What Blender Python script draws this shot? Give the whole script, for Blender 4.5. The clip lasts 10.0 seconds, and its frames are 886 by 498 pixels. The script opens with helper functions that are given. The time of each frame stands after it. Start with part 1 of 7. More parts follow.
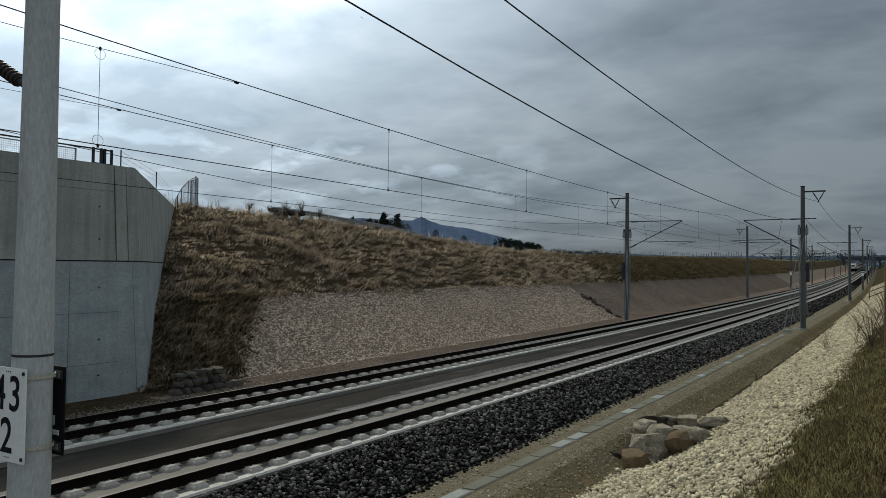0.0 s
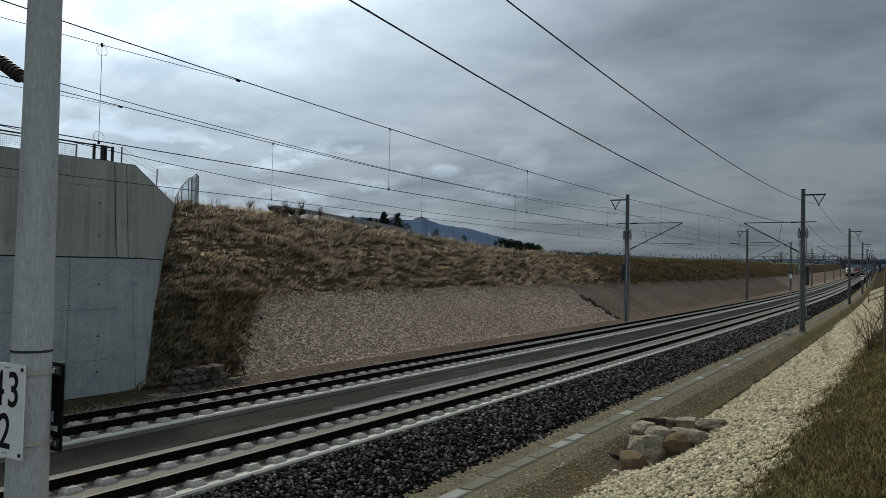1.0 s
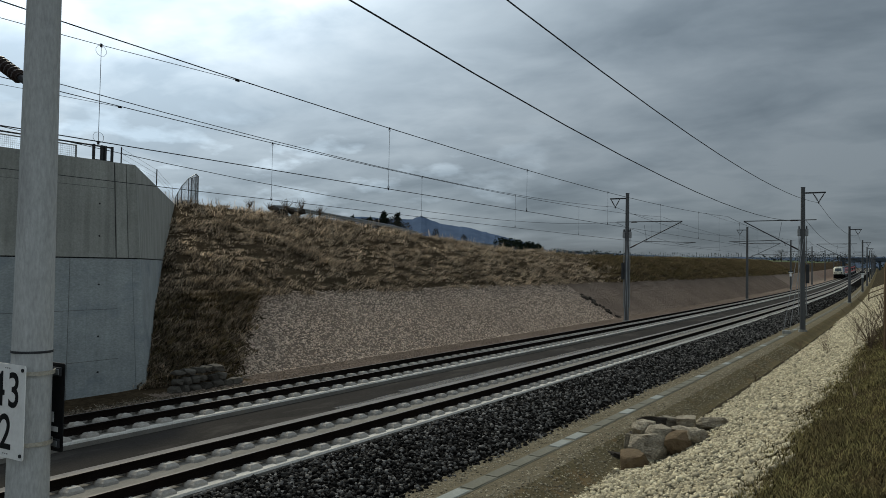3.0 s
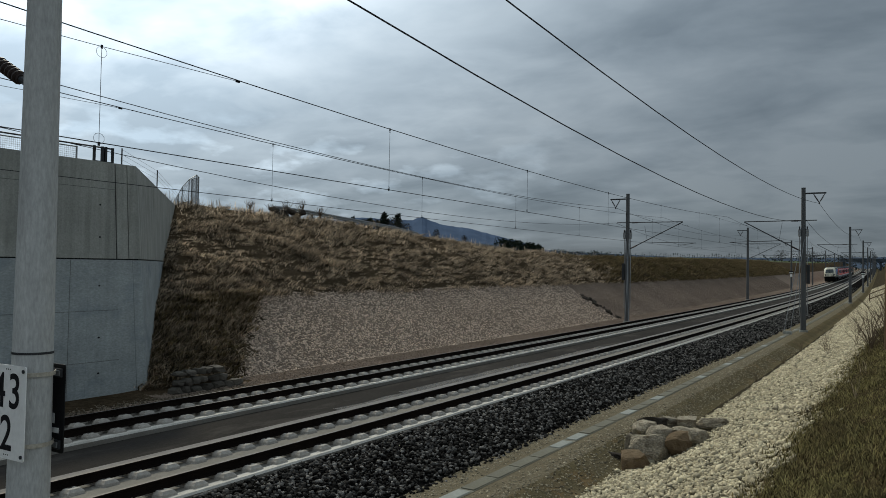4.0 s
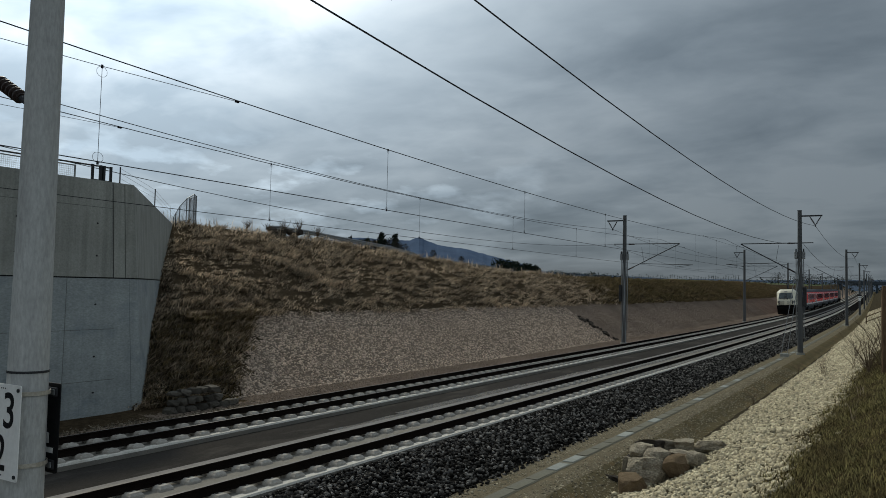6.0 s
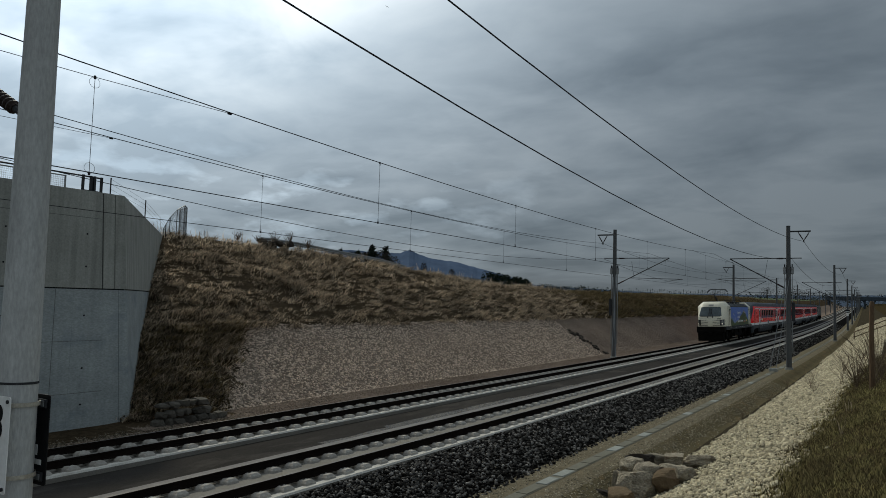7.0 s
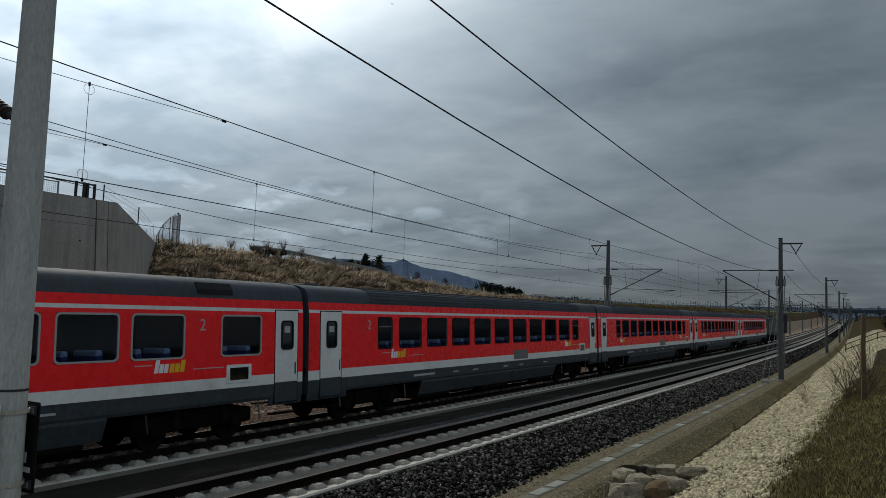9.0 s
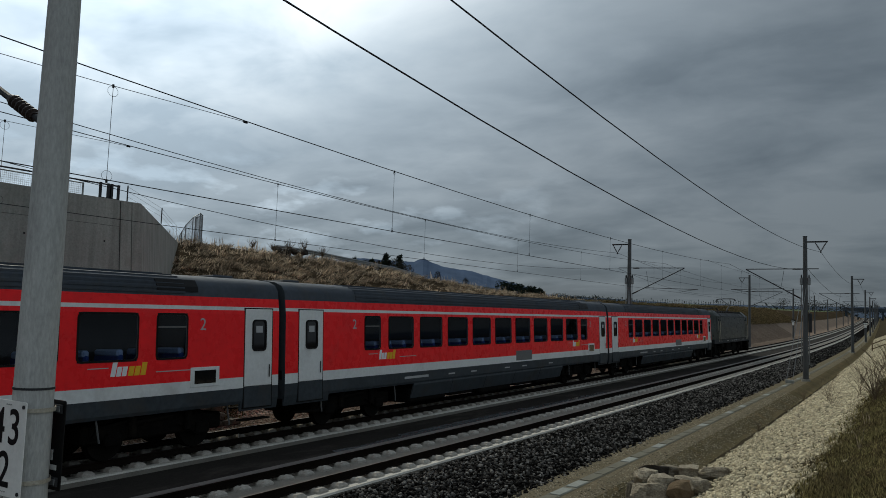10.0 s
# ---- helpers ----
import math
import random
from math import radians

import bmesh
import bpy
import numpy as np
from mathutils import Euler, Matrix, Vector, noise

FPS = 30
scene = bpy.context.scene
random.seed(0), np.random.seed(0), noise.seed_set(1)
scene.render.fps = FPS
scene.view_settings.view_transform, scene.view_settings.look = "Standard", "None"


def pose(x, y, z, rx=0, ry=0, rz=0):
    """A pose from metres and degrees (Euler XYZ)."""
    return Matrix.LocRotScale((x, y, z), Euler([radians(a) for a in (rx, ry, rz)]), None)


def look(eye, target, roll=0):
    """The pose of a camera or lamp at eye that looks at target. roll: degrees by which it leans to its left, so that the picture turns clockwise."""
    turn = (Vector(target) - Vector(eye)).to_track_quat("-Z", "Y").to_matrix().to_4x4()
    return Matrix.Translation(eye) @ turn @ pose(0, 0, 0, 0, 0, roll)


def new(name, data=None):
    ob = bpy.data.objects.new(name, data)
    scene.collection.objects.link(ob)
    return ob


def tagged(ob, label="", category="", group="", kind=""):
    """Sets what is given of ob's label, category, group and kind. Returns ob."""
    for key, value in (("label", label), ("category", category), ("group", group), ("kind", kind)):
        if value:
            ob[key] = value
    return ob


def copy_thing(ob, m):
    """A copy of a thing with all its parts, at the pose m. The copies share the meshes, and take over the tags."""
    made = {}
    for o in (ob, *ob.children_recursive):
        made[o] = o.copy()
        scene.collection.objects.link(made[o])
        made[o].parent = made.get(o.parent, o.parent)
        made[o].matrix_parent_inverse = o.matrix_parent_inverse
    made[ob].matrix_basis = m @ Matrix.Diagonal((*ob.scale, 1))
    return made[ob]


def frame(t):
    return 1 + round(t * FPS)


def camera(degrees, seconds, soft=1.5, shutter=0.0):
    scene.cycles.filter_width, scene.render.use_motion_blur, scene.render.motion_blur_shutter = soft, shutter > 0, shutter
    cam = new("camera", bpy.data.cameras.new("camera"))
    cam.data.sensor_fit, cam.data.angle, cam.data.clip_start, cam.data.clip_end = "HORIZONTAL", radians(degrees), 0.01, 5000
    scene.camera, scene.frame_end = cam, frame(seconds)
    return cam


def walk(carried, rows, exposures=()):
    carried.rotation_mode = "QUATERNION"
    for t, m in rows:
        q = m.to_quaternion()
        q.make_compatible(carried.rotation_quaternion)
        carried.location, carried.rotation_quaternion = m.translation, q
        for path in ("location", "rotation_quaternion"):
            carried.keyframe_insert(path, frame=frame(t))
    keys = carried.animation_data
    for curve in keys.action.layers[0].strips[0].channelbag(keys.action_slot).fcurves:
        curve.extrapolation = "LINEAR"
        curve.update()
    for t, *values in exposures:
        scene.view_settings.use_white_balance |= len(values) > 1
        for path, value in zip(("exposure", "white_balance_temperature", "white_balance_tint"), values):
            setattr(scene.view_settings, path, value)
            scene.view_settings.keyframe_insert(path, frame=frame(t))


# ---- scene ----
EYE = (11.477, 0.0, 3.573)
cam = camera(59.548, 10.0, soft=0.75)
# seconds; degrees of turn to the left of the line's course, of tilt upwards, and of lean
TURNS = [
    (0.0, 31.733, 1.875, 0.674),
    (0.5, 31.717, 1.857, 1.076),
    (1.0, 31.730, 1.862, 1.213),
    (1.5, 31.722, 1.831, 1.190),
    (2.0, 31.765, 1.821, 1.162),
    (2.5, 31.740, 1.788, 1.084),
    (4.0, 31.765, 1.866, 0.973),
    (4.5, 31.781, 2.080, 1.019),
    (5.0, 31.796, 2.443, 1.116),
    (5.5, 31.743, 2.864, 1.241),
    (7.0, 30.894, 4.361, 1.606),
    (7.5, 30.517, 4.653, 2.033),
    (8.0, 30.431, 4.920, 2.091),
    (8.5, 30.448, 5.093, 2.067),
    (9.0, 30.438, 5.074, 2.013),
    (9.5, 30.694, 5.038, 1.951),
    (10.0, 31.945, 4.974, 1.980),
]


def camera_pose(t, yaw, pitch, roll):
    """The stand sways a few centimetres back as the camera is raised."""
    a, b = radians(yaw), radians(pitch)
    sway = 0.01 - 0.045 * min(max((t - 5.5) / 1.5, 0.0), 1.0)
    eye = Vector(EYE) + Vector((0.0, sway, 0.0))
    way = Vector((-math.sin(a) * math.cos(b), math.cos(a) * math.cos(b), math.sin(b)))
    return look(eye, eye + way, roll)


walk(cam, [(t, camera_pose(t, a, b, c)) for t, a, b, c in TURNS], exposures=[(0.0, -0.12), (4.0, -0.18), (5.5, -0.24), (7.0, -0.46), (10.0, -0.48)])

# ---- light: a thin, broken overcast with the sun behind it ----
SUN_AZ, SUN_EL = 62.0, 40.0          # degrees to the left of the line's course, and above the horizon
_a, _e = radians(SUN_AZ), radians(SUN_EL)
SUN = Vector((-math.sin(_a) * math.cos(_e), math.cos(_a) * math.cos(_e), math.sin(_e)))


def make_world():
    world = bpy.data.worlds.new("sky")
    scene.world = world
    world.use_nodes = True
    nt = world.node_tree
    nt.nodes.clear()
    n, l = nt.nodes.new, nt.links.new
    out, bg = n("ShaderNodeOutputWorld"), n("ShaderNodeBackground")
    l(bg.outputs[0], out.inputs[0])
    sky = n("ShaderNodeTexSky")
    sky.sky_type, sky.sun_disc = "NISHITA", False
    sky.sun_elevation, sky.sun_rotation = _e, -_a
    geo = n("ShaderNodeTexCoord")
    sep = n("ShaderNodeSeparateXYZ")
    l(geo.outputs["Generated"], sep.inputs[0])

    def m(op, a, b=None, c=None, clamp=False):
        k = n("ShaderNodeMath")
        k.operation, k.use_clamp = op, clamp
        for i, v in enumerate((a, b, c)):
            if v is None:
                continue
            if isinstance(v, (int, float)):
                k.inputs[i].default_value = v
            else:
                l(v, k.inputs[i])
        return k.outputs[0]

    # the cloud sheet, flat overhead
    up = m("ADD", m("MAXIMUM", sep.outputs[2], 0.0), 0.17)
    px, py = m("DIVIDE", sep.outputs[0], up), m("DIVIDE", sep.outputs[1], up)
    comb = n("ShaderNodeCombineXYZ")
    l(px, comb.inputs[0]), l(py, comb.inputs[1])
    mapn = n("ShaderNodeMapping")
    mapn.inputs["Rotation"].default_value = (0, 0, radians(24))
    mapn.inputs["Scale"].default_value = (0.80, 1.0, 1.0)
    mapn.inputs["Location"].default_value = (3.7, 1.3, 0)
    l(comb.outputs[0], mapn.inputs[0])

    def fbm(scale, detail, rough, dist):
        t = n("ShaderNodeTexNoise")
        t.inputs["Scale"].default_value, t.inputs["Detail"].default_value = scale, detail
        t.inputs["Roughness"].default_value, t.inputs["Distortion"].default_value = rough, dist
        l(mapn.outputs[0], t.inputs["Vector"])
        return t.outputs[0]

    big, small = fbm(0.75, 5, 0.55, 0.35), fbm(3.0, 5, 0.55, 0.3)
    cloud = m("ADD", m("MULTIPLY", big, 0.64), m("MULTIPLY", small, 0.36))
    thin = m("MULTIPLY_ADD", cloud, 5.0, -2.0, clamp=True)          # 1: thin cloud
    # brightness towards the sun
    dot = n("ShaderNodeVectorMath")
    dot.operation = "DOT_PRODUCT"
    l(geo.outputs["Generated"], dot.inputs[0])
    dot.inputs[1].default_value = SUN
    d = m("MULTIPLY_ADD", dot.outputs["Value"], 0.5, 0.5, clamp=True)
    glow = m("MULTIPLY", m("POWER", d, 16.0), 1.95)
    back = m("MULTIPLY", m("POWER", m("SUBTRACT", 1.0, d), 2.0), 0.78)
    glow = m("ADD", m("ADD", glow, back), 0.216)
    # a thicker bank of cloud with a ragged edge, away from the sun
    side = n("ShaderNodeVectorMath")
    side.operation = "DOT_PRODUCT"
    l(geo.outputs["Generated"], side.inputs[0])
    side.inputs[1].default_value = (0.162, 0.449, -0.879)
    ragged = m("ADD", side.outputs["Value"], m("MULTIPLY_ADD", cloud, 0.5, -0.25))
    bank = m("MULTIPLY_ADD", ragged, 9.0, 0.45, clamp=True)
    shade = m("MULTIPLY", glow, m("MULTIPLY_ADD", thin, 0.54, 0.735))
    shade = m("MULTIPLY", shade, m("MULTIPLY_ADD", bank, -0.21, 1.08))
    shade = m("MULTIPLY", shade, m("MULTIPLY_ADD", m("MULTIPLY_ADD", side.outputs["Value"], 6.0, -1.35, clamp=True), -0.19, 1.0))
    shade = m("MULTIPLY", shade, m("MULTIPLY_ADD", m("MULTIPLY", sep.outputs[2], 3.6, clamp=True), 0.12, 0.91))
    # small white heaps low over the plateau
    low = n("ShaderNodeMapping")
    low.inputs["Scale"].default_value = (1.0, 1.0, 2.6)
    l(geo.outputs["Generated"], low.inputs[0])
    heap = n("ShaderNodeTexNoise")
    heap.inputs["Scale"].default_value, heap.inputs["Detail"].default_value = 13.0, 5
    l(low.outputs[0], heap.inputs["Vector"])
    belt = m("MULTIPLY", m("MULTIPLY_ADD", sep.outputs[2], 16.0, -0.55, clamp=True), m("MULTIPLY_ADD", sep.outputs[2], -14.0, 2.9, clamp=True))
    belt = m("MULTIPLY", belt, m("MULTIPLY_ADD", sep.outputs[0], -3.0, -0.75, clamp=True))
    puff = m("MULTIPLY", m("MULTIPLY_ADD", heap.outputs[0], 9.0, -4.8, clamp=True), belt)
    shade = m("MULTIPLY", shade, m("MULTIPLY_ADD", puff, 0.55, 1.0))
    ramp = n("ShaderNodeValToRGB")
    ramp.color_ramp.elements[0].color = (0.742, 0.935, 1.105, 1)
    ramp.color_ramp.elements[1].color = (0.905, 1.0, 1.055, 1)
    l(m("MULTIPLY", thin, m("MULTIPLY_ADD", bank, -0.55, 1.0)), ramp.inputs[0])
    mul = n("ShaderNodeVectorMath")
    mul.operation = "SCALE"
    l(ramp.outputs[0], mul.inputs[0]), l(shade, mul.inputs["Scale"])
    # a little clear sky between
    sk = n("ShaderNodeVectorMath")
    sk.operation = "SCALE"
    l(sky.outputs[0], sk.inputs[0])
    sk.inputs["Scale"].default_value = 0.005
    add = n("ShaderNodeVectorMath")
    l(mul.outputs[0], add.inputs[0]), l(sk.outputs[0], add.inputs[1])
    l(add.outputs[0], bg.inputs[0])
    bg.inputs[1].default_value = 1.0


make_world()
sun = bpy.data.lights.new("sun", "SUN")
sun.energy, sun.angle, sun.color = 2.1, radians(4), (1.0, 0.92, 0.72)
sun_ob = new("sun", sun)
sun_ob.matrix_world = look((0, 0, 80), Vector((0, 0, 80)) - SUN)

# ---- materials ----
def material(name, rgb, rough=0.8, metal=0.0, vary=0.25, scale=4.0, fine=40.0, bump=0.3, bump_scale=60.0, tint=None, island=0.0,
             piece=0.0, stain=None, coord="Object", stretch=(1, 1, 1), spec=0.12, depth=0.02, through_light=0.0, streak=0.0, uneven=1.0):
    """A surface: base colour varied at two scales, with fine relief. tint: a second colour; stain: (rgb, scale, amount)."""
    mt = bpy.data.materials.new(name)
    mt.use_nodes = True
    nt = mt.node_tree
    n, l = nt.nodes.new, nt.links.new
    b = nt.nodes["Principled BSDF"]
    b.inputs["Roughness"].default_value, b.inputs["Metallic"].default_value = rough, metal
    b.inputs["Specular IOR Level"].default_value = spec
    tc, mp = n("ShaderNodeTexCoord"), n("ShaderNodeMapping")
    mp.inputs["Scale"].default_value = stretch
    l(tc.outputs[coord], mp.inputs[0])

    def noise_tex(s, detail=4, r=0.6):
        t = n("ShaderNodeTexNoise")
        t.inputs["Scale"].default_value, t.inputs["Detail"].default_value, t.inputs["Roughness"].default_value = s, detail, r
        l(mp.outputs[0], t.inputs["Vector"])
        return t.outputs[0]

    def mix(fac, a, c, kind="MIX"):
        k = n("ShaderNodeMix")
        k.data_type, k.blend_type = "RGBA", kind
        for sock, v in ((k.inputs[0], fac), (k.inputs[6], a), (k.inputs[7], c)):
            if isinstance(v, (int, float)):
                sock.default_value = v
            elif isinstance(v, tuple):
                sock.default_value = (*v[:3], 1)
            else:
                l(v, sock)
        return k.outputs[2]

    def remap(v, lo, hi, a=0.0, c=1.0):
        k = n("ShaderNodeMapRange")
        l(v, k.inputs[0])
        for i, x in enumerate((lo, hi, a, c)):
            k.inputs[i + 1].default_value = x
        return k.outputs[0]

    second = tint or tuple(c * (1 - vary) for c in rgb)
    col = mix(remap(noise_tex(scale), 0.35, 0.65), rgb, second)
    grain = remap(noise_tex(fine, 3), 0.3, 0.7, 1 - vary, 1 + vary)
    k = n("ShaderNodeVectorMath")
    k.operation = "SCALE"
    l(col, k.inputs[0]), l(grain, k.inputs["Scale"])
    col = k.outputs[0]
    if stain:
        col = mix(remap(noise_tex(stain[1], 5, 0.7), 0.52, 0.72, 0, stain[2]), col, stain[0])
    if streak:
        m2 = n("ShaderNodeMapping")
        m2.inputs["Scale"].default_value = (5.0, 5.0, 0.22)
        l(tc.outputs[coord], m2.inputs[0])
        t = n("ShaderNodeTexNoise")
        t.inputs["Scale"].default_value, t.inputs["Detail"].default_value = 1.0, 6
        l(m2.outputs[0], t.inputs["Vector"])
        k = n("ShaderNodeVectorMath")
        k.operation = "SCALE"
        l(col, k.inputs[0]), l(remap(t.outputs[0], 0.35, 0.7, 1 + 0.4 * streak, 1 - streak), k.inputs["Scale"])
        col = k.outputs[0]
    for amount, node, socket in ((island, "ShaderNodeNewGeometry", "Random Per Island"), (piece, "ShaderNodeObjectInfo", "Random")):
        if amount:
            g = n(node)
            k = n("ShaderNodeVectorMath")
            k.operation = "SCALE"
            pw = n("ShaderNodeMath")
            pw.operation = "POWER"
            l(g.outputs[socket], pw.inputs[0])
            pw.inputs[1].default_value = uneven          # above 1: many dark pieces, few bright ones
            l(col, k.inputs[0]), l(remap(pw.outputs[0], 0, 1, 1 - amount, 1 + amount * uneven), k.inputs["Scale"])
            col = k.outputs[0]
    l(col, b.inputs["Base Color"])
    if bump:
        bp = n("ShaderNodeBump")
        bp.inputs["Strength"].default_value, bp.inputs["Distance"].default_value = bump, depth
        l(noise_tex(bump_scale, 4), bp.inputs["Height"])
        l(bp.outputs[0], b.inputs["Normal"])
        l(remap(noise_tex(fine * 0.5), 0.3, 0.7, max(0.02, rough - 0.12), min(1, rough + 0.1)), b.inputs["Roughness"])
    if through_light:
        tl, mx = n("ShaderNodeBsdfTranslucent"), n("ShaderNodeMixShader")
        l(col, tl.inputs[0])
        mx.inputs[0].default_value = through_light
        l(b.outputs[0], mx.inputs[1]), l(tl.outputs[0], mx.inputs[2])
        l(mx.outputs[0], nt.nodes["Material Output"].inputs[0])
    return mt


def glow(name, rgb, strength):
    mt = material(name, rgb, 0.3, vary=0.0, bump=0)
    b = mt.node_tree.nodes["Principled BSDF"]
    b.inputs["Emission Color"].default_value, b.inputs["Emission Strength"].default_value = (*rgb, 1), strength
    return mt


CONCRETE = material("concrete", (0.300, 0.307, 0.280), 0.85, vary=0.14, scale=0.55, fine=18, bump=0.25, bump_scale=35, stain=((0.21, 0.215, 0.19), 0.9, 0.8), streak=0.22)
CONCRETE_LOW = material("concrete_lower", (0.30, 0.33, 0.33), 0.85, vary=0.18, scale=0.6, fine=14, bump=0.25, bump_scale=30, stain=((0.16, 0.19, 0.215), 0.42, 1.0), stretch=(1, 0.8, 1.7), streak=0.10)
FORM_LINE = material("form_line", (0.13, 0.135, 0.125), 0.9, vary=0.3, scale=2, fine=20, bump=0)
# bluish haze of the distance is put into this colour
FAR_CONCRETE = material("hazy_far_concrete", (0.055, 0.07, 0.085), 0.95, vary=0.15, scale=0.2, fine=2, bump=0)
SLAB = material("slab_concrete", (0.195, 0.184, 0.161), 0.9, spec=0.1, vary=0.15, scale=1.5, fine=30, stain=((0.22, 0.19, 0.15), 1.2, 0.7))
SLAB_EDGE = material("slab_edge_concrete", (0.54, 0.52, 0.47), 0.9, spec=0.1, vary=0.15, scale=1.5, fine=30, stain=((0.27, 0.24, 0.2), 1.2, 0.6))
SEAT = material("rail_seat", (0.385, 0.365, 0.33), 0.85, vary=0.15, scale=3, fine=30, stain=((0.25, 0.2, 0.15), 3.0, 0.6), piece=0.12)
RUBBLE = material("wall_stone", (0.10, 0.092, 0.078), 0.9, vary=0.25, scale=2.2, fine=14, bump=0.8, bump_scale=9, piece=0.35, depth=0.05)
ASPHALT = material("median_concrete", (0.036, 0.033, 0.030), 0.95, spec=0.02, vary=0.22, scale=0.35, fine=25, bump=0.2, bump_scale=90, stain=((0.10, 0.09, 0.08), 0.5, 0.6), stretch=(1.5, 0.5, 1))
# real water film, its pale base colour adds painted sky reflection
WET = material("wet_patch", (0.16, 0.17, 0.18), 0.04, vary=0.3, scale=2.0, fine=20, bump=0.01, spec=1.0)
BALLAST = material("ballast_stone", (0.060, 0.058, 0.055), 0.85, spec=0.06, vary=0.25, scale=3, fine=60, island=0.93, uneven=3.4, bump=0.4, bump_scale=80)
# near-black bed: the shade in the gaps between stones is in its colour
BALLAST_BED = material("shaded_ballast_bed", (0.012, 0.0115, 0.011), 1.0, spec=0.0, vary=0.4, scale=8, fine=30, bump=1.0, bump_scale=22, depth=0.05)
WHITE_STONE = material("limestone", (0.46, 0.412, 0.285), 0.9, vary=0.14, scale=1.2, fine=30, island=0.42, bump=0.4, bump_scale=40, tint=(0.39, 0.34, 0.23))
# far darker than the limestone, gap shade painted into the bed
WHITE_BED = material("shaded_limestone_bed", (0.055, 0.047, 0.032), 1.0, spec=0.0, vary=0.3, scale=6, fine=20, bump=1.0, bump_scale=14, depth=0.06)
SLOPE_STONE = material("slope_gravel_stone", (0.58, 0.468, 0.372), 0.9, vary=0.15, scale=0.3, fine=30, island=0.36, bump=0.3, tint=(0.49, 0.39, 0.31))
# darker than its stones, which puts gap shade into the colour
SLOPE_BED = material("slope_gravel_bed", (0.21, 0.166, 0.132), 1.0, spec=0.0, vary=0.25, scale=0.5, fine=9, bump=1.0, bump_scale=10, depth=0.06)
SLOPE_DULL = material("dull_slope_gravel", (0.222, 0.175, 0.140), 1.0, spec=0.0, vary=0.22, scale=0.3, fine=7, bump=0.8, bump_scale=10, depth=0.05)
FOOT_STONE = material("brown_pebble", (0.15, 0.125, 0.092), 0.95, vary=0.2, fine=30, island=0.7, bump=0)
SAND = material("sandy_soil", (0.110, 0.093, 0.058), 1.0, spec=0.0, vary=0.25, scale=0.8, fine=18, bump=0.7, bump_scale=16, tint=(0.088, 0.075, 0.043), stain=((0.17, 0.115, 0.06), 1.1, 0.8), depth=0.04)
GRIT = material("pale_grit", (0.165, 0.142, 0.098), 1.0, spec=0.0, vary=0.3, scale=1.5, fine=22, bump=0.8, bump_scale=24, depth=0.03, stain=((0.2, 0.165, 0.11), 1.5, 0.7))
GRIT_STONE = material("grit_pebble", (0.27, 0.24, 0.175), 0.95, vary=0.2, fine=30, island=0.75, bump=0)
EARTH = material("dry_grass_ground", (0.075, 0.055, 0.035), 1.0, spec=0.0, vary=0.3, scale=0.35, fine=6, bump=1.0, bump_scale=5, tint=(0.05, 0.039, 0.025), depth=0.12)
TURF = material("turf_ground", (0.04, 0.033, 0.016), 1.0, spec=0.0, vary=0.35, scale=0.8, fine=14, bump=1.0, bump_scale=16, tint=(0.05, 0.037, 0.02), depth=0.05)
FIELD = material("green_field", (0.055, 0.085, 0.03), 0.95, vary=0.25, scale=0.05, fine=2, bump=0.5, bump_scale=3, tint=(0.085, 0.09, 0.04))
DRY_BLADE = material("dry_grass_blade", (0.52, 0.425, 0.315), 0.9, vary=0.2, scale=0.5, fine=3, bump=0, island=0.88, uneven=1.4, tint=(0.225, 0.18, 0.13), through_light=0.4)
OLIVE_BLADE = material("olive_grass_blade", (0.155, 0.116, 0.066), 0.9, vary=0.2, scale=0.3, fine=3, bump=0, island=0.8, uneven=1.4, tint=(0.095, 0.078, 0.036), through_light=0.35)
GRASS_BLADE = material("grass_blade", (0.215, 0.192, 0.080), 0.9, vary=0.3, scale=1.5, fine=6, bump=0, island=0.9, uneven=1.5, tint=(0.105, 0.080, 0.040), through_light=0.35)
TWIG = material("twig", (0.12, 0.088, 0.06), 0.9, vary=0.2, island=0.3, bump=0)
# rust brown taken almost to black, the web's shadow is in the colour
RAIL_SIDE = material("shaded_rail_steel", (0.012, 0.009, 0.0075), 0.95, spec=0.02, metal=0.0, vary=0.3, scale=3, fine=40, bump=0.2)
RAIL_TOP = material("rail_head", (0.10, 0.09, 0.085), 0.5, metal=0.6, vary=0.2, scale=2, fine=30, bump=0.05)
CLIP = material("rail_clip", (0.03, 0.025, 0.022), 0.7, metal=0.4, vary=0.3, bump=0)
MAST_CON = material("spun_concrete", (0.44, 0.45, 0.44), 0.8, vary=0.16, scale=1.2, fine=45, bump=0.3, bump_scale=50, stain=((0.22, 0.22, 0.22), 2.5, 0.5), stretch=(1, 1, 0.3))
MAST_DARK = material("mast_grey", (0.088, 0.092, 0.094), 0.8, vary=0.15, scale=1.5, fine=30, bump=0.2, bump_scale=50, stretch=(1, 1, 0.3))
STEEL = material("galvanised_steel", (0.24, 0.25, 0.255), 0.55, metal=0.5, vary=0.2, scale=3, fine=30, bump=0.1)
BAND_STEEL = material("band_steel", (0.48, 0.45, 0.38), 0.5, metal=0.3, vary=0.2, bump=0.1)
DARK_STEEL = material("dark_steel", (0.045, 0.047, 0.05), 0.6, metal=0.4, vary=0.2, bump=0.1)
WIRE = material("wire", (0.03, 0.032, 0.035), 0.6, metal=0.5, vary=0.1, bump=0)
INSUL = material("insulator", (0.035, 0.026, 0.024), 0.35, vary=0.2, bump=0)
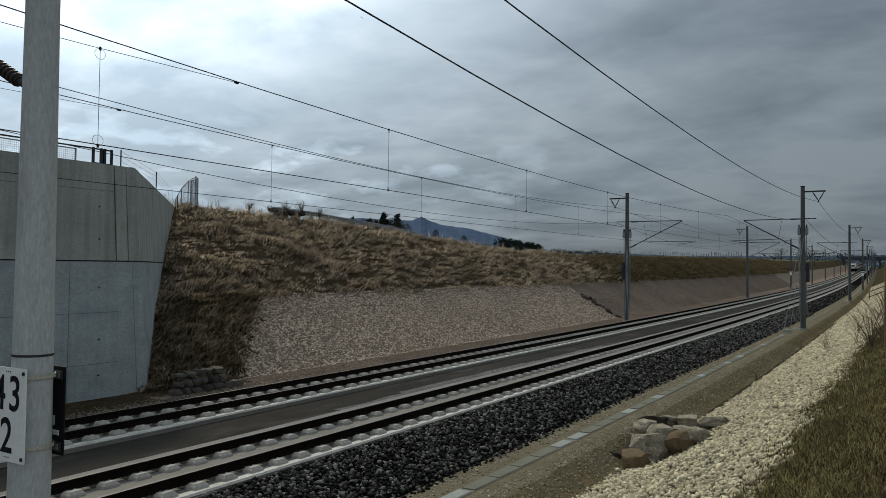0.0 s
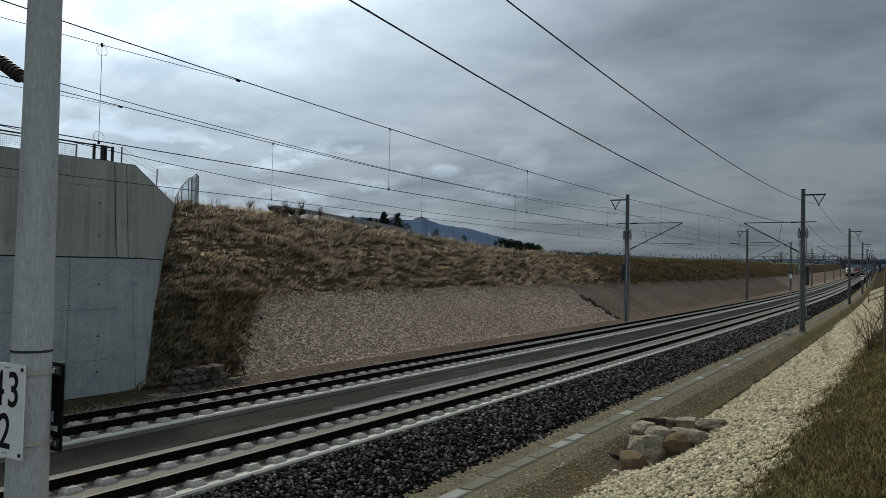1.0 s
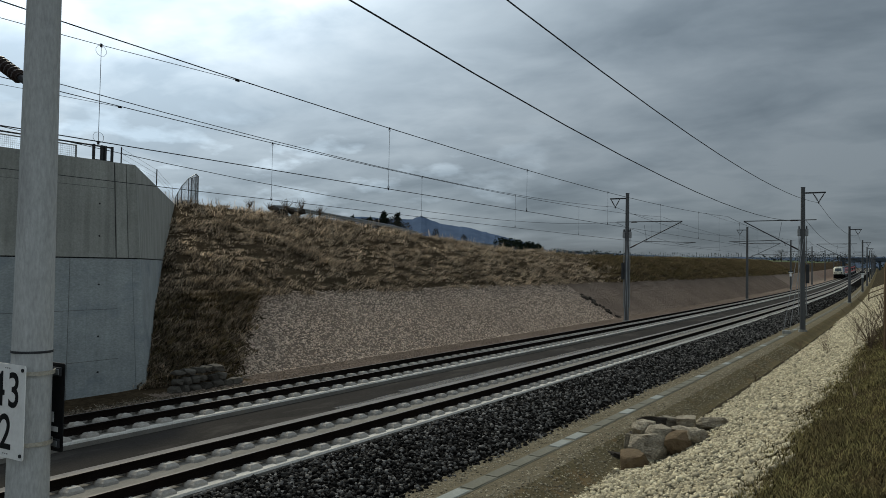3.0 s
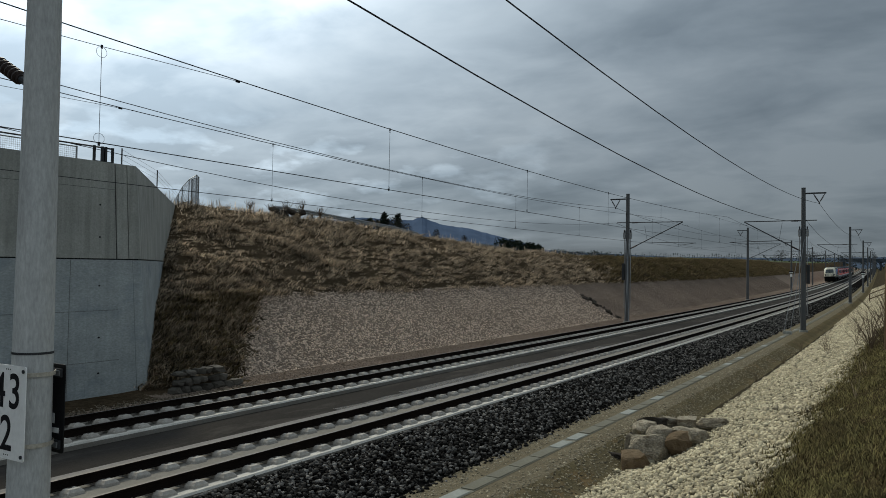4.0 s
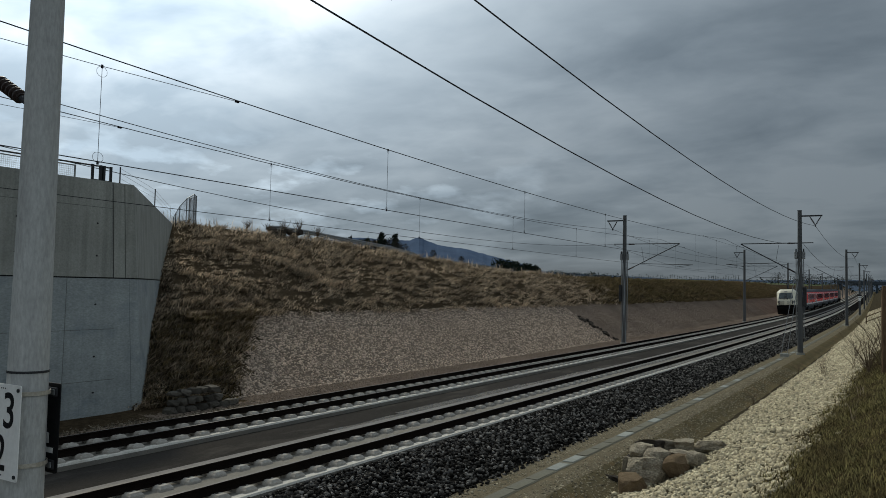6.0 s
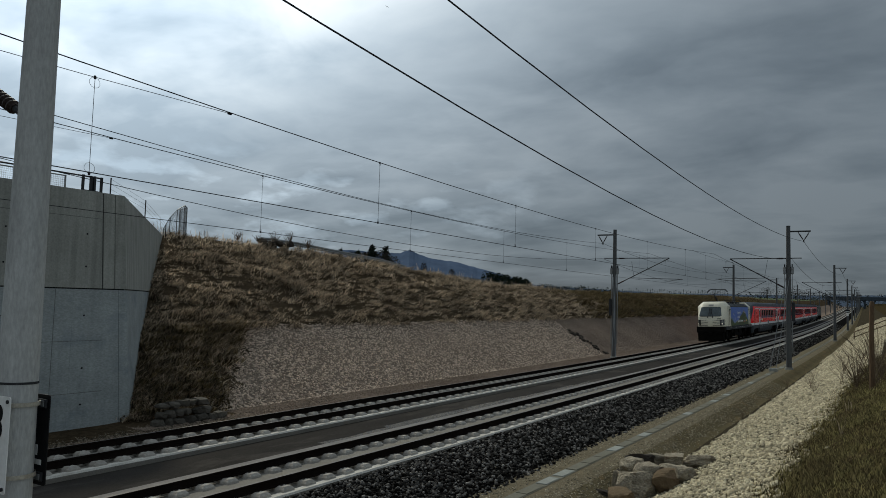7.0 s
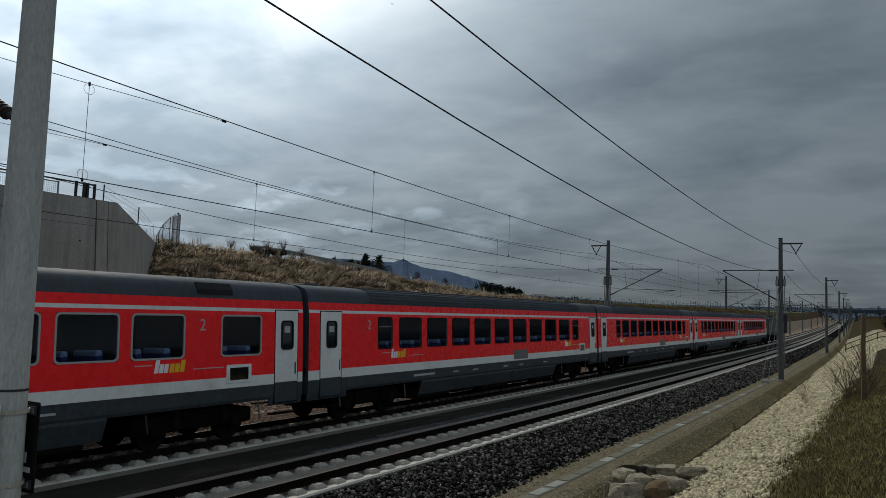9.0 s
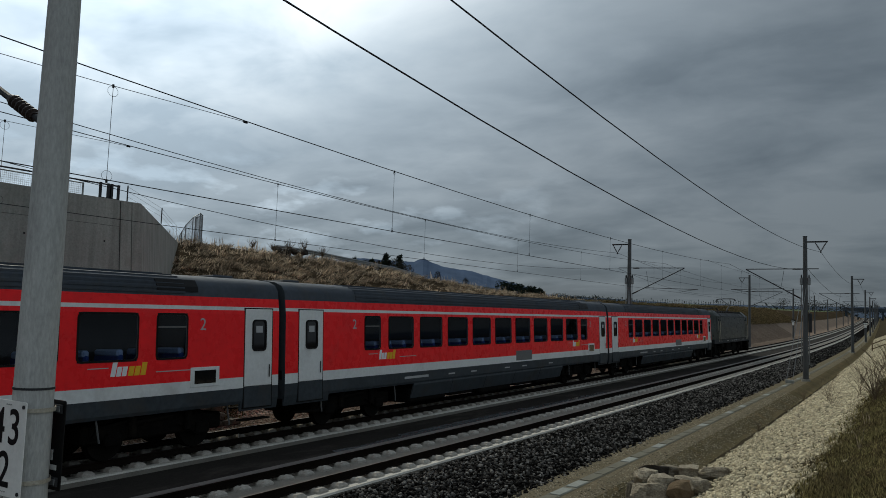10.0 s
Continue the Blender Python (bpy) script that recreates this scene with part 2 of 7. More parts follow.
SIGN_WHITE = material("sign_enamel", (0.78, 0.78, 0.76), 0.4, vary=0.05, scale=3, fine=20, bump=0.05, stain=((0.55, 0.53, 0.5), 3.0, 0.35))
BLACK = material("black_paint", (0.012, 0.012, 0.013), 0.45, vary=0.2, bump=0.05)
ROCK = material("field_stone", (0.37, 0.325, 0.245), 0.9, vary=0.4, scale=1.6, fine=9, bump=1.0, bump_scale=6, stain=((0.20, 0.14, 0.09), 1.7, 0.7), piece=0.22, depth=0.06)
BROWN_ROCK = material("brown_stone", (0.20, 0.145, 0.088), 0.9, vary=0.25, scale=2.2, fine=14, bump=0.8, bump_scale=9, stain=((0.10, 0.06, 0.035), 1.7, 0.7), depth=0.06)
DARK_ROCK = material("rubble_stone", (0.05, 0.042, 0.034), 0.9, vary=0.25, scale=2.2, fine=14, bump=0.8, bump_scale=9, piece=0.25, depth=0.05)
DRAIN = material("drain_concrete", (0.150, 0.146, 0.114), 0.85, vary=0.15, scale=1.2, fine=24, piece=0.05, stain=((0.16, 0.15, 0.11), 1.3, 0.6))
DRAIN_PALE = material("drain_lid_pale", (0.27, 0.285, 0.26), 0.8, vary=0.12, scale=2, fine=24, piece=0.08)
WOOD = material("weathered_wood", (0.13, 0.085, 0.05), 0.85, vary=0.3, scale=6, fine=40, bump=0.5, bump_scale=30, stretch=(1, 1, 0.15))
# distance haze is mixed into both hill colours as blue
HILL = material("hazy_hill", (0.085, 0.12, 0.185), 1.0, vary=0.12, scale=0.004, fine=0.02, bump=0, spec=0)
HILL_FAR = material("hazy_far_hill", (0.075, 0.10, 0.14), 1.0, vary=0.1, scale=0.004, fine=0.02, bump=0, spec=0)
CONIFER = material("conifer_foliage", (0.022, 0.032, 0.022), 0.95, vary=0.3, scale=0.5, fine=4, bump=0, island=0.35)
BARE_TREE = material("bare_tree_foliage", (0.035, 0.032, 0.027), 0.95, vary=0.3, scale=0.5, fine=4, bump=0, island=0.35)
BARK = material("bark", (0.05, 0.04, 0.032), 0.95, vary=0.3, bump=0)

# ---- the course of the line: a wide curve on a rising grade ----
K, G, KZ = 0.00021204, 0.0093867, 0.00003029
D = 4.8905                 # from track to track
CANT = 0.0393              # cross slope of the tracks
BEND_END, END = 185.0, 720.0   # the curve ends, the grade ends


def course(x, y, z):
    y1, y2 = min(max(y, -200.0), END), min(max(y, -200.0), BEND_END)
    shift = -K * y2 * y2 / 2 - K * y2 * (y - y2)
    rise = G * y1 + KZ * y1 * y1 / 2 + (0 if y > 0 else G * (y - y1))
    return (x + shift, y, z + rise)


def course_np(p):
    y = p[:, 1]
    y1 = np.clip(y, -200.0, END)
    q = p.copy()
    y2 = np.clip(y, -200.0, BEND_END)
    q[:, 0] += -K * y2 * y2 / 2 - K * y2 * (y - y2)
    q[:, 2] += G * y1 + KZ * y1 * y1 / 2 + np.where(y > 0, 0, G * (y - y1))
    return q


def heading(y):
    return math.degrees(math.atan(K * min(y, BEND_END)))


def grade(y):
    return math.degrees(math.atan(G + KZ * y)) if y < END else 0.0


# ---- mesh building ----
class Shape:
    """Collects faces of one mesh."""

    def __init__(self):
        self.v, self.f, self.m = [], [], []

    def add(self, verts, faces, mat=0):
        k = len(self.v)
        self.v += [tuple(p) for p in verts]
        self.f += [tuple(i + k for i in f) for f in faces]
        self.m += [mat] * len(faces)
        return self

    def box(self, x0, x1, y0, y1, z0, z1, bevel=0.0, mat=0, m=None):
        """A box; with a bevel all its edges are chamfered."""
        if bevel <= 0:
            v = [(x, y, z) for x in (x0, x1) for y in (y0, y1) for z in (z0, z1)]
            f = [(0, 1, 3, 2), (4, 6, 7, 5), (0, 4, 5, 1), (2, 3, 7, 6), (0, 2, 6, 4), (1, 5, 7, 3)]
        else:
            b = min(bevel, (x1 - x0) * 0.45, (y1 - y0) * 0.45, (z1 - z0) * 0.45)
            v, idx = [], {}
            for i, x in enumerate((x0, x1)):
                for j, y in enumerate((y0, y1)):
                    for k, z in enumerate((z0, z1)):
                        sx, sy, sz = (b, -b)[i], (b, -b)[j], (b, -b)[k]
                        idx[i, j, k] = len(v)
                        v += [(x, y + sy, z + sz), (x + sx, y, z + sz), (x + sx, y + sy, z)]
            f = []
            for a in range(3):
                for s in (0, 1):
                    ring = []
                    for p, q in ((0, 0), (0, 1), (1, 1), (1, 0)):
                        c = [0, 0, 0]
                        c[a], c[(a + 1) % 3], c[(a + 2) % 3] = s, p, q
                        ring.append(idx[tuple(c)] + a)
                    f.append(tuple(ring if s == 0 else ring[::-1])[::-1])
            for a in range(3):
                for p in (0, 1):
                    for q in (0, 1):
                        c0, c1 = [0, 0, 0], [0, 0, 0]
                        b1, b2 = (a + 1) % 3, (a + 2) % 3
                        c0[b1], c0[b2], c1[b1], c1[b2] = p, q, p, q
                        c1[a] = 1
                        i0, i1 = idx[tuple(c0)], idx[tuple(c1)]
                        quad = (i0 + b1, i1 + b1, i1 + b2, i0 + b2)
                        f.append(quad if (p == q) else quad[::-1])
            for c, i in idx.items():
                f.append((i, i + 1, i + 2) if sum(c) % 2 else (i, i + 2, i + 1))
        if m is not None:
            v = [m @ Vector(p) for p in v]
        return self.add(v, f, mat)

    def tube(self, a, b, r, r2=None, n=8, mat=0, caps=True):
        a, b = Vector(a), Vector(b)
        r2 = r if r2 is None else r2
        d = (b - a).normalized()
        u = d.orthogonal().normalized()
        w = d.cross(u)
        v = []
        for p, q in ((a, r), (b, r2)):
            v += [p + (u * math.cos(t) + w * math.sin(t)) * q for t in (2 * math.pi * i / n for i in range(n))]
        f = [(i, (i + 1) % n, n + (i + 1) % n, n + i) for i in range(n)]
        if caps:
            f += [tuple(range(n))[::-1], tuple(range(n, 2 * n))]
        return self.add(v, f, mat)

    def path(self, pts, r, n=4, mat=0):
        """A round rod along points."""
        pts = [Vector(p) for p in pts]
        v, f = [], []
        for i, p in enumerate(pts):
            d = (pts[min(i + 1, len(pts) - 1)] - pts[max(i - 1, 0)]).normalized()
            s = d.cross(Vector((0, 0, 1)))
            s = s.normalized() if s.length > 1e-4 else Vector((1, 0, 0))
            w = d.cross(s)
            v += [p + (s * math.cos(t) + w * math.sin(t)) * r for t in (2 * math.pi * (j + 0.5) / n for j in range(n))]
            if i:
                k = (i - 1) * n
                f += [(k + j, k + n + j, k + n + (j + 1) % n, k + (j + 1) % n) for j in range(n)]
        f += [tuple(range(n))[::-1], tuple(range(len(v) - n, len(v)))]
        return self.add(v, f, mat)

    def loft(self, rings, mat=0, close=True, caps=True):
        n = len(rings[0])
        v = [p for r in rings for p in r]
        f = []
        for k in range(len(rings) - 1):
            for j in range(n if close else n - 1):
                f.append((k * n + j, k * n + (j + 1) % n, (k + 1) * n + (j + 1) % n, (k + 1) * n + j))
        if caps and close:
            f += [tuple(range(n))[::-1], tuple(range(len(v) - n, len(v)))]
        return self.add(v, f, mat)

    def prism(self, outline, axis, a, b, mat=0):
        """An outline in a plane, pushed from a to b along axis x or y or z."""
        put = {"x": lambda p, h: (h, p[0], p[1]), "y": lambda p, h: (p[0], h, p[1]), "z": lambda p, h: (p[0], p[1], h)}[axis]
        return self.loft([[put(p, a) for p in outline], [put(p, b) for p in outline]], mat)

    def mesh(self, name, mats, smooth=False):
        me = bpy.data.meshes.new(name)
        me.from_pydata(self.v, [], self.f)
        for mt in (mats if isinstance(mats, (list, tuple)) else [mats]):
            me.materials.append(mt)
        if any(self.m):
            me.polygons.foreach_set("material_index", self.m)
        bm = bmesh.new()
        bm.from_mesh(me)
        bmesh.ops.recalc_face_normals(bm, faces=bm.faces)
        bm.to_mesh(me)
        bm.free()
        if smooth:
            me.polygons.foreach_set("use_smooth", [True] * len(me.polygons))
            me.set_sharp_from_angle(angle=radians(38))
        me.update()
        return me


def part(name, shape, mats, parent=None, label="", smooth=False, m=None):
    """ONE mesh object, under a thing or a part if parent is given."""
    ob = new(name, shape.mesh(name, mats, smooth) if isinstance(shape, Shape) else shape)
    if parent is not None:
        ob.parent = parent
    if m is not None:
        ob.matrix_basis = m
    if label:
        ob["label"] = label
    return ob


def thing(name, label, category, group="", m=None, kind=""):
    """An Empty at a thing's base, to carry its parts."""
    ob = tagged(new(name), label, category, group, kind)
    ob.empty_display_size = 0.2
    if m is not None:
        ob.matrix_basis = m
    return ob


def quick_mesh(name, verts, faces, mats, smooth=False):
    """A large joined mesh from arrays: verts n x 3, faces m x k."""
    verts, faces = np.asarray(verts, np.float32), np.asarray(faces, np.int32)
    k = faces.shape[1]
    me = bpy.data.meshes.new(name)
    me.vertices.add(len(verts)), me.loops.add(faces.size), me.polygons.add(len(faces))
    me.vertices.foreach_set("co", verts.ravel())
    me.loops.foreach_set("vertex_index", faces.ravel())
    me.polygons.foreach_set("loop_start", np.arange(0, faces.size, k, dtype=np.int32))
    if smooth:
        me.polygons.foreach_set("use_smooth", np.ones(len(faces), bool))
    me.update(calc_edges=True)
    for mt in (mats if isinstance(mats, (list, tuple)) else [mats]):
        me.materials.append(mt)
    return me


rng = np.random.default_rng(7)


def rand_rot(n):
    q = rng.normal(size=(n, 4))
    q /= np.linalg.norm(q, axis=1, keepdims=True)
    w, x, y, z = q.T
    return np.stack([1 - 2 * (y * y + z * z), 2 * (x * y - z * w), 2 * (x * z + y * w), 2 * (x * y + z * w), 1 - 2 * (x * x + z * z),
                     2 * (y * z - x * w), 2 * (x * z - y * w), 2 * (y * z + x * w), 1 - 2 * (x * x + y * y)], 1).reshape(n, 3, 3)


_cube = [(x, y, z) for x in (-1, 1) for y in (-1, 1) for z in (-1, 1)]
CUBE_V = np.array(_cube, float) * 0.8
CUBE_F = np.array([(0, 1, 3), (0, 3, 2), (4, 6, 7), (4, 7, 5), (0, 4, 5), (0, 5, 1), (2, 3, 7), (2, 7, 6), (0, 2, 6), (0, 6, 4), (1, 5, 7), (1, 7, 3)])
OCTA_V = np.array([(1, 0, 0), (-1, 0, 0), (0, 1, 0), (0, -1, 0), (0, 0, 1), (0, 0, -1)], float)
OCTA_F = np.array([(0, 2, 4), (2, 1, 4), (1, 3, 4), (3, 0, 4), (2, 0, 5), (1, 2, 5), (3, 1, 5), (0, 3, 5)])


def stones(name, pos, size, mat, shape="cube", flat=0.7):
    """Many broken stones as one mesh; pos n x 3, size n."""
    V, F = (CUBE_V, CUBE_F) if shape == "cube" else (OCTA_V * 1.15, OCTA_F)
    n, k = len(pos), len(V)
    v = V[None] * (1 + rng.uniform(-0.32, 0.32, (n, k, 3)))
    v = v * rng.uniform(0.65, 1.25, (n, 1, 3))
    v = np.einsum("nij,nkj->nki", rand_rot(n), v)
    v[:, :, 2] *= flat
    v = v * (size / 2)[:, None, None] + pos[:, None, :]
    f = F[None] + (np.arange(n) * k)[:, None, None]
    return quick_mesh(name, v.reshape(-1, 3), f.reshape(-1, 3), mat)


def blades(name, pos, height, lean, width, mat, count=5, spread=0.08, drift=(0, 0)):
    """Tufts of narrow blades, each of three corners and a bent tip; one mesh."""
    n = len(pos) * count
    base = np.repeat(pos, count, 0) + np.concatenate([rng.normal(0, spread, (n, 2)), np.zeros((n, 1))], 1)
    h = np.repeat(height, count) * rng.uniform(0.55, 1.15, n)
    ang = rng.uniform(0, 2 * np.pi, n)
    d = np.stack([np.cos(ang), np.sin(ang)], 1)
    off = d * (h * lean * rng.uniform(0.3, 1.3, n))[:, None] + np.array(drift) * h[:, None]
    side = np.stack([-d[:, 1], d[:, 0], np.zeros(n)], 1) * (width * rng.uniform(0.6, 1.4, n))[:, None]
    mid = base + np.concatenate([off * 0.35, (h * 0.6)[:, None]], 1)
    tip = base + np.concatenate([off, h[:, None] * 0.95], 1)
    v = np.stack([base - side, base + side, mid + side * 0.7, mid - side * 0.7, tip], 1)
    k = (np.arange(n) * 5)[:, None]
    f = np.concatenate([k + np.array([0, 1, 2]), k + np.array([0, 2, 3]), k + np.array([3, 2, 4])], 0)
    return quick_mesh(name, v.reshape(-1, 3), f, mat)


def writing(text, size, m, mat, parent, name="lettering", label="", depth=0.004, shear=0.0, bold=0.0):
    cu = bpy.data.curves.new(name, "FONT")
    cu.body, cu.size, cu.extrude, cu.shear, cu.offset = text, size, depth, shear, bold
    ob = bpy.data.objects.new("tmp", cu)
    me = bpy.data.meshes.new_from_object(ob)
    bpy.data.objects.remove(ob)
    me.materials.clear()
    me.materials.append(mat)
    o = new(name, me)
    o.parent = parent
    o.matrix_basis = m
    if label:
        o["label"] = label
    return o

# ---- the ground: one sheet across the cutting, out to the horizon ----
CREST_Y = [-200, 30, 38, 47, 59, 81, 120, 189, 300, 700, 4500]
CREST_X = [-22.6, -22.6, -22.4, -21.9, -20.6, -20.0, -20.6, -21.9, -22, -20, -20]
CREST_Z = [6.85, 6.85, 6.60, 6.22, 5.38, 4.93, 5.2, 5.7, 5.7, 5, 2]
FOOT_X, FOOT_Z, EDGE_X, EDGE_Z = -10.0, -0.6, -14.7, 2.22
WING_A, WING_B = (-10.1, 15.95), (-22.3, 27.5)      # the wing wall in plan
WALL_TOP = 6.74


def crest(y):
    return float(np.interp(y, CREST_Y, CREST_X)), float(np.interp(y, CREST_Y, CREST_Z))


def wing_x(y):
    if y >= WING_B[1]:
        return None
    t = max(0.0, (y - WING_A[1]) / (WING_B[1] - WING_A[1]))
    return WING_A[0] + (WING_B[0] - WING_A[0]) * t


def bank_points(y):
    """The bank on the camera's side, from the ditch upwards."""
    far = min(max((y - 30) / 40, 0), 1)
    dip = 0.24 * math.exp(-((y - 17.2) / 1.3) ** 2)          # a hollow at the boulders
    return [(5.85, -0.86), (6.6, -0.50 - dip), (7.7, 0.02 - dip * 0.4), (8.8, 0.52), (9.75 + far * 0.6, 0.97 + far * 0.3), (10.5 + far * 0.6, 1.42 + far * 0.2), (11.5 + far, 1.86),
            (13.0 + far, 2.2 - far * 0.2), (17, 2.3), (30, 2.0), (90, 2.2), (500, 1.0), (4500, -10)]


# material of each strip between neighbouring points of the section
G_FIELD, G_EARTH, G_SLOPE, G_GRIT, G_SAND, G_WHITE, G_TURF, G_BED, G_DULL = range(9)
GROUND_MATS = [FIELD, EARTH, SLOPE_BED, GRIT, SAND, WHITE_BED, TURF, BALLAST_BED, SLOPE_DULL]


def section(y):
    cx, cz = crest(y)
    pts = [(-4500, -30, G_FIELD), (-1500, 0, G_FIELD), (-500, 9.5, G_FIELD), (-150, cz + 3.0, G_FIELD), (-70, cz + 0.55, G_FIELD), (cx - 12, cz - 0.3, G_FIELD), (cx - 3, cz - 0.12, G_EARTH), (cx, cz, G_EARTH)]
    n = 9
    gravel = 0.0 if y > 20 else 1.0
    for i in range(1, n):
        t = i / n
        x, z = cx + (EDGE_X - cx) * t, cz + (EDGE_Z - cz) * t
        bulge = 0.22 * math.sin(math.pi * t)
        lump = noise.noise(Vector((x * 0.5, y * 0.35, 3.0))) * 0.28 + noise.noise(Vector((x * 1.4, y * 1.1, 9.0))) * 0.10
        pts.append((x, z + bulge + lump, G_EARTH))
    edge = min(max((y - 20.2) / 5.6, 0), 1)          # the gravel's edge runs up beside the wing wall
    for i in range(6):
        t = i / 5
        x, z = EDGE_X + (FOOT_X - EDGE_X) * t, EDGE_Z + (FOOT_Z - EDGE_Z) * t
        is_gravel = y > 20.0 and t >= (1 - edge) - 0.05
        pts.append((x, z + (0.0 if is_gravel else 0.10 + 0.1 * noise.noise(Vector((x, y, 1)))), (G_DULL if y > 63.5 else G_SLOPE) if is_gravel else G_EARTH))
    pts += [(-8.6, -0.60, G_DULL), (-6.3, -0.52, G_BED), (-4.8, -0.6, G_BED), (1.0, -0.6, G_BED), (3.35, -0.62, G_GRIT), (3.95, -0.60, G_GRIT), (4.5, -0.60, G_GRIT), (5.1, -0.55, G_SAND), (5.5, -0.72, G_SAND)]
    pts[-9] = (*pts[-9][:2], G_DULL if y > 63.5 or y < 20 else G_SLOPE)
    b = bank_points(y)
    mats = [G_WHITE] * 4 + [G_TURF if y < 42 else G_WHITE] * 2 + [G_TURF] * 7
    for (x, z), mt in zip(b, mats):
        if x > 5.6 and x < 9:
            z += 0.05 * noise.noise(Vector((x * 1.3, y * 0.9, 5)))
        elif x < 20:
            z += 0.08 * noise.noise(Vector((x * 0.8, y * 0.7, 6)))
        pts.append((x, z, mt))
    w = wing_x(y)
    out = []
    for i, (x, z, mt) in enumerate(pts):
        if w is not None and x < w:
            if pts[i + 1][0] >= w:         # the last point before the wall stays on the slope, inside the concrete
                x, z, mt = w - 0.12, FOOT_Z + max(0.0, FOOT_X - w) * 0.6, G_EARTH
            else:
                x, z, mt = min(x, w - 0.2 - 0.002 * (len(pts) - i)), 6.6 if i < 8 else FOOT_Z + max(0.0, FOOT_X - w) * 0.6, G_EARTH
        out.append((x, z, mt))
    return out


def make_ground():
    ys = [-900, -300, -120, -60, -30, -15, -8, -4, 0, 3] + list(np.arange(5, 16, 1.0)) + list(np.arange(16, 70, 0.75)) + list(np.arange(70, 150, 2.5)) + list(np.arange(150, 330, 8)) + [350, 400, 460, 540, 640, 720, 900, 1300, 2000, 3200, 4600]
    rows = [section(y) for y in ys]
    n = len(rows[0])
    v, f, mi = [], [], []
    for y, row in zip(ys, rows):
        for x, z, _ in row:
            v.append(course(x, y, z))
    for i in range(len(ys) - 1):
        for j in range(n - 1):
            f.append((i * n + j, i * n + j + 1, (i + 1) * n + j + 1, (i + 1) * n + j))
            mi.append(rows[i][j][2])
    me = quick_mesh("ground", v, f, GROUND_MATS, smooth=True)
    me.polygons.foreach_set("material_index", mi)
    return tagged(new("ground", me), "ground of the railway cutting with gravel, sand and dry grass", "ground", kind="structure")


make_ground()


# ---- the two slab tracks ----
def strip(profile, y0, y1, step=6.0):
    """A closed outline carried along the line."""
    ys = list(np.arange(y0, y1, step)) + [y1]
    s = Shape()
    return s.loft([[course(x, y, z) for x, z in profile] for y in ys])


def canted(cx, pts):
    return [(cx + x, z + CANT * x) for x, z in pts]


NEAR_X, FAR_X, FAR_Z = 0.0, -D, -0.02
Y0, Y1 = -40.0, 700.0
SEAT_Z = -0.23


def make_track(cx, cz, name, label):
    base = tagged(part(name, strip([(x, z + cz) for x, z in canted(cx, [(-1.22, -0.62), (1.22, -0.62), (1.22, -0.27), (1.19, -0.24), (-1.19, -0.24), (-1.22, -0.27)])], Y0, Y1), SLAB), label, "track slab", kind="structure")
    edge = tagged(part(name + "_edge", strip([(x, z + cz) for x, z in canted(cx, [(1.0, -0.26), (1.224, -0.275), (1.194, -0.236), (1.0, -0.236)])], Y0, Y1), SLAB_EDGE), "clean pale edge of the track slab", "slab edge", kind="structure")
    rail = [(-0.07, -0.172), (0.07, -0.172), (0.07, -0.162), (0.015, -0.14), (0.012, -0.05), (0.036, -0.036), (0.036, -0.006), (0.03, 0.0), (-0.03, 0.0), (-0.036, -0.006), (-0.036, -0.036), (-0.012, -0.05), (-0.015, -0.14), (-0.07, -0.162)]
    for side in (-1, 1):
        prof = [(x, z + cz) for x, z in canted(cx, [(side * 0.7535 + x, z) for x, z in rail])]
        sh = strip(prof, Y0, Y1)
        n = len(rail)
        for i in range(len(sh.f) - 2):
            if i % n == 7:
                sh.m[i] = 1
        part("rail", sh, [RAIL_SIDE, RAIL_TOP], base, "rust-brown steel rail with shade painted into its sides and a worn head")
    return base


track_near = make_track(NEAR_X, 0.0, "track_near", "pale concrete slab track with two rusty rails")
track_far = make_track(FAR_X, FAR_Z, "track_far", "pale concrete slab track below the cutting slope")


def seat_shape():
    """A rail seat: two humps with the rail's groove between them."""
    s = Shape()
    for a, b in ((-0.33, -0.09), (0.09, 0.33)):
        lo = [(a, -0.165), (b, -0.165), (b, 0.165), (a, 0.165)]
        hi = [(a + 0.05, -0.10), (b - 0.02, -0.10), (b - 0.02, 0.10), (a + 0.05, 0.10)] if a < 0 else [(a + 0.02, -0.10), (b - 0.05, -0.10), (b - 0.05, 0.10), (a + 0.02, 0.10)]
        mid = [(x * 0.96 + (a + b) * 0.02, y * 0.9) for x, y in lo]
        s.loft([[(x, y, -0.02) for x, y in lo], [(x, y, 0.035) for x, y in mid], [(x, y, 0.085) for x, y in hi]])
    s.box(-0.10, 0.10, -0.12, 0.12, -0.02, 0.056)
    for a in (-0.125, 0.125):
        s.box(a - 0.045, a + 0.045, -0.04, 0.04, 0.03, 0.092, 0.015, mat=1)
    return s


SEAT_MESH = seat_shape().mesh("rail_seat", [SEAT, CLIP])
SEAT_STEP, SEAT_START = 0.65, 2.661


def seat_places(cx, cz, k0, k1):
    for k in range(k0, k1):
        y = SEAT_START + SEAT_STEP * k
        for side in (-1, 1):
            x = cx + side * 0.7535
            yield Matrix.Translation(course(x, y, SEAT_Z + cz + CANT * side * 0.7535)) @ pose(0, 0, 0, 0, math.degrees(-CANT), heading(y))


def joined(places, source):
    """Copies of one shape joined into a single shape."""
    out = Shape()
    for m in places:
        out.add([m @ Vector(p) for p in source.v], source.f)
        out.m[-len(source.f):] = source.m
    return out


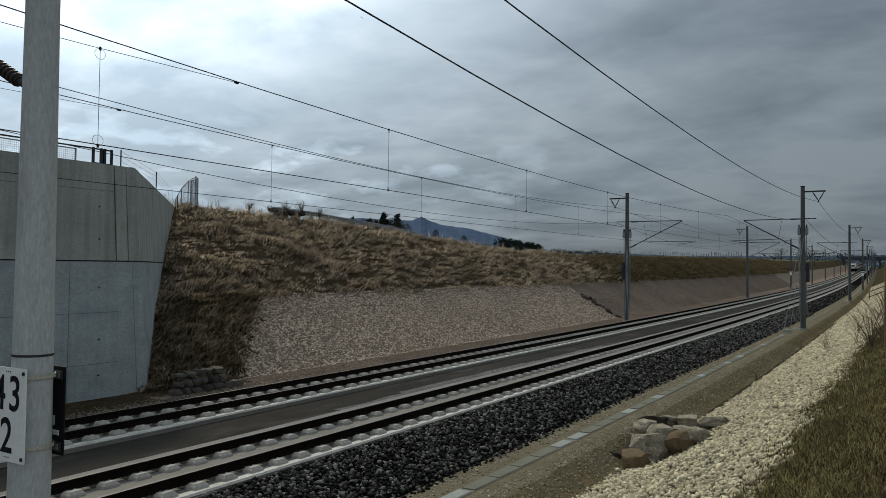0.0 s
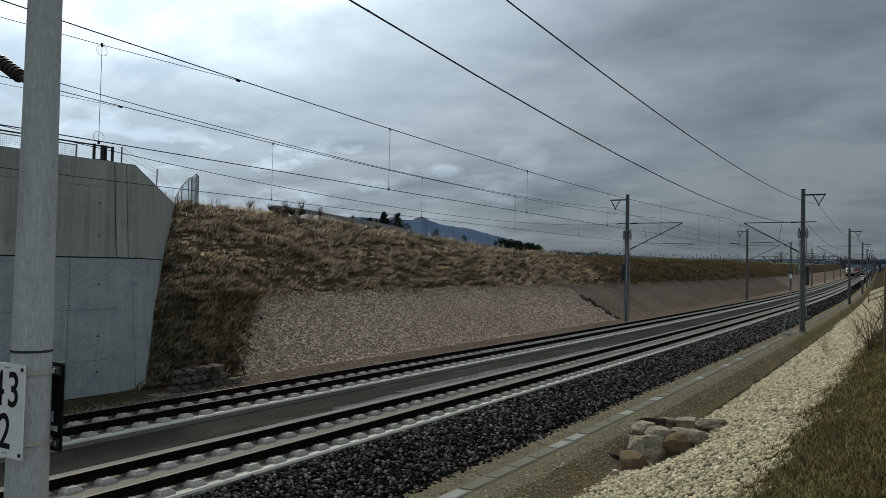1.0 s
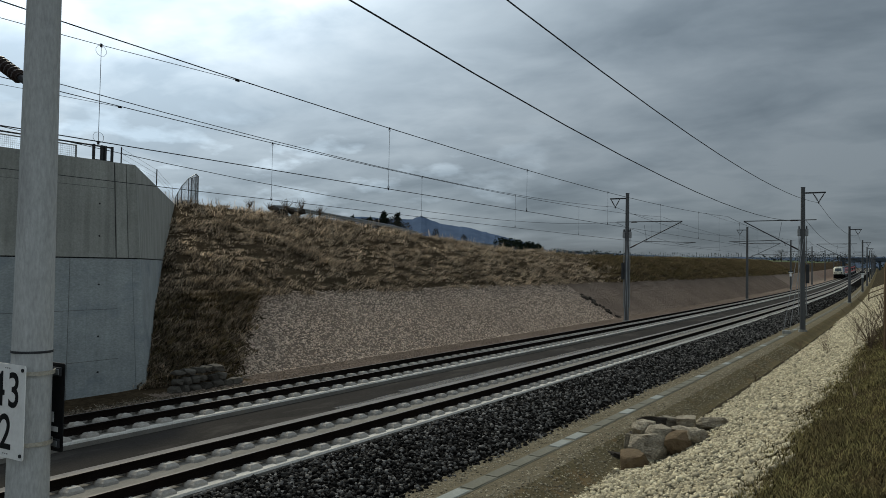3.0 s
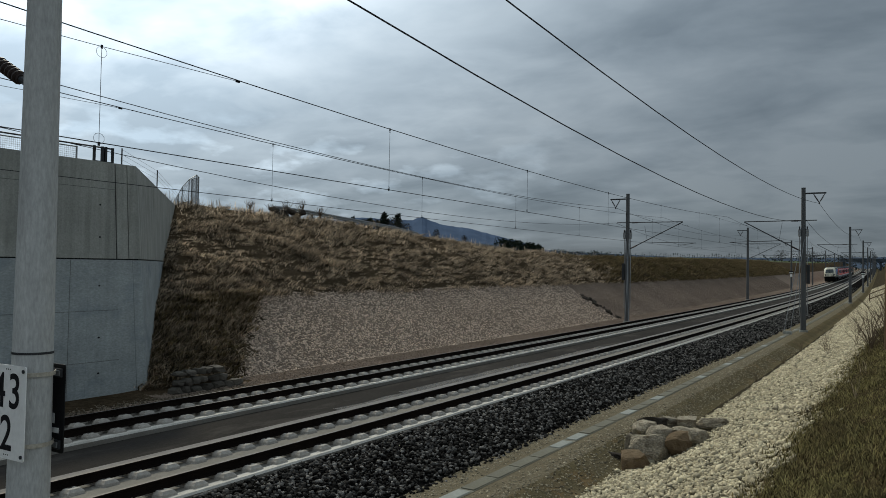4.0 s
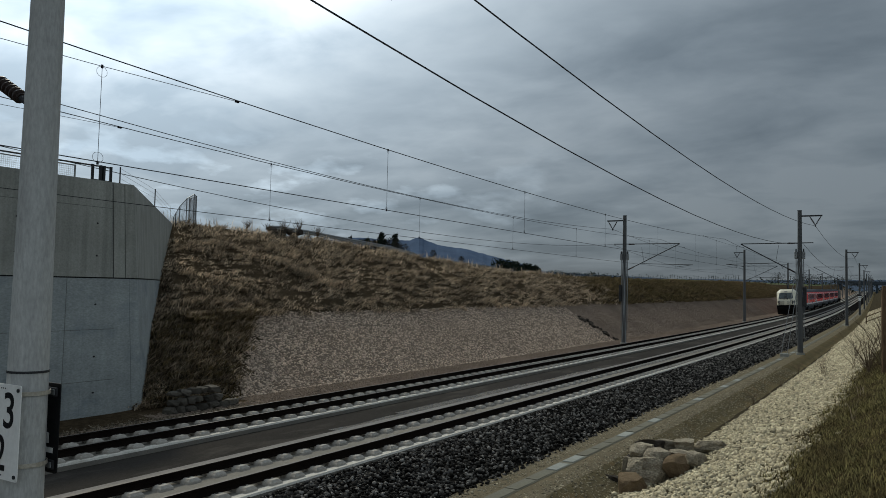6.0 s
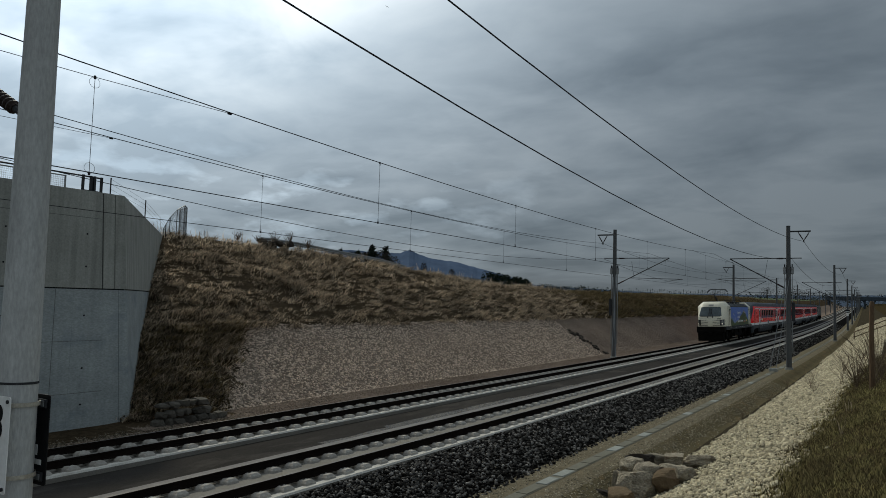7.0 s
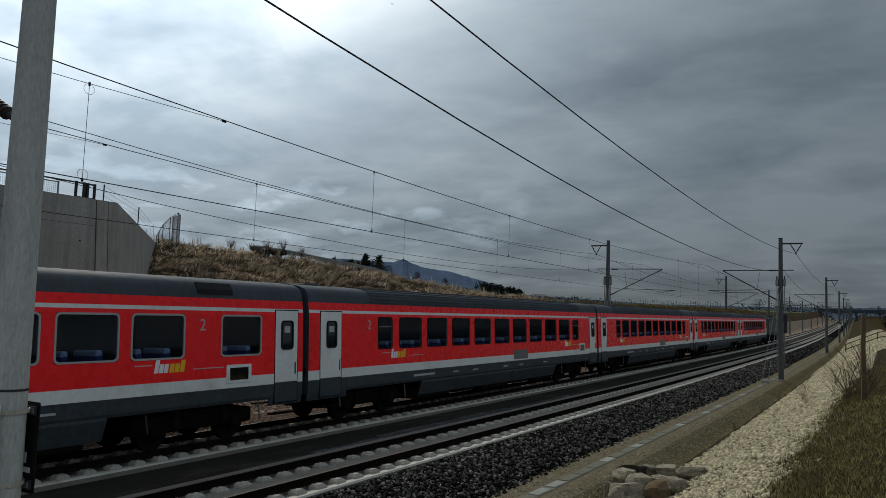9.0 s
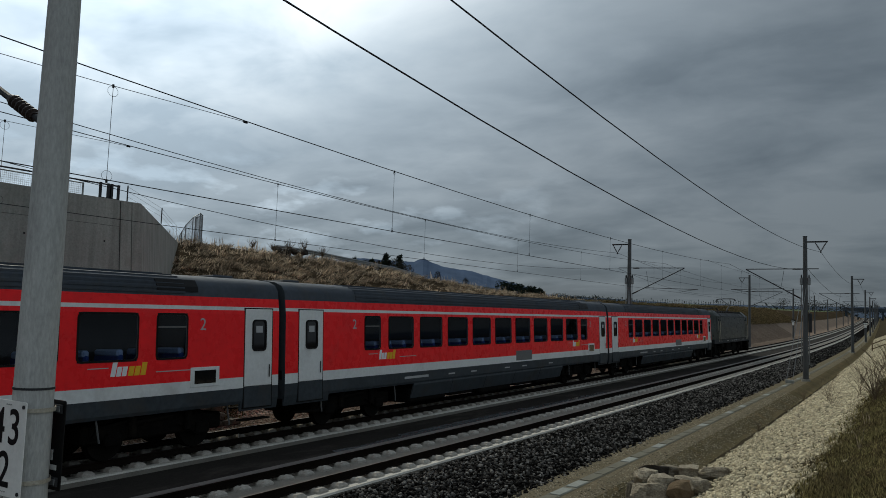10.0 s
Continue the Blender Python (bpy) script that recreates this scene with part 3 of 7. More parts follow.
# ---- median, ballast shoulder, drain ----
median = tagged(part("median", strip([(-3.68, -0.60), (-1.22, -0.60), (-1.22, -0.26), (-1.72, -0.26), (-1.74, -0.30), (-1.80, -0.30), (-1.86, -0.32), (-3.66, -0.345)], Y0, Y1), ASPHALT), "dark grey concrete median strip between the tracks", "median", kind="structure")
tagged(part("median_kerb", strip([(-1.74, -0.31), (-1.225, -0.31), (-1.225, -0.245), (-1.72, -0.245)], Y0, Y1), material("kerb_concrete", (0.19, 0.18, 0.17), 0.8, vary=0.2, scale=0.8, fine=20)), "grey concrete kerb along the track slab", "kerb", kind="structure")
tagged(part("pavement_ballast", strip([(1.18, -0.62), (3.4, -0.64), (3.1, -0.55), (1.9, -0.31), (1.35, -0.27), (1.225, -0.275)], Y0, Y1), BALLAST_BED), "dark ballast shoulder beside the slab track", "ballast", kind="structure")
drain = tagged(part("drain", strip([(4.03, -0.66), (4.37, -0.66), (4.37, -0.590), (4.03, -0.590)], Y0, 330), DRAIN), "grey concrete drain channel along the track", "drain", kind="structure")
wet = Shape()
for a, b, x0, x1 in ((20.0, 29.0, -2.45, -1.86), (29.0, 38.0, -2.3, -1.84), (16.6, 20.0, -2.2, -1.9)):
    n = 14
    lo, hi = [], []
    for i in range(n + 1):
        y = a + (b - a) * i / n
        lo.append(course(x0 + 0.12 * noise.noise(Vector((y * 0.7, 2, 0))), y, -0.322))
        hi.append(course(x1 + 0.02 * noise.noise(Vector((y, 5, 0))), y, -0.316))
    k = len(lo)
    wet.add(lo + hi, [(i, i + 1, k + i + 1, k + i) for i in range(k - 1)])
tagged(part("puddle", wet, WET), "shallow wet strip lying on the median", "puddle", kind="structure")


# ---- the abutment and its wing wall ----
def leaning(p):
    """The end of the abutment leans: its corner runs forward towards the foot."""
    x, y, z = p
    k = float(np.interp(y, [14.4, 15.2, 15.62, 15.95, 27.8], [0.0, 0.6, 0.64, 1.0, 0.0]))
    return course(x, y + k * 0.095 * (WALL_TOP - z), z)


def make_abutment():
    ab = thing("abutment", "grey concrete bridge abutment with a wing wall and stains", "retaining wall", kind="structure")
    x, y1 = WING_A
    low = 3.72
    # face along the line, in two lifts, the joint recessed between them
    for z0, z1, mt, nm in ((-1.2, low - 0.02, CONCRETE_LOW, "lower_wall"), (low + 0.02, WALL_TOP, CONCRETE, "upper_wall")):
        for a, b in ((-30.0, 14.4), (14.402, 15.18), (15.22, 15.61), (15.635, y1)) if z0 > 0 else ((-30.0, 14.4), (14.402, 15.72), (15.728, y1)):
            s = Shape().prism([(x - 1.2, z0), (x, z0), (x, z1), (x - 1.2, z1)], "y", a, b)
            s.v = [leaning(p) for p in s.v]
            part(nm, s, mt, ab)
        (ax, ay), (bx, by) = WING_A, WING_B
        d = Vector((bx - ax, by - ay, 0)).normalized()
        nrm = Vector((-d.y, d.x, 0)) if d.x > 0 else Vector((d.y, -d.x, 0))
        nrm = Vector((-abs(d.y), -abs(d.x), 0))
        cut = [0.02, 0.52, 0.56, 5.4, 5.43, 16.8] if z1 > 4 else [0.02, 5.4, 5.43, 16.8]
        for a, b in zip(cut[::2], cut[1::2]):
            p0, p1 = Vector((ax, ay, 0)) + d * a, Vector((ax, ay, 0)) + d * b
            q0, q1 = p0 + nrm * 0.55, p1 + nrm * 0.55
            s = Shape().prism([(p0.x, p0.y), (p1.x, p1.y), (q1.x, q1.y), (q0.x, q0.y)], "z", z0, z1)
            s.v = [leaning(p) for p in s.v]
            part("wing_wall", s, mt, ab)
    for z, a, b in ((2.12, -10.0, 15.2), (0.55, -10.0, 15.2), (5.9, -10.0, 15.2)):
        g = Shape().box(x, x + 0.004, a, b, z, z + 0.014)
        g.v = [leaning(p) for p in g.v]
        part("form_line", g, FORM_LINE, ab)
    for y in (4.2, 7.4, 10.6, 13.8):
        for z0, z1 in ((-0.9, low - 0.03),):
            g = Shape().box(x, x + 0.004, y, y + 0.012, z0, z1)
            g.v = [leaning(p) for p in g.v]
            part("form_line", g, FORM_LINE, ab)
    for y in (5.8, 9.0, 12.2, 14.7):
        for z in (0.2, 1.3, 2.9, 4.4, 5.4):
            g = Shape().tube((x - 0.01, y, z), (x + 0.005, y, z), 0.028, n=10)
            g.v = [leaning(p) for p in g.v]
            part("tie_hole", g, BLACK, ab)
    core = Shape().prism([(x - 1.1, -1.2), (x - 0.03, -1.2), (x - 0.03, WALL_TOP - 0.03), (x - 1.1, WALL_TOP - 0.03)], "y", -29.9, y1 - 0.05)
    core.v = [leaning(p) for p in core.v]
    part("joint_filler", core, BLACK, ab, "dark joint filler")
    core = Shape()
    p0, p1 = Vector((ax, ay, 0)) + d * 0.3 + nrm * 0.27, Vector((ax, ay, 0)) + d * 16.7 + nrm * 0.27
    q0, q1 = p0 + nrm * 0.2, p1 + nrm * 0.2
    core.prism([(p0.x, p0.y), (p1.x, p1.y), (q1.x, q1.y), (q0.x, q0.y)], "z", -1.2, WALL_TOP - 0.03)
    core.v = [leaning(p) for p in core.v]
    part("joint_filler", core, BLACK, ab)
    return ab


make_abutment()

def rounded(y0, y1, z0, z1, r, n=4):
    pts = []
    for cy, cz, a0 in ((y1 - r, z1 - r, 0), (y0 + r, z1 - r, 90), (y0 + r, z0 + r, 180), (y1 - r, z0 + r, 270)):
        for k in range(n + 1):
            a = radians(a0 + 90 * k / n)
            pts.append((cy + r * math.cos(a), cz + r * math.sin(a)))
    return pts


# ---- masts and wires ----
XR, XL, SPAN = 4.8965, -7.783, 54.744
YR = [58.302 + SPAN * i for i in range(-2, 11)]
YL = [59.172 + SPAN * i for i in range(-2, 11)]


def make_mast(name, label, right, concrete, height):
    """A mast with its top arm, strut and cantilever; the base at the origin, rails at z = 0.46."""
    m = thing(name, label, "catenary mast", "masts along the line")
    s = 1 if right else -1             # the outer side
    z0 = 0.457
    if concrete:
        p = Shape()
        n = 20
        rings = []
        for z, r in ((-0.5, 0.19), (0.0, 0.185), (2.0, 0.172), (4.5, 0.153), (7.0, 0.133), (height, 0.115)):
            rings.append([(r * math.cos(2 * math.pi * i / n), r * math.sin(2 * math.pi * i / n), z) for i in range(n)])
        p.loft(rings)
        part("shaft", p, MAST_CON, m, smooth=True)
        part("band", Shape().tube((0, 0, 3.248), (0, 0, 3.268), 0.168, n=20), DARK_STEEL, m)
    else:
        p = Shape()
        n = 12
        p.loft([[(r * math.cos(2 * math.pi * (i + 0.5) / n), r * math.sin(2 * math.pi * (i + 0.5) / n), z) for i in range(n)] for z, r in ((-0.4, 0.2), (0.0, 0.19), (height, 0.135))])
        part("shaft", p, MAST_DARK, m, smooth=True)
    part("footing", Shape().tube((0, 0, -0.9), (0, 0, 0.03), 0.34, 0.27, 16), CONCRETE, m, "round concrete footing")
    part("head_cap", Shape().tube((0, 0, height), (0, 0, height + 0.04), 0.15, n=12), DARK_STEEL, m)
    za = height - 0.36
    arm = Shape()
    arm.box(-0.05 if s > 0 else -1.42, 1.42 if s > 0 else 0.05, -0.05, 0.05, za - 0.05, za + 0.05, 0.01)
    part("top_arm", arm, DARK_STEEL, m)
    for x in (0.62, 1.34):
        ins = Shape()
        a, b = Vector((s * x, 0, za - 0.04)), Vector((s * 0.98, 0, za - 0.66))
        ins.tube(a, b, 0.028, n=6)
        for k in range(5):
            c = a.lerp(b, 0.25 + 0.12 * k)
            ins.tube(c, c + (b - a).normalized() * 0.03, 0.055, n=8)
        part("v_insulator", ins, INSUL, m)
    part("feeder_clamp", Shape().box(s * 0.98 - 0.04, s * 0.98 + 0.04, -0.07, 0.07, za - 0.76, za - 0.64, 0.015), DARK_STEEL, m)
    # cantilever
    zt, zb, reach = z0 + (7.08 if right else 7.24), z0 + (5.16 if concrete else 5.0 if right else 5.2), 3.85 if right else 4.25
    part("cantilever_tube", Shape().tube((s * 0.85, 0, zt + 0.02), (-s * reach, 0, zt), 0.032, n=8), DARK_STEEL, m)
    part("cantilever_strut", Shape().tube((-s * 0.2, 0, zb), (-s * reach, 0, zt - 0.02), 0.035, n=8), DARK_STEEL, m)
    for (a, b) in (((-s * 0.2, 0, zb), (-s * reach, 0, zt - 0.02)), ((-s * 0.18, 0, zt), (-s * reach, 0, zt))):
        ins = Shape()
        a, b = Vector(a), Vector(b)
        d = (b - a).normalized()
        u = d.orthogonal().normalized()
        w = d.cross(u)
        steps = [(0.14, 0.045)] + [(0.17 + 0.07 * k + e, r) for k in range(6) for e, r in ((0.0, 0.045), (0.012, 0.066), (0.026, 0.066), (0.036, 0.045))] + [(0.62, 0.045)]
        ins.loft([[a + d * t + (u * math.cos(g) + w * math.sin(g)) * r for g in (2 * math.pi * i / 12 for i in range(12))] for t, r in steps])
        part("strut_insulator", ins, INSUL, m)
    reg = Shape()
    reg.tube((-s * 1.35, 0, z0 + 5.72), (-s * (reach + 1.0), 0, z0 + 5.62), 0.022, n=6)
    reg.tube((-s * 1.35, 0, z0 + 6.98), (-s * 1.55, 0, z0 + 5.75), 0.012, n=5)
    reg.tube((-s * (reach + 0.9), 0, z0 + 5.62), (-s * (reach - 0.2), 0, z0 + 5.46), 0.016, n=5)
    part("registration_arm", reg, DARK_STEEL, m)
    return m


def make_tension(m, s):
    """Wheel tensioner, weight stack and stays of an anchor mast."""
    t = thing("tensioner", "wire tensioner with weight stack and stay wires", "wire tensioner", "wire tensioners")
    for dx in (-0.24, 0.24):
        part("wheel_housing", Shape().box(dx - 0.10, dx + 0.10, -0.10, 0.10, 6.45, 6.95, 0.03), STEEL, t)
        part("pull_rod", Shape().tube((dx, 0.0, 1.0), (dx, 0, 6.5), 0.03, n=5), STEEL, t)
        part("wheel", Shape().tube((dx - 0.03, 0, 7.02), (dx + 0.03, 0, 7.02), 0.13, n=14), DARK_STEEL, t)
    part("counterweight", Shape().box(s * 0.30 - 0.11, s * 0.30 + 0.11, -0.11, 0.11, 3.2, 4.5, 0.02), DARK_STEEL, t, "dark stack of weights")
    part("stay_wire", Shape().tube((-0.1, 0, 6.6), (-s * 0.9, -2.4, 0.1), 0.02, n=5), STEEL, t)
    part("stay_wire", Shape().tube((0.1, 0, 6.6), (-s * 0.55, -2.2, 0.1), 0.02, n=5), STEEL, t)
    part("stay_anchor", Shape().box(-s * 0.9 - 0.1, -s * 0.9 + 0.45, -2.42, -2.25, -0.3, 0.07, 0.05), CONCRETE, t)
    t.matrix_basis = m
    return t


MAST_R = MAST_L = None
for i, (yr, yl) in enumerate(zip(YR, YL)):
    mr = Matrix.Translation(course(XR, yr, -0.457)) @ pose(0, 0, 0, 0, 0, heading(yr))
    ml = Matrix.Translation(course(XL, yl, -0.455)) @ pose(0, 0, 0, 0, 0, heading(yl))
    if i == 1:
        near_mast = make_mast("catenary_mast", "round grey spun-concrete mast with sign and insulator", True, True, 9.77)
        near_mast.matrix_basis = Matrix.Translation(course(XR + 0.02, 3.88, -0.457))
        MAST_L = make_mast("catenary_mast", "slender grey mast at the foot of the slope", False, False, 9.93)
        MAST_L.matrix_basis = ml
    elif i == 2:
        MAST_R = make_mast("catenary_mast", "slender grey mast beside the drain channel", True, False, 9.77)
        MAST_R.matrix_basis = mr
        copy_thing(MAST_L, ml)
        make_tension(mr, 1), make_tension(ml, -1)
    elif i > 2:
        copy_thing(MAST_R, mr), copy_thing(MAST_L, ml)


def sag(a, b, low, n=14):
    return [Vector(a).lerp(Vector(b), t) - Vector((0, 0, low * 4 * t * (1 - t))) for t in (k / n for k in range(n + 1))]


def wire(name, label, cx, z_end, low, ys, r, group, stagger=0.0):
    """One wire over all spans."""
    s = Shape()
    pts = []
    for i, (a, b) in enumerate(zip(ys, ys[1:])):
        st = stagger * (1 if i % 2 else -1)
        za, zb = (z_end[i], z_end[i + 1]) if isinstance(z_end, list) else (z_end, z_end)
        seg = sag(course(cx + st, a, za), course(cx - st, b, zb), low)
        pts += seg if not pts else seg[1:]
    s.path(pts, r, 4)
    return tagged(part(name, s, WIRE), label, "overhead wire", group)


def span_pos(ys, i, t):
    return ys[i] + (ys[i + 1] - ys[i]) * t


for cx, ys, zc, zm, low in ((0.0, YR, 5.54, 7.46, 0.55), (-D, YL, 5.51, 7.58, 0.57)):
    wire("contact_wire", "dark copper contact wire over the track", cx, zc, 0.03, ys, 0.010, "contact wires", 0.2)
    wire("catenary_wire", "dark carrying wire above the contact wire", cx, zm, low, ys, 0.011, "carrying wires", 0.1)
    # droppers
    for i in range(len(ys) - 1):
        near = 0 < ys[i + 1] and ys[i] < 170
        if not near:
            continue
        for t in (0.077, 0.226, 0.375, 0.525, 0.675, 0.83, 0.94):
            y = span_pos(ys, i, t)
            top = course(cx, y, (zm - 0.31) if t < 0.1 or t > 0.9 else zm - low * 4 * t * (1 - t))
            bot = course(cx, y, zc)
            d = Shape().tube(bot, top, 0.0045, n=4)
            for p, s in ((top, -1), (bot, 1)):
                d.box(p[0] - 0.010, p[0] + 0.010, p[1] - 0.016, p[1] + 0.016, p[2] - 0.03, p[2] + 0.03)
                d.path([(p[0], p[1] + (0.10 if t < 0.1 else 0.04) * math.sin(a) * s, p[2] + s * (0.09 if t < 0.1 else 0.04) * (1 - math.cos(a))) for a in (2 * math.pi * k / 10 for k in range(11))], 0.004, 3)
            tagged(part("dropper", d, WIRE), "thin dropper wire between carrying and contact wire", "dropper", "droppers")
        # stitch wires at the supports
    for y in ys:
        if -20 < y < 130:
            pts = [course(cx, y + a, zm - b) for a, b in ((-7.2, low * 0.457), (-4, 0.31), (0, 0.33), (4, 0.31), (7.2, low * 0.457))]
            s = Shape().path(pts, 0.006, 4)
            for p in (pts[0], pts[-1]):
                s.box(p[0] - 0.018, p[0] + 0.018, p[1] - 0.045, p[1] + 0.045, p[2] - 0.022, p[2] + 0.022)
            tagged(part("stitch_wire", s, WIRE), "short stitch wire clamped to the carrying wire", "stitch wire", "stitch wires")
wire("feeder_wire", "thick feeder wire on the mast arms", XR + 0.98, 8.25, 0.82, YR, 0.013, "feeder wires")
wire("feeder_wire", "thick feeder wire on the mast arms", XL - 0.98, [8.45, 9.0] + [8.45] * 11, 0.83, YL, 0.013, "feeder wires")
wire("return_wire", "thick return wire beside the masts", XR + 0.19, [7.1, 7.42, 7.07] + [7.1] * 10, 1.06, YR, 0.013, "return wires")
wire("return_wire", "thick return wire beside the masts", XL - 0.98, [7.25, 7.6] + [7.25] * 11, 1.18, YL, 0.012, "return wires")


# ---- the kilometre sign and the box on the near mast ----
def make_sign():
    t = thing("kilometre_sign", "white enamel kilometre sign with black figures on a mast", "sign")
    t.matrix_basis = Matrix.Translation(course(4.915, 3.68, 1.925))
    part("plate", Shape().prism(rounded(-0.26, 0.26, 0.0, 0.785, 0.02), "y", -0.004, 0.004), SIGN_WHITE, t)
    for txt, x, z in (("4", -0.222, 0.43), ("3", 0.005, 0.43), ("2", -0.105, 0.075)):
        writing(txt, 0.415, pose(x, -0.006, z, 90, 0, 0) @ Matrix.Diagonal((0.92, 1.0, 1, 1)), BLACK, t, "figure", "black figure", 0.001, 0, 0.004)
    for x in (-0.225, 0.225):
        for z in (0.04, 0.745):
            part("bolt", Shape().tube((x, -0.002, z), (x, -0.014, z), 0.016, n=8), DARK_STEEL, t)
    for x in (-0.03, 0.0, 0.03):
        for z in (0.035, 0.75):
            part("rivet", Shape().tube((x, -0.002, z), (x, -0.007, z), 0.006, n=6), DARK_STEEL, t)
    for z in (0.10, 0.70):
        ring = [(0.187 * math.cos(g), 0.2 + 0.187 * math.sin(g), z) for g in (2 * math.pi * i / 20 for i in range(21))]
        band = Shape().loft([[(x * k, 0.2 + (y - 0.2) * k, h + e) for k, e in ((0.97, -0.018), (1.0, -0.018), (1.0, 0.018), (0.97, 0.018))] for x, y, h in ring])
        part("bracket", band, BAND_STEEL, t, "galvanised steel band")
    return t


make_sign()


def make_back_sign():
    t = thing("sign_panel", "black back of a sign plate clamped to a mast", "sign panel")
    t.matrix_basis = Matrix.Translation(course(4.83, 4.08, 1.91))
    part("panel", Shape().prism(rounded(-0.26, 0.26, 0.0, 0.775, 0.02), "y", -0.004, 0.004), BLACK, t)
    for z in (0.075, 0.70):
        part("clamp_rail", Shape().box(-0.23, 0.235, -0.03, -0.006, z - 0.04, z + 0.04, 0.006), DARK_STEEL, t, "dark clamp rail")
        part("clamp", Shape().box(0.10, 0.22, -0.036, -0.028, z - 0.026, z + 0.026, 0.004), STEEL, t, "galvanised clamp")
    part("label_plate", Shape().box(0.08, 0.19, -0.008, -0.005, 0.17, 0.215), SIGN_WHITE, t, "small white label")
    part("label_plate", Shape().box(0.08, 0.125, -0.008, -0.005, 0.25, 0.34), SIGN_WHITE, t)
    return t


make_back_sign()


def make_board(x, y):
    """A small marker board fixed to a mast."""
    t = thing("marker_board", "black and white marker board on a mast", "sign", "marker boards", Matrix.Translation(course(x, y, 0)))
    part("board", Shape().box(-0.42, 0.42, -0.24, -0.20, 2.9, 3.35, 0.02), BLACK, t)
    part("white_field", Shape().box(-0.36, 0.36, -0.252, -0.238, 2.96, 3.10), SIGN_WHITE, t)
    part("lower_plate", Shape().box(-0.2, 0.2, -0.24, -0.21, 2.2, 2.8, 0.02), SIGN_WHITE, t)
    part("bracket", Shape().box(-0.04, 0.04, -0.22, -0.1, 2.95, 3.25), DARK_STEEL, t)
    return t


make_board(XR, YR[4]), make_board(XL, YL[4])

# ---- hills, trees and the overbridge in the distance ----
def polar(az, el, dist):
    """A place from the camera's stand: degrees to the left of the line's course, degrees up, metres away."""
    a = radians(az)
    return Vector((EYE[0] - math.sin(a) * dist, math.cos(a) * dist, EYE[2] + math.tan(radians(el)) * dist))


def make_hill(name, label, mat, ridge, dist, depth):
    front, top, back = [], [], []
    fine = []
    for (a, e), (b, g) in zip(ridge, ridge[1:]):
        for k in range(8):
            t = k / 8
            az = a + (b - a) * t
            fine.append((az, e + (g - e) * t + 0.05 * noise.noise(Vector((az * 3.1, 0.2, 0))) + 0.02 * noise.noise(Vector((az * 11, 4, 0)))))
    fine.append(ridge[-1])
    for az, el in fine:
        top.append(polar(az, el, dist))
        p = polar(az, 0, dist - depth)
        front.append((p.x, p.y, -40))
        p = polar(az, 0, dist + depth)
        back.append((p.x, p.y, -40))
    n = len(fine)
    f = [(i, i + 1, n + i + 1, n + i) for i in range(n - 1)] + [(n + i, n + i + 1, 2 * n + i + 1, 2 * n + i) for i in range(n - 1)]
    return tagged(part(name, Shape().add(front + top + back, f), mat), label, "hill", kind="structure")


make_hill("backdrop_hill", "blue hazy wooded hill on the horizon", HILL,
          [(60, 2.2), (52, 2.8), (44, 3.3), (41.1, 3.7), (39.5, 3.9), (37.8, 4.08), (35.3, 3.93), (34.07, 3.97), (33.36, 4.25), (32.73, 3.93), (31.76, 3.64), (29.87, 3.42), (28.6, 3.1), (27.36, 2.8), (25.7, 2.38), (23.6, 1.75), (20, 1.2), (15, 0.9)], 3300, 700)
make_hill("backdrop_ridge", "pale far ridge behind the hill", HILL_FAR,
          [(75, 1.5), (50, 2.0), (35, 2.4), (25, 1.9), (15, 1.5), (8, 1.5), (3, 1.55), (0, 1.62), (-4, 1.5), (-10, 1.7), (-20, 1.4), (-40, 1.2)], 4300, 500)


def crown_mesh(name, kind, h, w, n, seed, mat):
    """A crown of many small leafy clumps round a trunk; base at the origin."""
    r = np.random.default_rng(seed)
    if kind == "conifer":
        t = r.uniform(0.05, 1, n) ** 0.8
        rad = w * 0.5 * (1 - t) ** 0.8 * np.sqrt(r.uniform(0.15, 1, n)) * (1 + 0.35 * np.sin(t * 26))
    else:
        t = r.uniform(0.25, 1, n)
        rad = w * 0.5 * np.sqrt(np.clip(np.sin(np.pi * (t * 0.85 + 0.1)), 0, 1)) * np.sqrt(r.uniform(0.05, 1.1, n))
    a = r.uniform(0, 2 * np.pi, n)
    c = np.stack([rad * np.cos(a), rad * np.sin(a), t * h], 1)
    s = (h * (0.030 if kind == "conifer" else 0.013)) * r.uniform(0.5, 1.4, n)
    v = c[:, None, :] + r.normal(size=(n, 3, 3)) * s[:, None, None]
    return quick_mesh(name, v.reshape(-1, 3), np.arange(n * 3).reshape(-1, 3), mat)


def make_tree(az, el, dist, ground_drop, w, kind, seed):
    top = polar(az, el, dist)
    h = ground_drop
    t = thing("tree", "dark green conifer on the plateau" if kind == "conifer" else "bare brown tree on the plateau", "tree", "trees behind the cutting", Matrix.Translation((top.x, top.y, top.z - h)))
    s = Shape().tube((0, 0, -1.0), (0, 0, h * 0.92), h * 0.022, h * 0.005, 6)
    r = np.random.default_rng(seed)
    for k in range(14):
        z = h * (0.3 + 0.042 * k)
        a = r.uniform(0, 6.28)
        l = w * 0.45 * (1.1 - z / h)
        s.tube((0, 0, z), (l * math.cos(a), l * math.sin(a), z + l * (0.1 if kind == "conifer" else 0.9)), h * 0.006, h * 0.002, 4)
    part("trunk", s, BARK, t)
    part("crown", crown_mesh("crown", kind, h, w, 900 if kind == "conifer" else 1100, seed, CONIFER if kind == "conifer" else BARE_TREE), None, t)
    return t


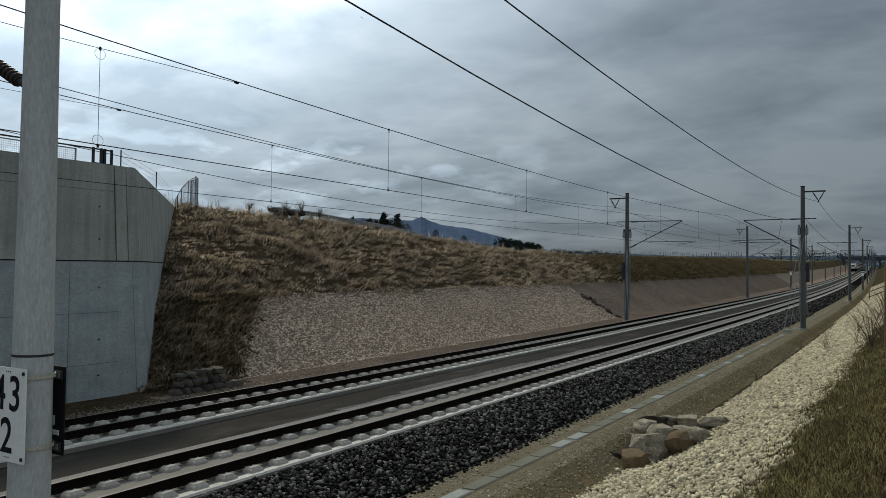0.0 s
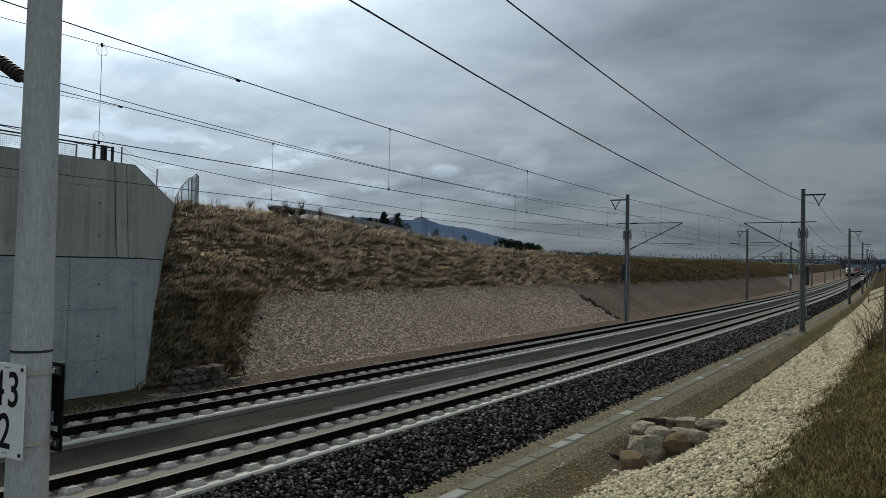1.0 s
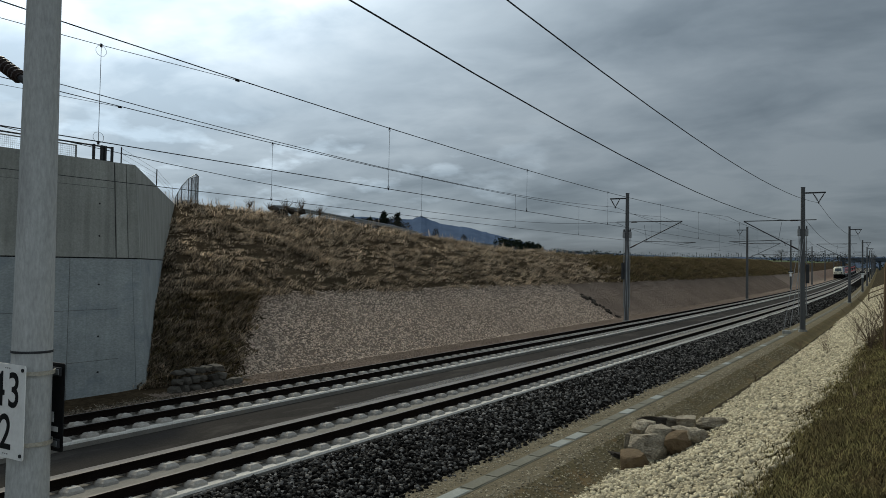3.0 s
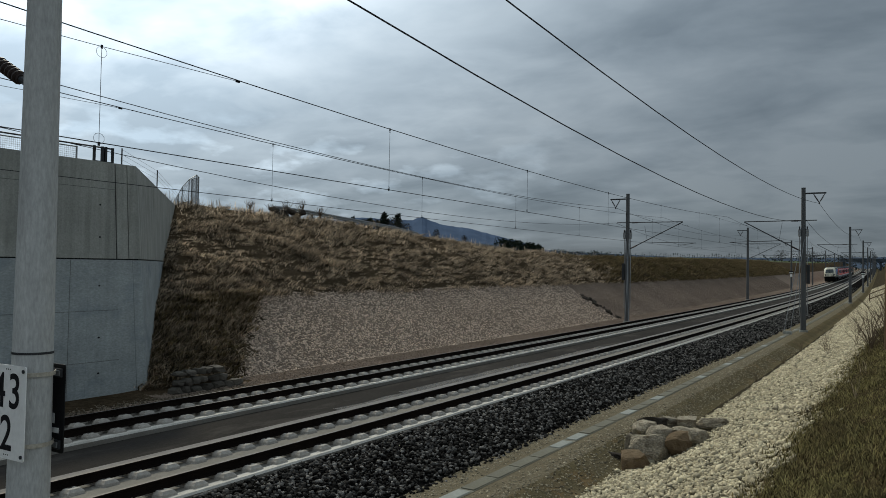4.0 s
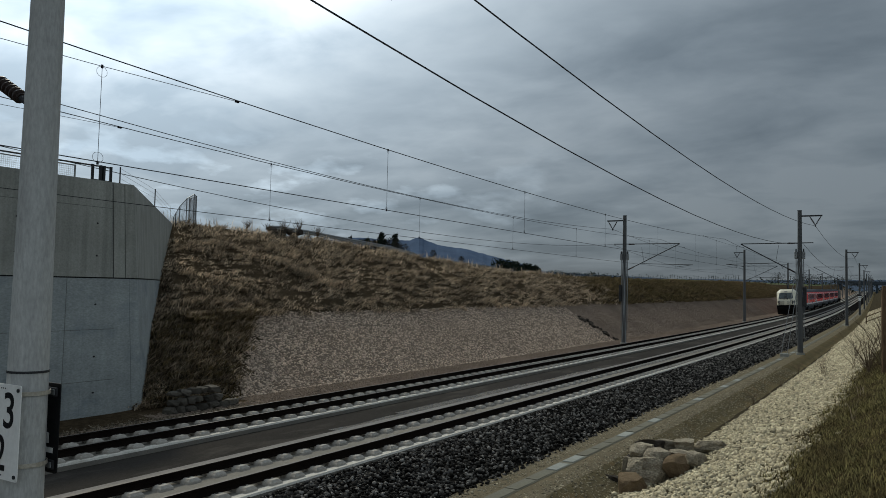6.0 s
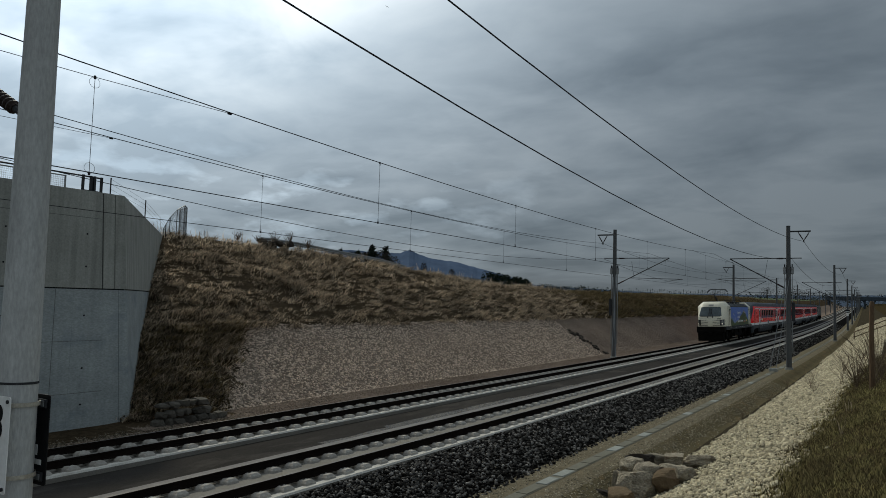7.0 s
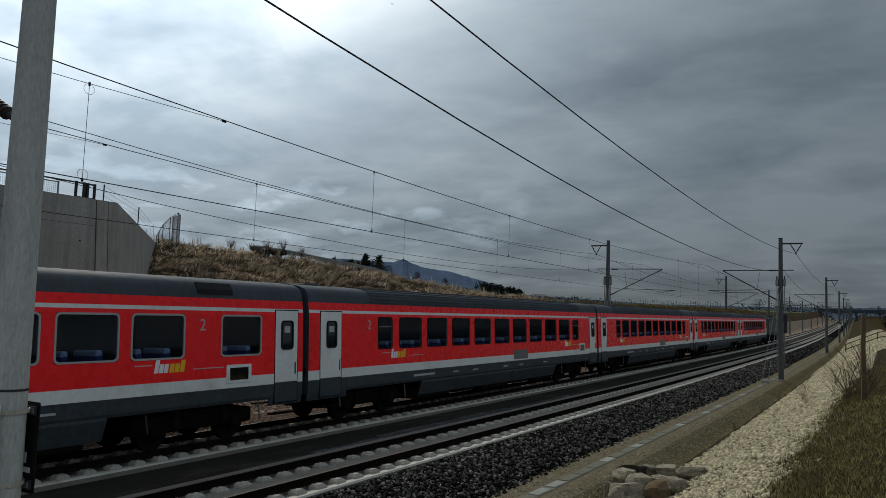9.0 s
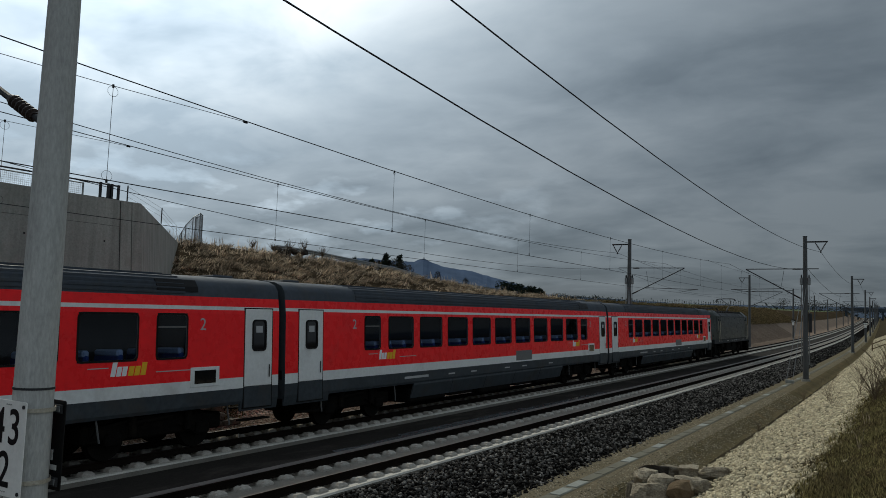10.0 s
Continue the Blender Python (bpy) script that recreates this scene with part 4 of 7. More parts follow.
for az, el, d, h, w, kind in ((38.44, 4.06, 150, 8, 2.6, "conifer"), (37.2, 3.93, 160, 8, 2.4, "conifer"), (36.5, 3.8, 165, 8, 2.0, "conifer"), (36.17, 4.38, 165, 9.5, 2.4, "conifer"), (35.12, 4.33, 160, 9.5, 3.4, "conifer"),
                              (35.7, 4.1, 165, 9, 4.5, "bare"), (36.0, 4.0, 170, 8, 4.0, "bare"), (35.2, 4.0, 155, 8, 4.5, "bare"), (34.5, 3.7, 165, 8, 3.6, "bare"), (38.9, 4.0, 140, 7, 2.0, "bare"), (40.4, 4.2, 120, 5.5, 2.2, "bare"),
                              (8.1, 2.02, 330, 6, 7, "bare"), (6.7, 1.95, 360, 6, 8, "bare"), (6.1, 1.9, 380, 6, 7, "bare"), (37.6, 3.95, 165, 8, 3.0, "bare"), (36.8, 3.95, 160, 8, 3.2, "bare"), (41.5, 4.35, 110, 4, 1.6, "bare"), (32.3, 3.3, 190, 6, 2.2, "bare"), (30.2, 2.9, 210, 6, 2.6, "bare")):
    make_tree(az, el, d, h, w, kind, int(az * 100))
# far rows of trees, past counting
far_v, far_f = [], []
r2 = np.random.default_rng(5)


def far_tree(az, el, dist, h, w, kind, n=120):
    top = polar(az, el, dist)
    t = r2.uniform(0.02, 1, n) ** (0.7 if kind == "conifer" else 1)
    rad = w * 0.5 * ((1 - t) ** 0.7 if kind == "conifer" else np.sqrt(np.clip(np.sin(np.pi * (0.1 + 0.85 * t)), 0, 1))) * np.sqrt(r2.uniform(0.1, 1, n))
    a = r2.uniform(0, 6.28, n)
    c = np.stack([top.x + rad * np.cos(a), top.y + rad * np.sin(a), top.z - h + t * h], 1)
    v = c[:, None, :] + r2.normal(size=(n, 3, 3)) * (0.05 * h)
    k = sum(len(x) for x in far_v)
    far_v.append(v.reshape(-1, 3))
    far_f.append(np.arange(n * 3).reshape(-1, 3) + k)


for k in range(22):
    az = 27.6 - 0.15 * k + r2.uniform(-0.05, 0.05)
    far_tree(az, np.interp(az, [24.6, 27.4], [2.22, 2.72]) + r2.uniform(-0.12, 0.08), 240, 6.5, 2.6 if k > 9 else 4.5, "conifer" if k > 9 else "round", 160)
for k in range(44):
    az = 23.9 - 0.13 * k + r2.uniform(-0.06, 0.06)
    far_tree(az, np.interp(az, [18.7, 23.4], [1.76, 1.95]) + r2.uniform(-0.16, 0.05), 420, 5.0, 5.5, "round", 90)
for k in range(50):
    az = 18.6 - 0.162 * k + r2.uniform(-0.03, 0.03)
    far_tree(az, 1.72 + r2.uniform(-0.14, 0.07), 330, 2.6, 0.8, "conifer", 40)
for k in range(40):
    az = 10 - 0.33 * k + r2.uniform(-0.1, 0.1)
    far_tree(az, 1.70 + r2.uniform(-0.2, 0.1), 640, 11, 11, "round", 60)
tagged(new("far_trees", quick_mesh("far_trees", np.concatenate(far_v), np.concatenate(far_f), CONIFER)), "dark rows of trees beyond the fields", "trees", kind="stuff")


def make_overbridge():
    b = thing("overbridge", "distant dark concrete road bridge across the line", "bridge")
    y = 600.0
    base = Vector(course(-2.4, y, 0))
    b.matrix_basis = Matrix.Translation(base)
    part("deck", Shape().box(-14, 60, -5, 5, 5.6, 6.9, 0.1), FAR_CONCRETE, b)
    part("parapet", Shape().box(-14, 60, -5.1, -4.8, 6.9, 7.9), FAR_CONCRETE, b)
    for x in (-12, 10, 24):
        part("pier", Shape().box(x - 0.5, x + 0.5, -4, 4, -2, 5.6, 0.1), FAR_CONCRETE, b)
    return b


make_overbridge()


# ---- the left slope: dry grass, guard rail, fence, rubble ----
def slope_point(u, y):
    """u from 0 at the gravel's upper edge to 1 at the crest."""
    cx = np.interp(y, CREST_Y, CREST_X)
    cz = np.interp(y, CREST_Y, CREST_Z)
    return np.stack([EDGE_X + (cx - EDGE_X) * u, y, EDGE_Z + (cz - EDGE_Z) * u + 0.22 * np.sin(np.pi * u)], 1)


def dry_slope():
    """Tussocks of matted grass: many blades round each centre."""
    n = 24000
    y = 20 + 230 * rng.uniform(0, 1, n) ** 2.0
    u = rng.uniform(-0.02, 1.03, n)
    clump = np.array([noise.noise(Vector((a * 15, b * 1.5, 4))) + 0.6 * noise.noise(Vector((a * 30, b * 3.4, 8))) for a, b in zip(u, y)])
    sel = np.argsort(-(clump + rng.normal(0, 0.16, n)))[:11000]
    y, u = y[sel], u[sel]
    p = slope_point(u, y)
    keep = p[:, 0] > np.where(y < 27.5, -10.1 - (y - 16.25) * 1.084 + 0.15, -99)
    # beside the wing wall the dry grass reaches down to the foot
    m = 3400
    y2, t2 = rng.uniform(16.2, 27, m), rng.uniform(0, 1, m)
    x2 = FOOT_X + (EDGE_X - FOOT_X) * t2
    z2 = FOOT_Z + (EDGE_Z - FOOT_Z) * t2 + 0.08
    keep2 = ((x2 < -9.35) | (y2 < 16.5) | (y2 > 19.2)) & (y2 < 20.2 + 5.6 * t2 + rng.normal(0, 0.3, m)) & (x2 > -10.1 - (y2 - 16.25) * 1.084 + 0.1)
    p = np.concatenate([p[keep], np.stack([x2, y2, z2], 1)[keep2]])
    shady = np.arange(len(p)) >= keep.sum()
    p[:, 2] -= 0.04
    patch = np.array([noise.noise(Vector((a * 0.25, b * 0.25, 0))) for a, b in p[:, :2]])
    far = 1 + np.clip(p[:, 1] - 60, 0, 200) / 260
    h = np.clip(0.19 + 0.02 * shady + 0.16 * patch + rng.uniform(-0.07, 0.12, len(p)), 0.07, 0.55) * far
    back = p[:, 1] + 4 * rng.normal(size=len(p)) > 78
    # painted shade: some tufts by the wing wall take the olive colour
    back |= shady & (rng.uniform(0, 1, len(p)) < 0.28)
    me = blades("dry_grass", course_np(p[~back]), h[~back], 1.5, 0.018, DRY_BLADE, 19, 0.15, (1.5, -0.5))
    tagged(new("dry_grass", me), "matted dry brown grass on the cutting slope", "grass", kind="stuff")
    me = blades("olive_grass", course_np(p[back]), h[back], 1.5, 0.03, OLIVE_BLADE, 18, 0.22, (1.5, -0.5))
    tagged(new("olive_grass", me), "darker olive-brown grass further along the slope, and as painted shade by the wing wall", "grass", kind="stuff")
    # taller stalks along the crest
    k = 260
    y = 27 + 60 * rng.uniform(0, 1, k) ** 1.6
    p = slope_point(rng.uniform(0.93, 1.08, k), y)
    me = blades("crest_weeds", course_np(p), rng.uniform(0.15, 0.7, k), 0.35, 0.010, DRY_BLADE, 4, 0.1)
    tagged(new("crest_weeds", me), "tall dry weeds on the crest of the slope", "weeds", kind="stuff")


dry_slope()


def make_shrub(name, label, at, h, spread, n, seed, mat=TWIG, thick=0.008):
    r = random.Random(seed)
    s = Shape()
    for k in range(n):
        a, l = r.uniform(0, 6.28), h * r.uniform(0.5, 1.0)
        lean = spread * r.uniform(0.1, 1.0)
        p = [Vector((0.1 * r.uniform(-1, 1) * spread, 0.1 * r.uniform(-1, 1) * spread, -0.05))]
        for j in range(1, 5):
            t = j / 4
            p.append(Vector((lean * math.cos(a) * t ** 1.3 + 0.04 * r.uniform(-1, 1), lean * math.sin(a) * t ** 1.3 + 0.04 * r.uniform(-1, 1), l * t)))
        s.path(p, thick * r.uniform(0.5, 1.0), 3)
        for j in range(3):
            q = p[r.randint(1, 4)]
            d = Vector((r.uniform(-1, 1), r.uniform(-1, 1), r.uniform(0.3, 1.2))).normalized() * l * r.uniform(0.15, 0.4)
            s.tube(q, q + d, thick * 0.5, thick * 0.2, 3)
    ob = tagged(part(name, s, mat), label, "shrub", "bare shrubs")
    ob.matrix_basis = Matrix.Translation(at)
    return ob


for k, (x, y, z) in enumerate(((-22.6, 33.2, 7.0), (-22.7, 36.5, 7.05), (-22.6, 37.8, 7.0), (-22.4, 39.4, 6.9), (-22.6, 35.0, 7.0))):
    make_shrub("shrub", "small bare weed bush on the crest", course(x, y, z - 0.1), (0.5, 0.75, 0.9, 0.7, 0.5)[k], 0.45, 26, 40 + k, TWIG, 0.014)
for k, (x, y, z, h) in enumerate(((8.15, 36.0, 0.25, 1.5), (8.5, 33.5, 0.4, 0.9), (6.2, 31.5, -0.6, 0.7), (6.35, 44.0, -0.5, 0.7), (6.3, 38.0, -0.6, 0.5), (10.3, 25.5, 1.35, 1.5), (10.75, 24.0, 1.55, 1.7), (10.1, 28.5, 1.2, 1.5), (10.9, 26.8, 1.6, 1.9), (9.6, 31.0, 1.0, 1.2), (5.8, 19.8, -0.5, 0.5), (9.2, 40, 0.9, 1.0), (9.8, 46, 1.2, 1.0))):
    make_shrub("shrub", "bare brown shrub on the gravel bank" if x > 7 else "small bare weed beside the ditch", course(x, y, z - 0.02), h * 0.8, h * 0.6, 40 if x > 10.2 else 13, 60 + k, TWIG, 0.0065 if x > 10.2 else 0.005)

for k, (x, y, h) in enumerate(((12.6, 118, 2.6), (13.4, 126, 3.2), (14.2, 122, 3.0), (13.2, 140, 3.4), (12.8, 155, 3.0))):
    make_shrub("shrub", "dense dark bush on the far bank", course(x, y, 1.8), h, h * 0.55, 90, 90 + k, BARE_TREE, 0.03)


def make_guard_rail():
    g = thing("guard_rail", "grey steel road guard rail along the crest", "guard rail")
    pts = [(-25.2, 38.0, 7.26), (-25.5, 39.0, 7.31), (-26.7, 43.4, 7.36), (-28.6, 49, 7.36), (-31, 56, 7.40), (-33.0, 63, 7.35), (-35.3, 71, 7.1)]
    wpts = [course(*p) for p in pts]
    rail = Shape()
    prof = [(0.0, 0.0), (0.05, 0.08), (0.0, 0.15), (0.05, 0.23), (0.0, 0.31), (-0.02, 0.31), (-0.02, 0.0)]
    rail.loft([[(x + a, y, z + b) for a, b in prof] for x, y, z in wpts])
    part("beam", rail, STEEL, g)
    for (x, y, z), (x2, y2, z2) in zip(wpts, wpts[1:]):
        n = max(1, int((y2 - y) / 4))
        for k in range(n):
            t = k / n
            part("post", Shape().box(x + (x2 - x) * t - 0.1, x + (x2 - x) * t - 0.03, y + (y2 - y) * t - 0.05, y + (y2 - y) * t + 0.05, z + (z2 - z) * t - 1.0, z + (z2 - z) * t + 0.3), STEEL, g)
    return g


make_guard_rail()
road = Shape()
road.loft([[course(x, y, z) for x, z in ((-60, 6.2), (-24.6 - max(0, y - 36) * 0.24, 6.75), (-24.4 - max(0, y - 36) * 0.24, 6.3), (-60, 5.9))] for y in (39, 45, 60, 100)])
tagged(part("road", road, material("road_asphalt", (0.12, 0.125, 0.13), 0.9, vary=0.15)), "grey asphalt road on the plateau", "road", kind="structure")


def make_mesh_fence(name, label, posts, height, mat, mesh_step=0.12, thick=0.007):
    """Posts, top rail and thin wires."""
    f = thing(name, label, "fence")
    for x, y, z, h in posts:
        part("post", Shape().tube((x, y, z - 0.3), (x, y, z + h), 0.028, n=8), mat, f)
    for (x, y, z, h), (x2, y2, z2, h2) in zip(posts, posts[1:]):
        part("rail", Shape().tube((x, y, z + h - 0.02), (x2, y2, z2 + h2 - 0.02), 0.022, n=6), mat, f)
        s = Shape()
        k = int(h / mesh_step)
        for j in range(k):
            t = (j + 0.5) / k
            s.tube((x, y, z + h * t), (x2, y2, z2 + h2 * t), thick, n=3, caps=False)
        l = math.dist((x, y), (x2, y2))
        k = max(2, int(l / mesh_step))
        for j in range(k):
            t = (j + 0.5) / k
            px, py, pz = x + (x2 - x) * t, y + (y2 - y) * t, z + (z2 - z) * t
            s.tube((px, py, pz), (px, py, pz + h + (h2 - h) * t), thick, n=3, caps=False)
        part("wire_mesh", s, mat, f)
    return f


make_mesh_fence("fence", "tall galvanised mesh fence at the end of the wing wall", [(*course(-22.5, 27.7, 6.7), 0.45), (*course(-22.5, 28.1, 6.7), 1.1), (*course(-22.5, 28.55, 6.7), 1.55), (*course(-22.5, 29.05, 6.7), 1.85), (*course(-22.6, 29.3, 6.7), 1.75), (*course(-23.4, 29.5, 6.7), 1.7)], 1.8, STEEL, 0.055)
make_mesh_fence("fence", "low mesh fence on top of the abutment", [(*course(-10.9, y, WALL_TOP), 0.5 if y > 12 else 0.5) for y in (4.0, 6.5, 9.0, 11.6, 14.4)], 0.5, STEEL, 0.06, 0.003)


def make_wire_fence():
    """Three thin wires on slim posts along the wing wall."""
    f = thing("wire_fence", "light wire fence along the wing wall's top", "fence")
    pts = [course(-10.75, 15.9, WALL_TOP), course(-14.6, 20.3, WALL_TOP), course(-22.2, 27.6, WALL_TOP)]
    for p in pts:
        part("post", Shape().tube((p[0], p[1], p[2] - 0.05), (p[0], p[1], p[2] + 0.62), 0.022, n=6), DARK_STEEL, f)
    for h in (0.25, 0.42, 0.58):
        part("wire", Shape().path([(x, y, z + h) for x, y, z in pts], 0.006, 3), STEEL, f)
    return f


make_wire_fence()


def make_cage():
    c = thing("cable_cage", "dark steel bracket cage on the abutment's edge", "cage")
    x, y, z = course(-10.4, 14.95, WALL_TOP)
    c.matrix_basis = Matrix.Translation((x, y, z))
    for a, b in ((0, -0.28), (0, 0.0), (0, 0.12), (0, 0.36)):
        part("upright", Shape().box(a - 0.03, a + 0.03, b - 0.035, b + 0.035, -0.02, 0.52), DARK_STEEL, c)
    for zz in (0.02, 0.46):
        part("crossbar", Shape().box(-0.02, 0.02, -0.30, 0.39, zz, zz + 0.04), DARK_STEEL, c)
    part("panel", Shape().box(-0.05, -0.03, -0.03, 0.15, 0.0, 0.5), DARK_STEEL, c)
    return c


make_cage()
part_top = Shape().tube(course(-10.5, 3.0, WALL_TOP + 0.50), course(-10.5, 15.3, WALL_TOP + 0.50), 0.028, n=6)
tagged(part("handrail", part_top, DARK_STEEL), "dark steel handrail along the abutment's top", "handrail")


def rock_mesh(name, seed, mat, sub=3, cuts=13):
    """A broken boulder: a ball cut by random planes."""
    r = random.Random(seed)
    bm = bmesh.new()
    bmesh.ops.create_icosphere(bm, subdivisions=sub, radius=1.0)
    for k in range(cuts):
        n = Vector((r.gauss(0, 1), r.gauss(0, 1), r.gauss(0, 1))).normalized()
        d = r.uniform(0.38, 0.72)
        for v in bm.verts:
            h = v.co.dot(n) - d
            if h > 0:
                v.co -= n * h * 0.985
    for v in bm.verts:
        v.co += 0.03 * noise.noise_vector(v.co * 2.5 + Vector((seed, 0, 0)))
    me = bpy.data.meshes.new(name)
    bm.to_mesh(me)
    bm.free()
    me.materials.append(mat)
    return me


def block_mesh(name, seed, mat):
    """A quarried block: a cube with corners broken off by random planes."""
    r = random.Random(seed)
    bm = bmesh.new()
    bmesh.ops.create_cube(bm, size=2.0)
    bmesh.ops.subdivide_edges(bm, edges=bm.edges[:], cuts=7, use_grid_fill=True)
    for k in range(15):
        n = Vector((r.gauss(0, 1), r.gauss(0, 1), r.gauss(0, 0.9))).normalized()
        d = r.uniform(0.90, 1.2)
        for v in bm.verts:
            h = v.co.dot(n) - d
            if h > 0:
                v.co -= n * h * 0.97
    for v in bm.verts:
        v.co += 0.10 * noise.noise_vector(v.co * 1.3 + Vector((seed, 0, 0))) + 0.05 * noise.noise_vector(v.co * 5 + Vector((seed, 3, 0)))
    me = bpy.data.meshes.new(name)
    bm.to_mesh(me)
    bm.free()
    me.materials.append(mat)
    return me


ROCKS = [(6.17, 17.8, -0.5, 0.89, 0.57, 0), (6.82, 17.9, -0.35, 0.6, 0.55, 1), (6.08, 17.05, -0.72, 0.62, 0.5, 1), (5.95, 18.2, -0.16, 0.58, 0.38, 0), (6.32, 18.0, -0.21, 0.61, 0.34, 0), (5.98, 18.6, -0.09, 0.75, 0.28, 2), (6.26, 18.9, -0.08, 0.54, 0.25, 0),
         (6.74, 18.9, -0.03, 0.47, 0.25, 0), (6.89, 18.4, -0.14, 0.75, 0.14, 0), (7.21, 18.0, -0.17, 0.47, 0.34, 0), (7.26, 19.2, -0.07, 0.8, 0.29, 0), (5.63, 18.0, -0.55, 0.22, 0.52, 0), (6.23, 18.75, -0.60, 1.6, 0.62, 2), (5.49, 17.5, -0.75, 0.42, 0.18, 2)]
for k, (x, y, z, w, h, sort) in enumerate(ROCKS):
    brown, dark = sort == 1, sort == 2
    mat = BROWN_ROCK if brown else DARK_ROCK if dark else ROCK
    ob = tagged(new("boulder", block_mesh("boulder", k + 3, mat)), "rust-brown broken boulder heaped in the ditch" if brown else "grey broken limestone block heaped in the ditch", "boulder", "boulders in the ditch")
    ob.matrix_basis = Matrix.Translation(course(x, y, z)) @ pose(0, 0, 0, 4 * ((k * 37) % 5 - 2), 4 * ((k * 53) % 5 - 2), 16 + 9 * ((k * 71) % 5 - 2)) @ Matrix.Diagonal((w * 0.48, min(w, 0.6) * 0.42, h * 0.50, 1))
rr = random.Random(4)
for row in range(3):
    y, h = 16.6 + 0.12 * row, (0.30, 0.26, 0.22)[row]
    while y < 19.1 - 0.25 * row:
        w = rr.uniform(0.26, 0.52)
        ob = tagged(new("rubble_stone", block_mesh("rubble_stone", 50 + int(y * 9) + 40 * row, RUBBLE)), "grey broken stone stacked at the foot of the slope", "stone", "rubble stones")
        ob.matrix_basis = Matrix.Translation(course(-8.85 - 0.12 * row + rr.uniform(-0.04, 0.04), y + w / 2, -0.50 + 0.26 * row + rr.uniform(-0.02, 0.02))) @ pose(0, 0, 0, rr.uniform(-5, 5), rr.uniform(-5, 5), rr.uniform(-9, 9)) @ Matrix.Diagonal((0.2, w * rr.uniform(0.40, 0.5), h * rr.uniform(0.36, 0.5), 1))
        y += w * rr.uniform(0.98, 1.12)
for k in range(34):
    t = rr.uniform(0, 1)
    x, y = -13.0 + 3.6 * t + rr.uniform(-0.25, 0.25), 63.2 + 0.9 * t + rr.uniform(-0.5, 0.5)
    w = rr.uniform(0.25, 0.5)
    ob = tagged(new("rubble_stone", rock_mesh("rubble_stone", 80 + k, DARK_ROCK, 1, 5)), "dark stone of a rubble-lined drain on the slope", "stone", "rubble stones")
    ob.matrix_basis = Matrix.Translation(course(x, y, -0.6 + 0.6 * (-10 - x) + w * 0.15)) @ pose(0, 0, 0, rr.uniform(-20, 20), rr.uniform(-20, 20), rr.uniform(0, 180)) @ Matrix.Diagonal((w * 0.62, w * 0.5, w * 0.4, 1))

for k in range(9):
    w = rr.uniform(0.3, 0.6)
    ob = tagged(new("rubble_stone", rock_mesh("rubble_stone", 130 + k, DARK_ROCK, 2, 9)), "dark stone lying among weeds on the crest", "stone", "rubble stones")
    ob.matrix_basis = Matrix.Translation(course(-22.7 + rr.uniform(-0.4, 0.4), 35.2 + 0.35 * k, 6.85 + rr.uniform(0, 0.15))) @ pose(0, 0, 0, rr.uniform(-20, 20), rr.uniform(-20, 20), rr.uniform(0, 180)) @ Matrix.Diagonal((w * 0.62, w * 0.7, w * 0.5, 1))


# ---- the camera's bank: posts, rails, turf ----
def make_post():
    p = thing("wooden_post", "weathered brown wooden post on the grass bank", "post")
    p.matrix_basis = Matrix.Translation(course(10.76, 23.1, 1.55))
    s = Shape().loft([[(r * math.cos(a) + dx, r * math.sin(a), z) for a in (2 * math.pi * i / 10 for i in range(10))] for z, r, dx in ((-0.4, 0.068, 0), (0.6, 0.064, 0.01), (1.4, 0.060, 0.0), (2.24, 0.058, 0.02), (2.29, 0.04, 0.02))])
    part("shaft", s, WOOD, p, smooth=True)
    return p


make_post()


def bank_xz(y, x):
    b = bank_points(y)
    return np.interp(x, [p[0] for p in b], [p[1] for p in b])


def make_rail_fence():
    f = thing("rail_fence", "weathered wooden handrail climbing the far bank", "fence")
    pts = [course(x, 113 - 0.35 * (x - 7.1), float(bank_xz(113, x))) for x in (7.1, 8.9, 10.7, 12.5)]
    for x, y, z in pts:
        part("post", Shape().box(x - 0.06, x + 0.06, y - 0.06, y + 0.06, z - 0.4, z + 1.05, 0.01), WOOD, f)
    for a, b in zip(pts, pts[1:]):
        for h in (0.35, 0.98):
            part("rail", Shape().tube((a[0], a[1], a[2] + h), (b[0], b[1], b[2] + h), 0.055, n=6), WOOD, f)
    return f


make_rail_fence()


def turf():
    n = 46000
    y = 5.5 + 45 * rng.uniform(0, 1, n) ** 1.6
    x = rng.uniform(9.3, 14.5, n)
    edge = 9.75 + 0.35 * np.array([noise.noise(Vector((b * 0.6, 1, 0))) for b in y]) - np.clip(y - 28, 0, 14) * -0.05
    keep = (x > edge + rng.normal(0, 0.15, n)) & (y < 42)
    x, y = x[keep], y[keep]
    z = np.array([bank_xz(b, a) for a, b in zip(x, y)])
    p = np.stack([x, y, z - 0.02], 1)
    patch = np.array([noise.noise(Vector((a * 0.9, b * 0.9, 2))) for a, b in p[:, :2]])
    h = np.clip(0.06 + 0.10 * patch + rng.uniform(-0.02, 0.05, len(p)), 0.02, 0.22)
    me = blades("turf", course_np(p), h, 1.3, 0.005, GRASS_BLADE, 6, 0.07)
    tagged(new("turf", me), "short brown-green winter grass on the bank", "grass", kind="stuff")
    k = 24
    y = rng.uniform(14, 34, k)
    x = rng.uniform(9.9, 12.5, k)
    p = np.stack([x, y, np.array([bank_xz(b, a) for a, b in zip(x, y)]) - 0.02], 1)
    tagged(new("dry_stalks", blades("dry_stalks", course_np(p), rng.uniform(0.15, 0.35, k), 0.5, 0.005, DRY_BLADE, 5, 0.06)), "dry grass stalks standing in the turf", "grass", kind="stuff")


turf()

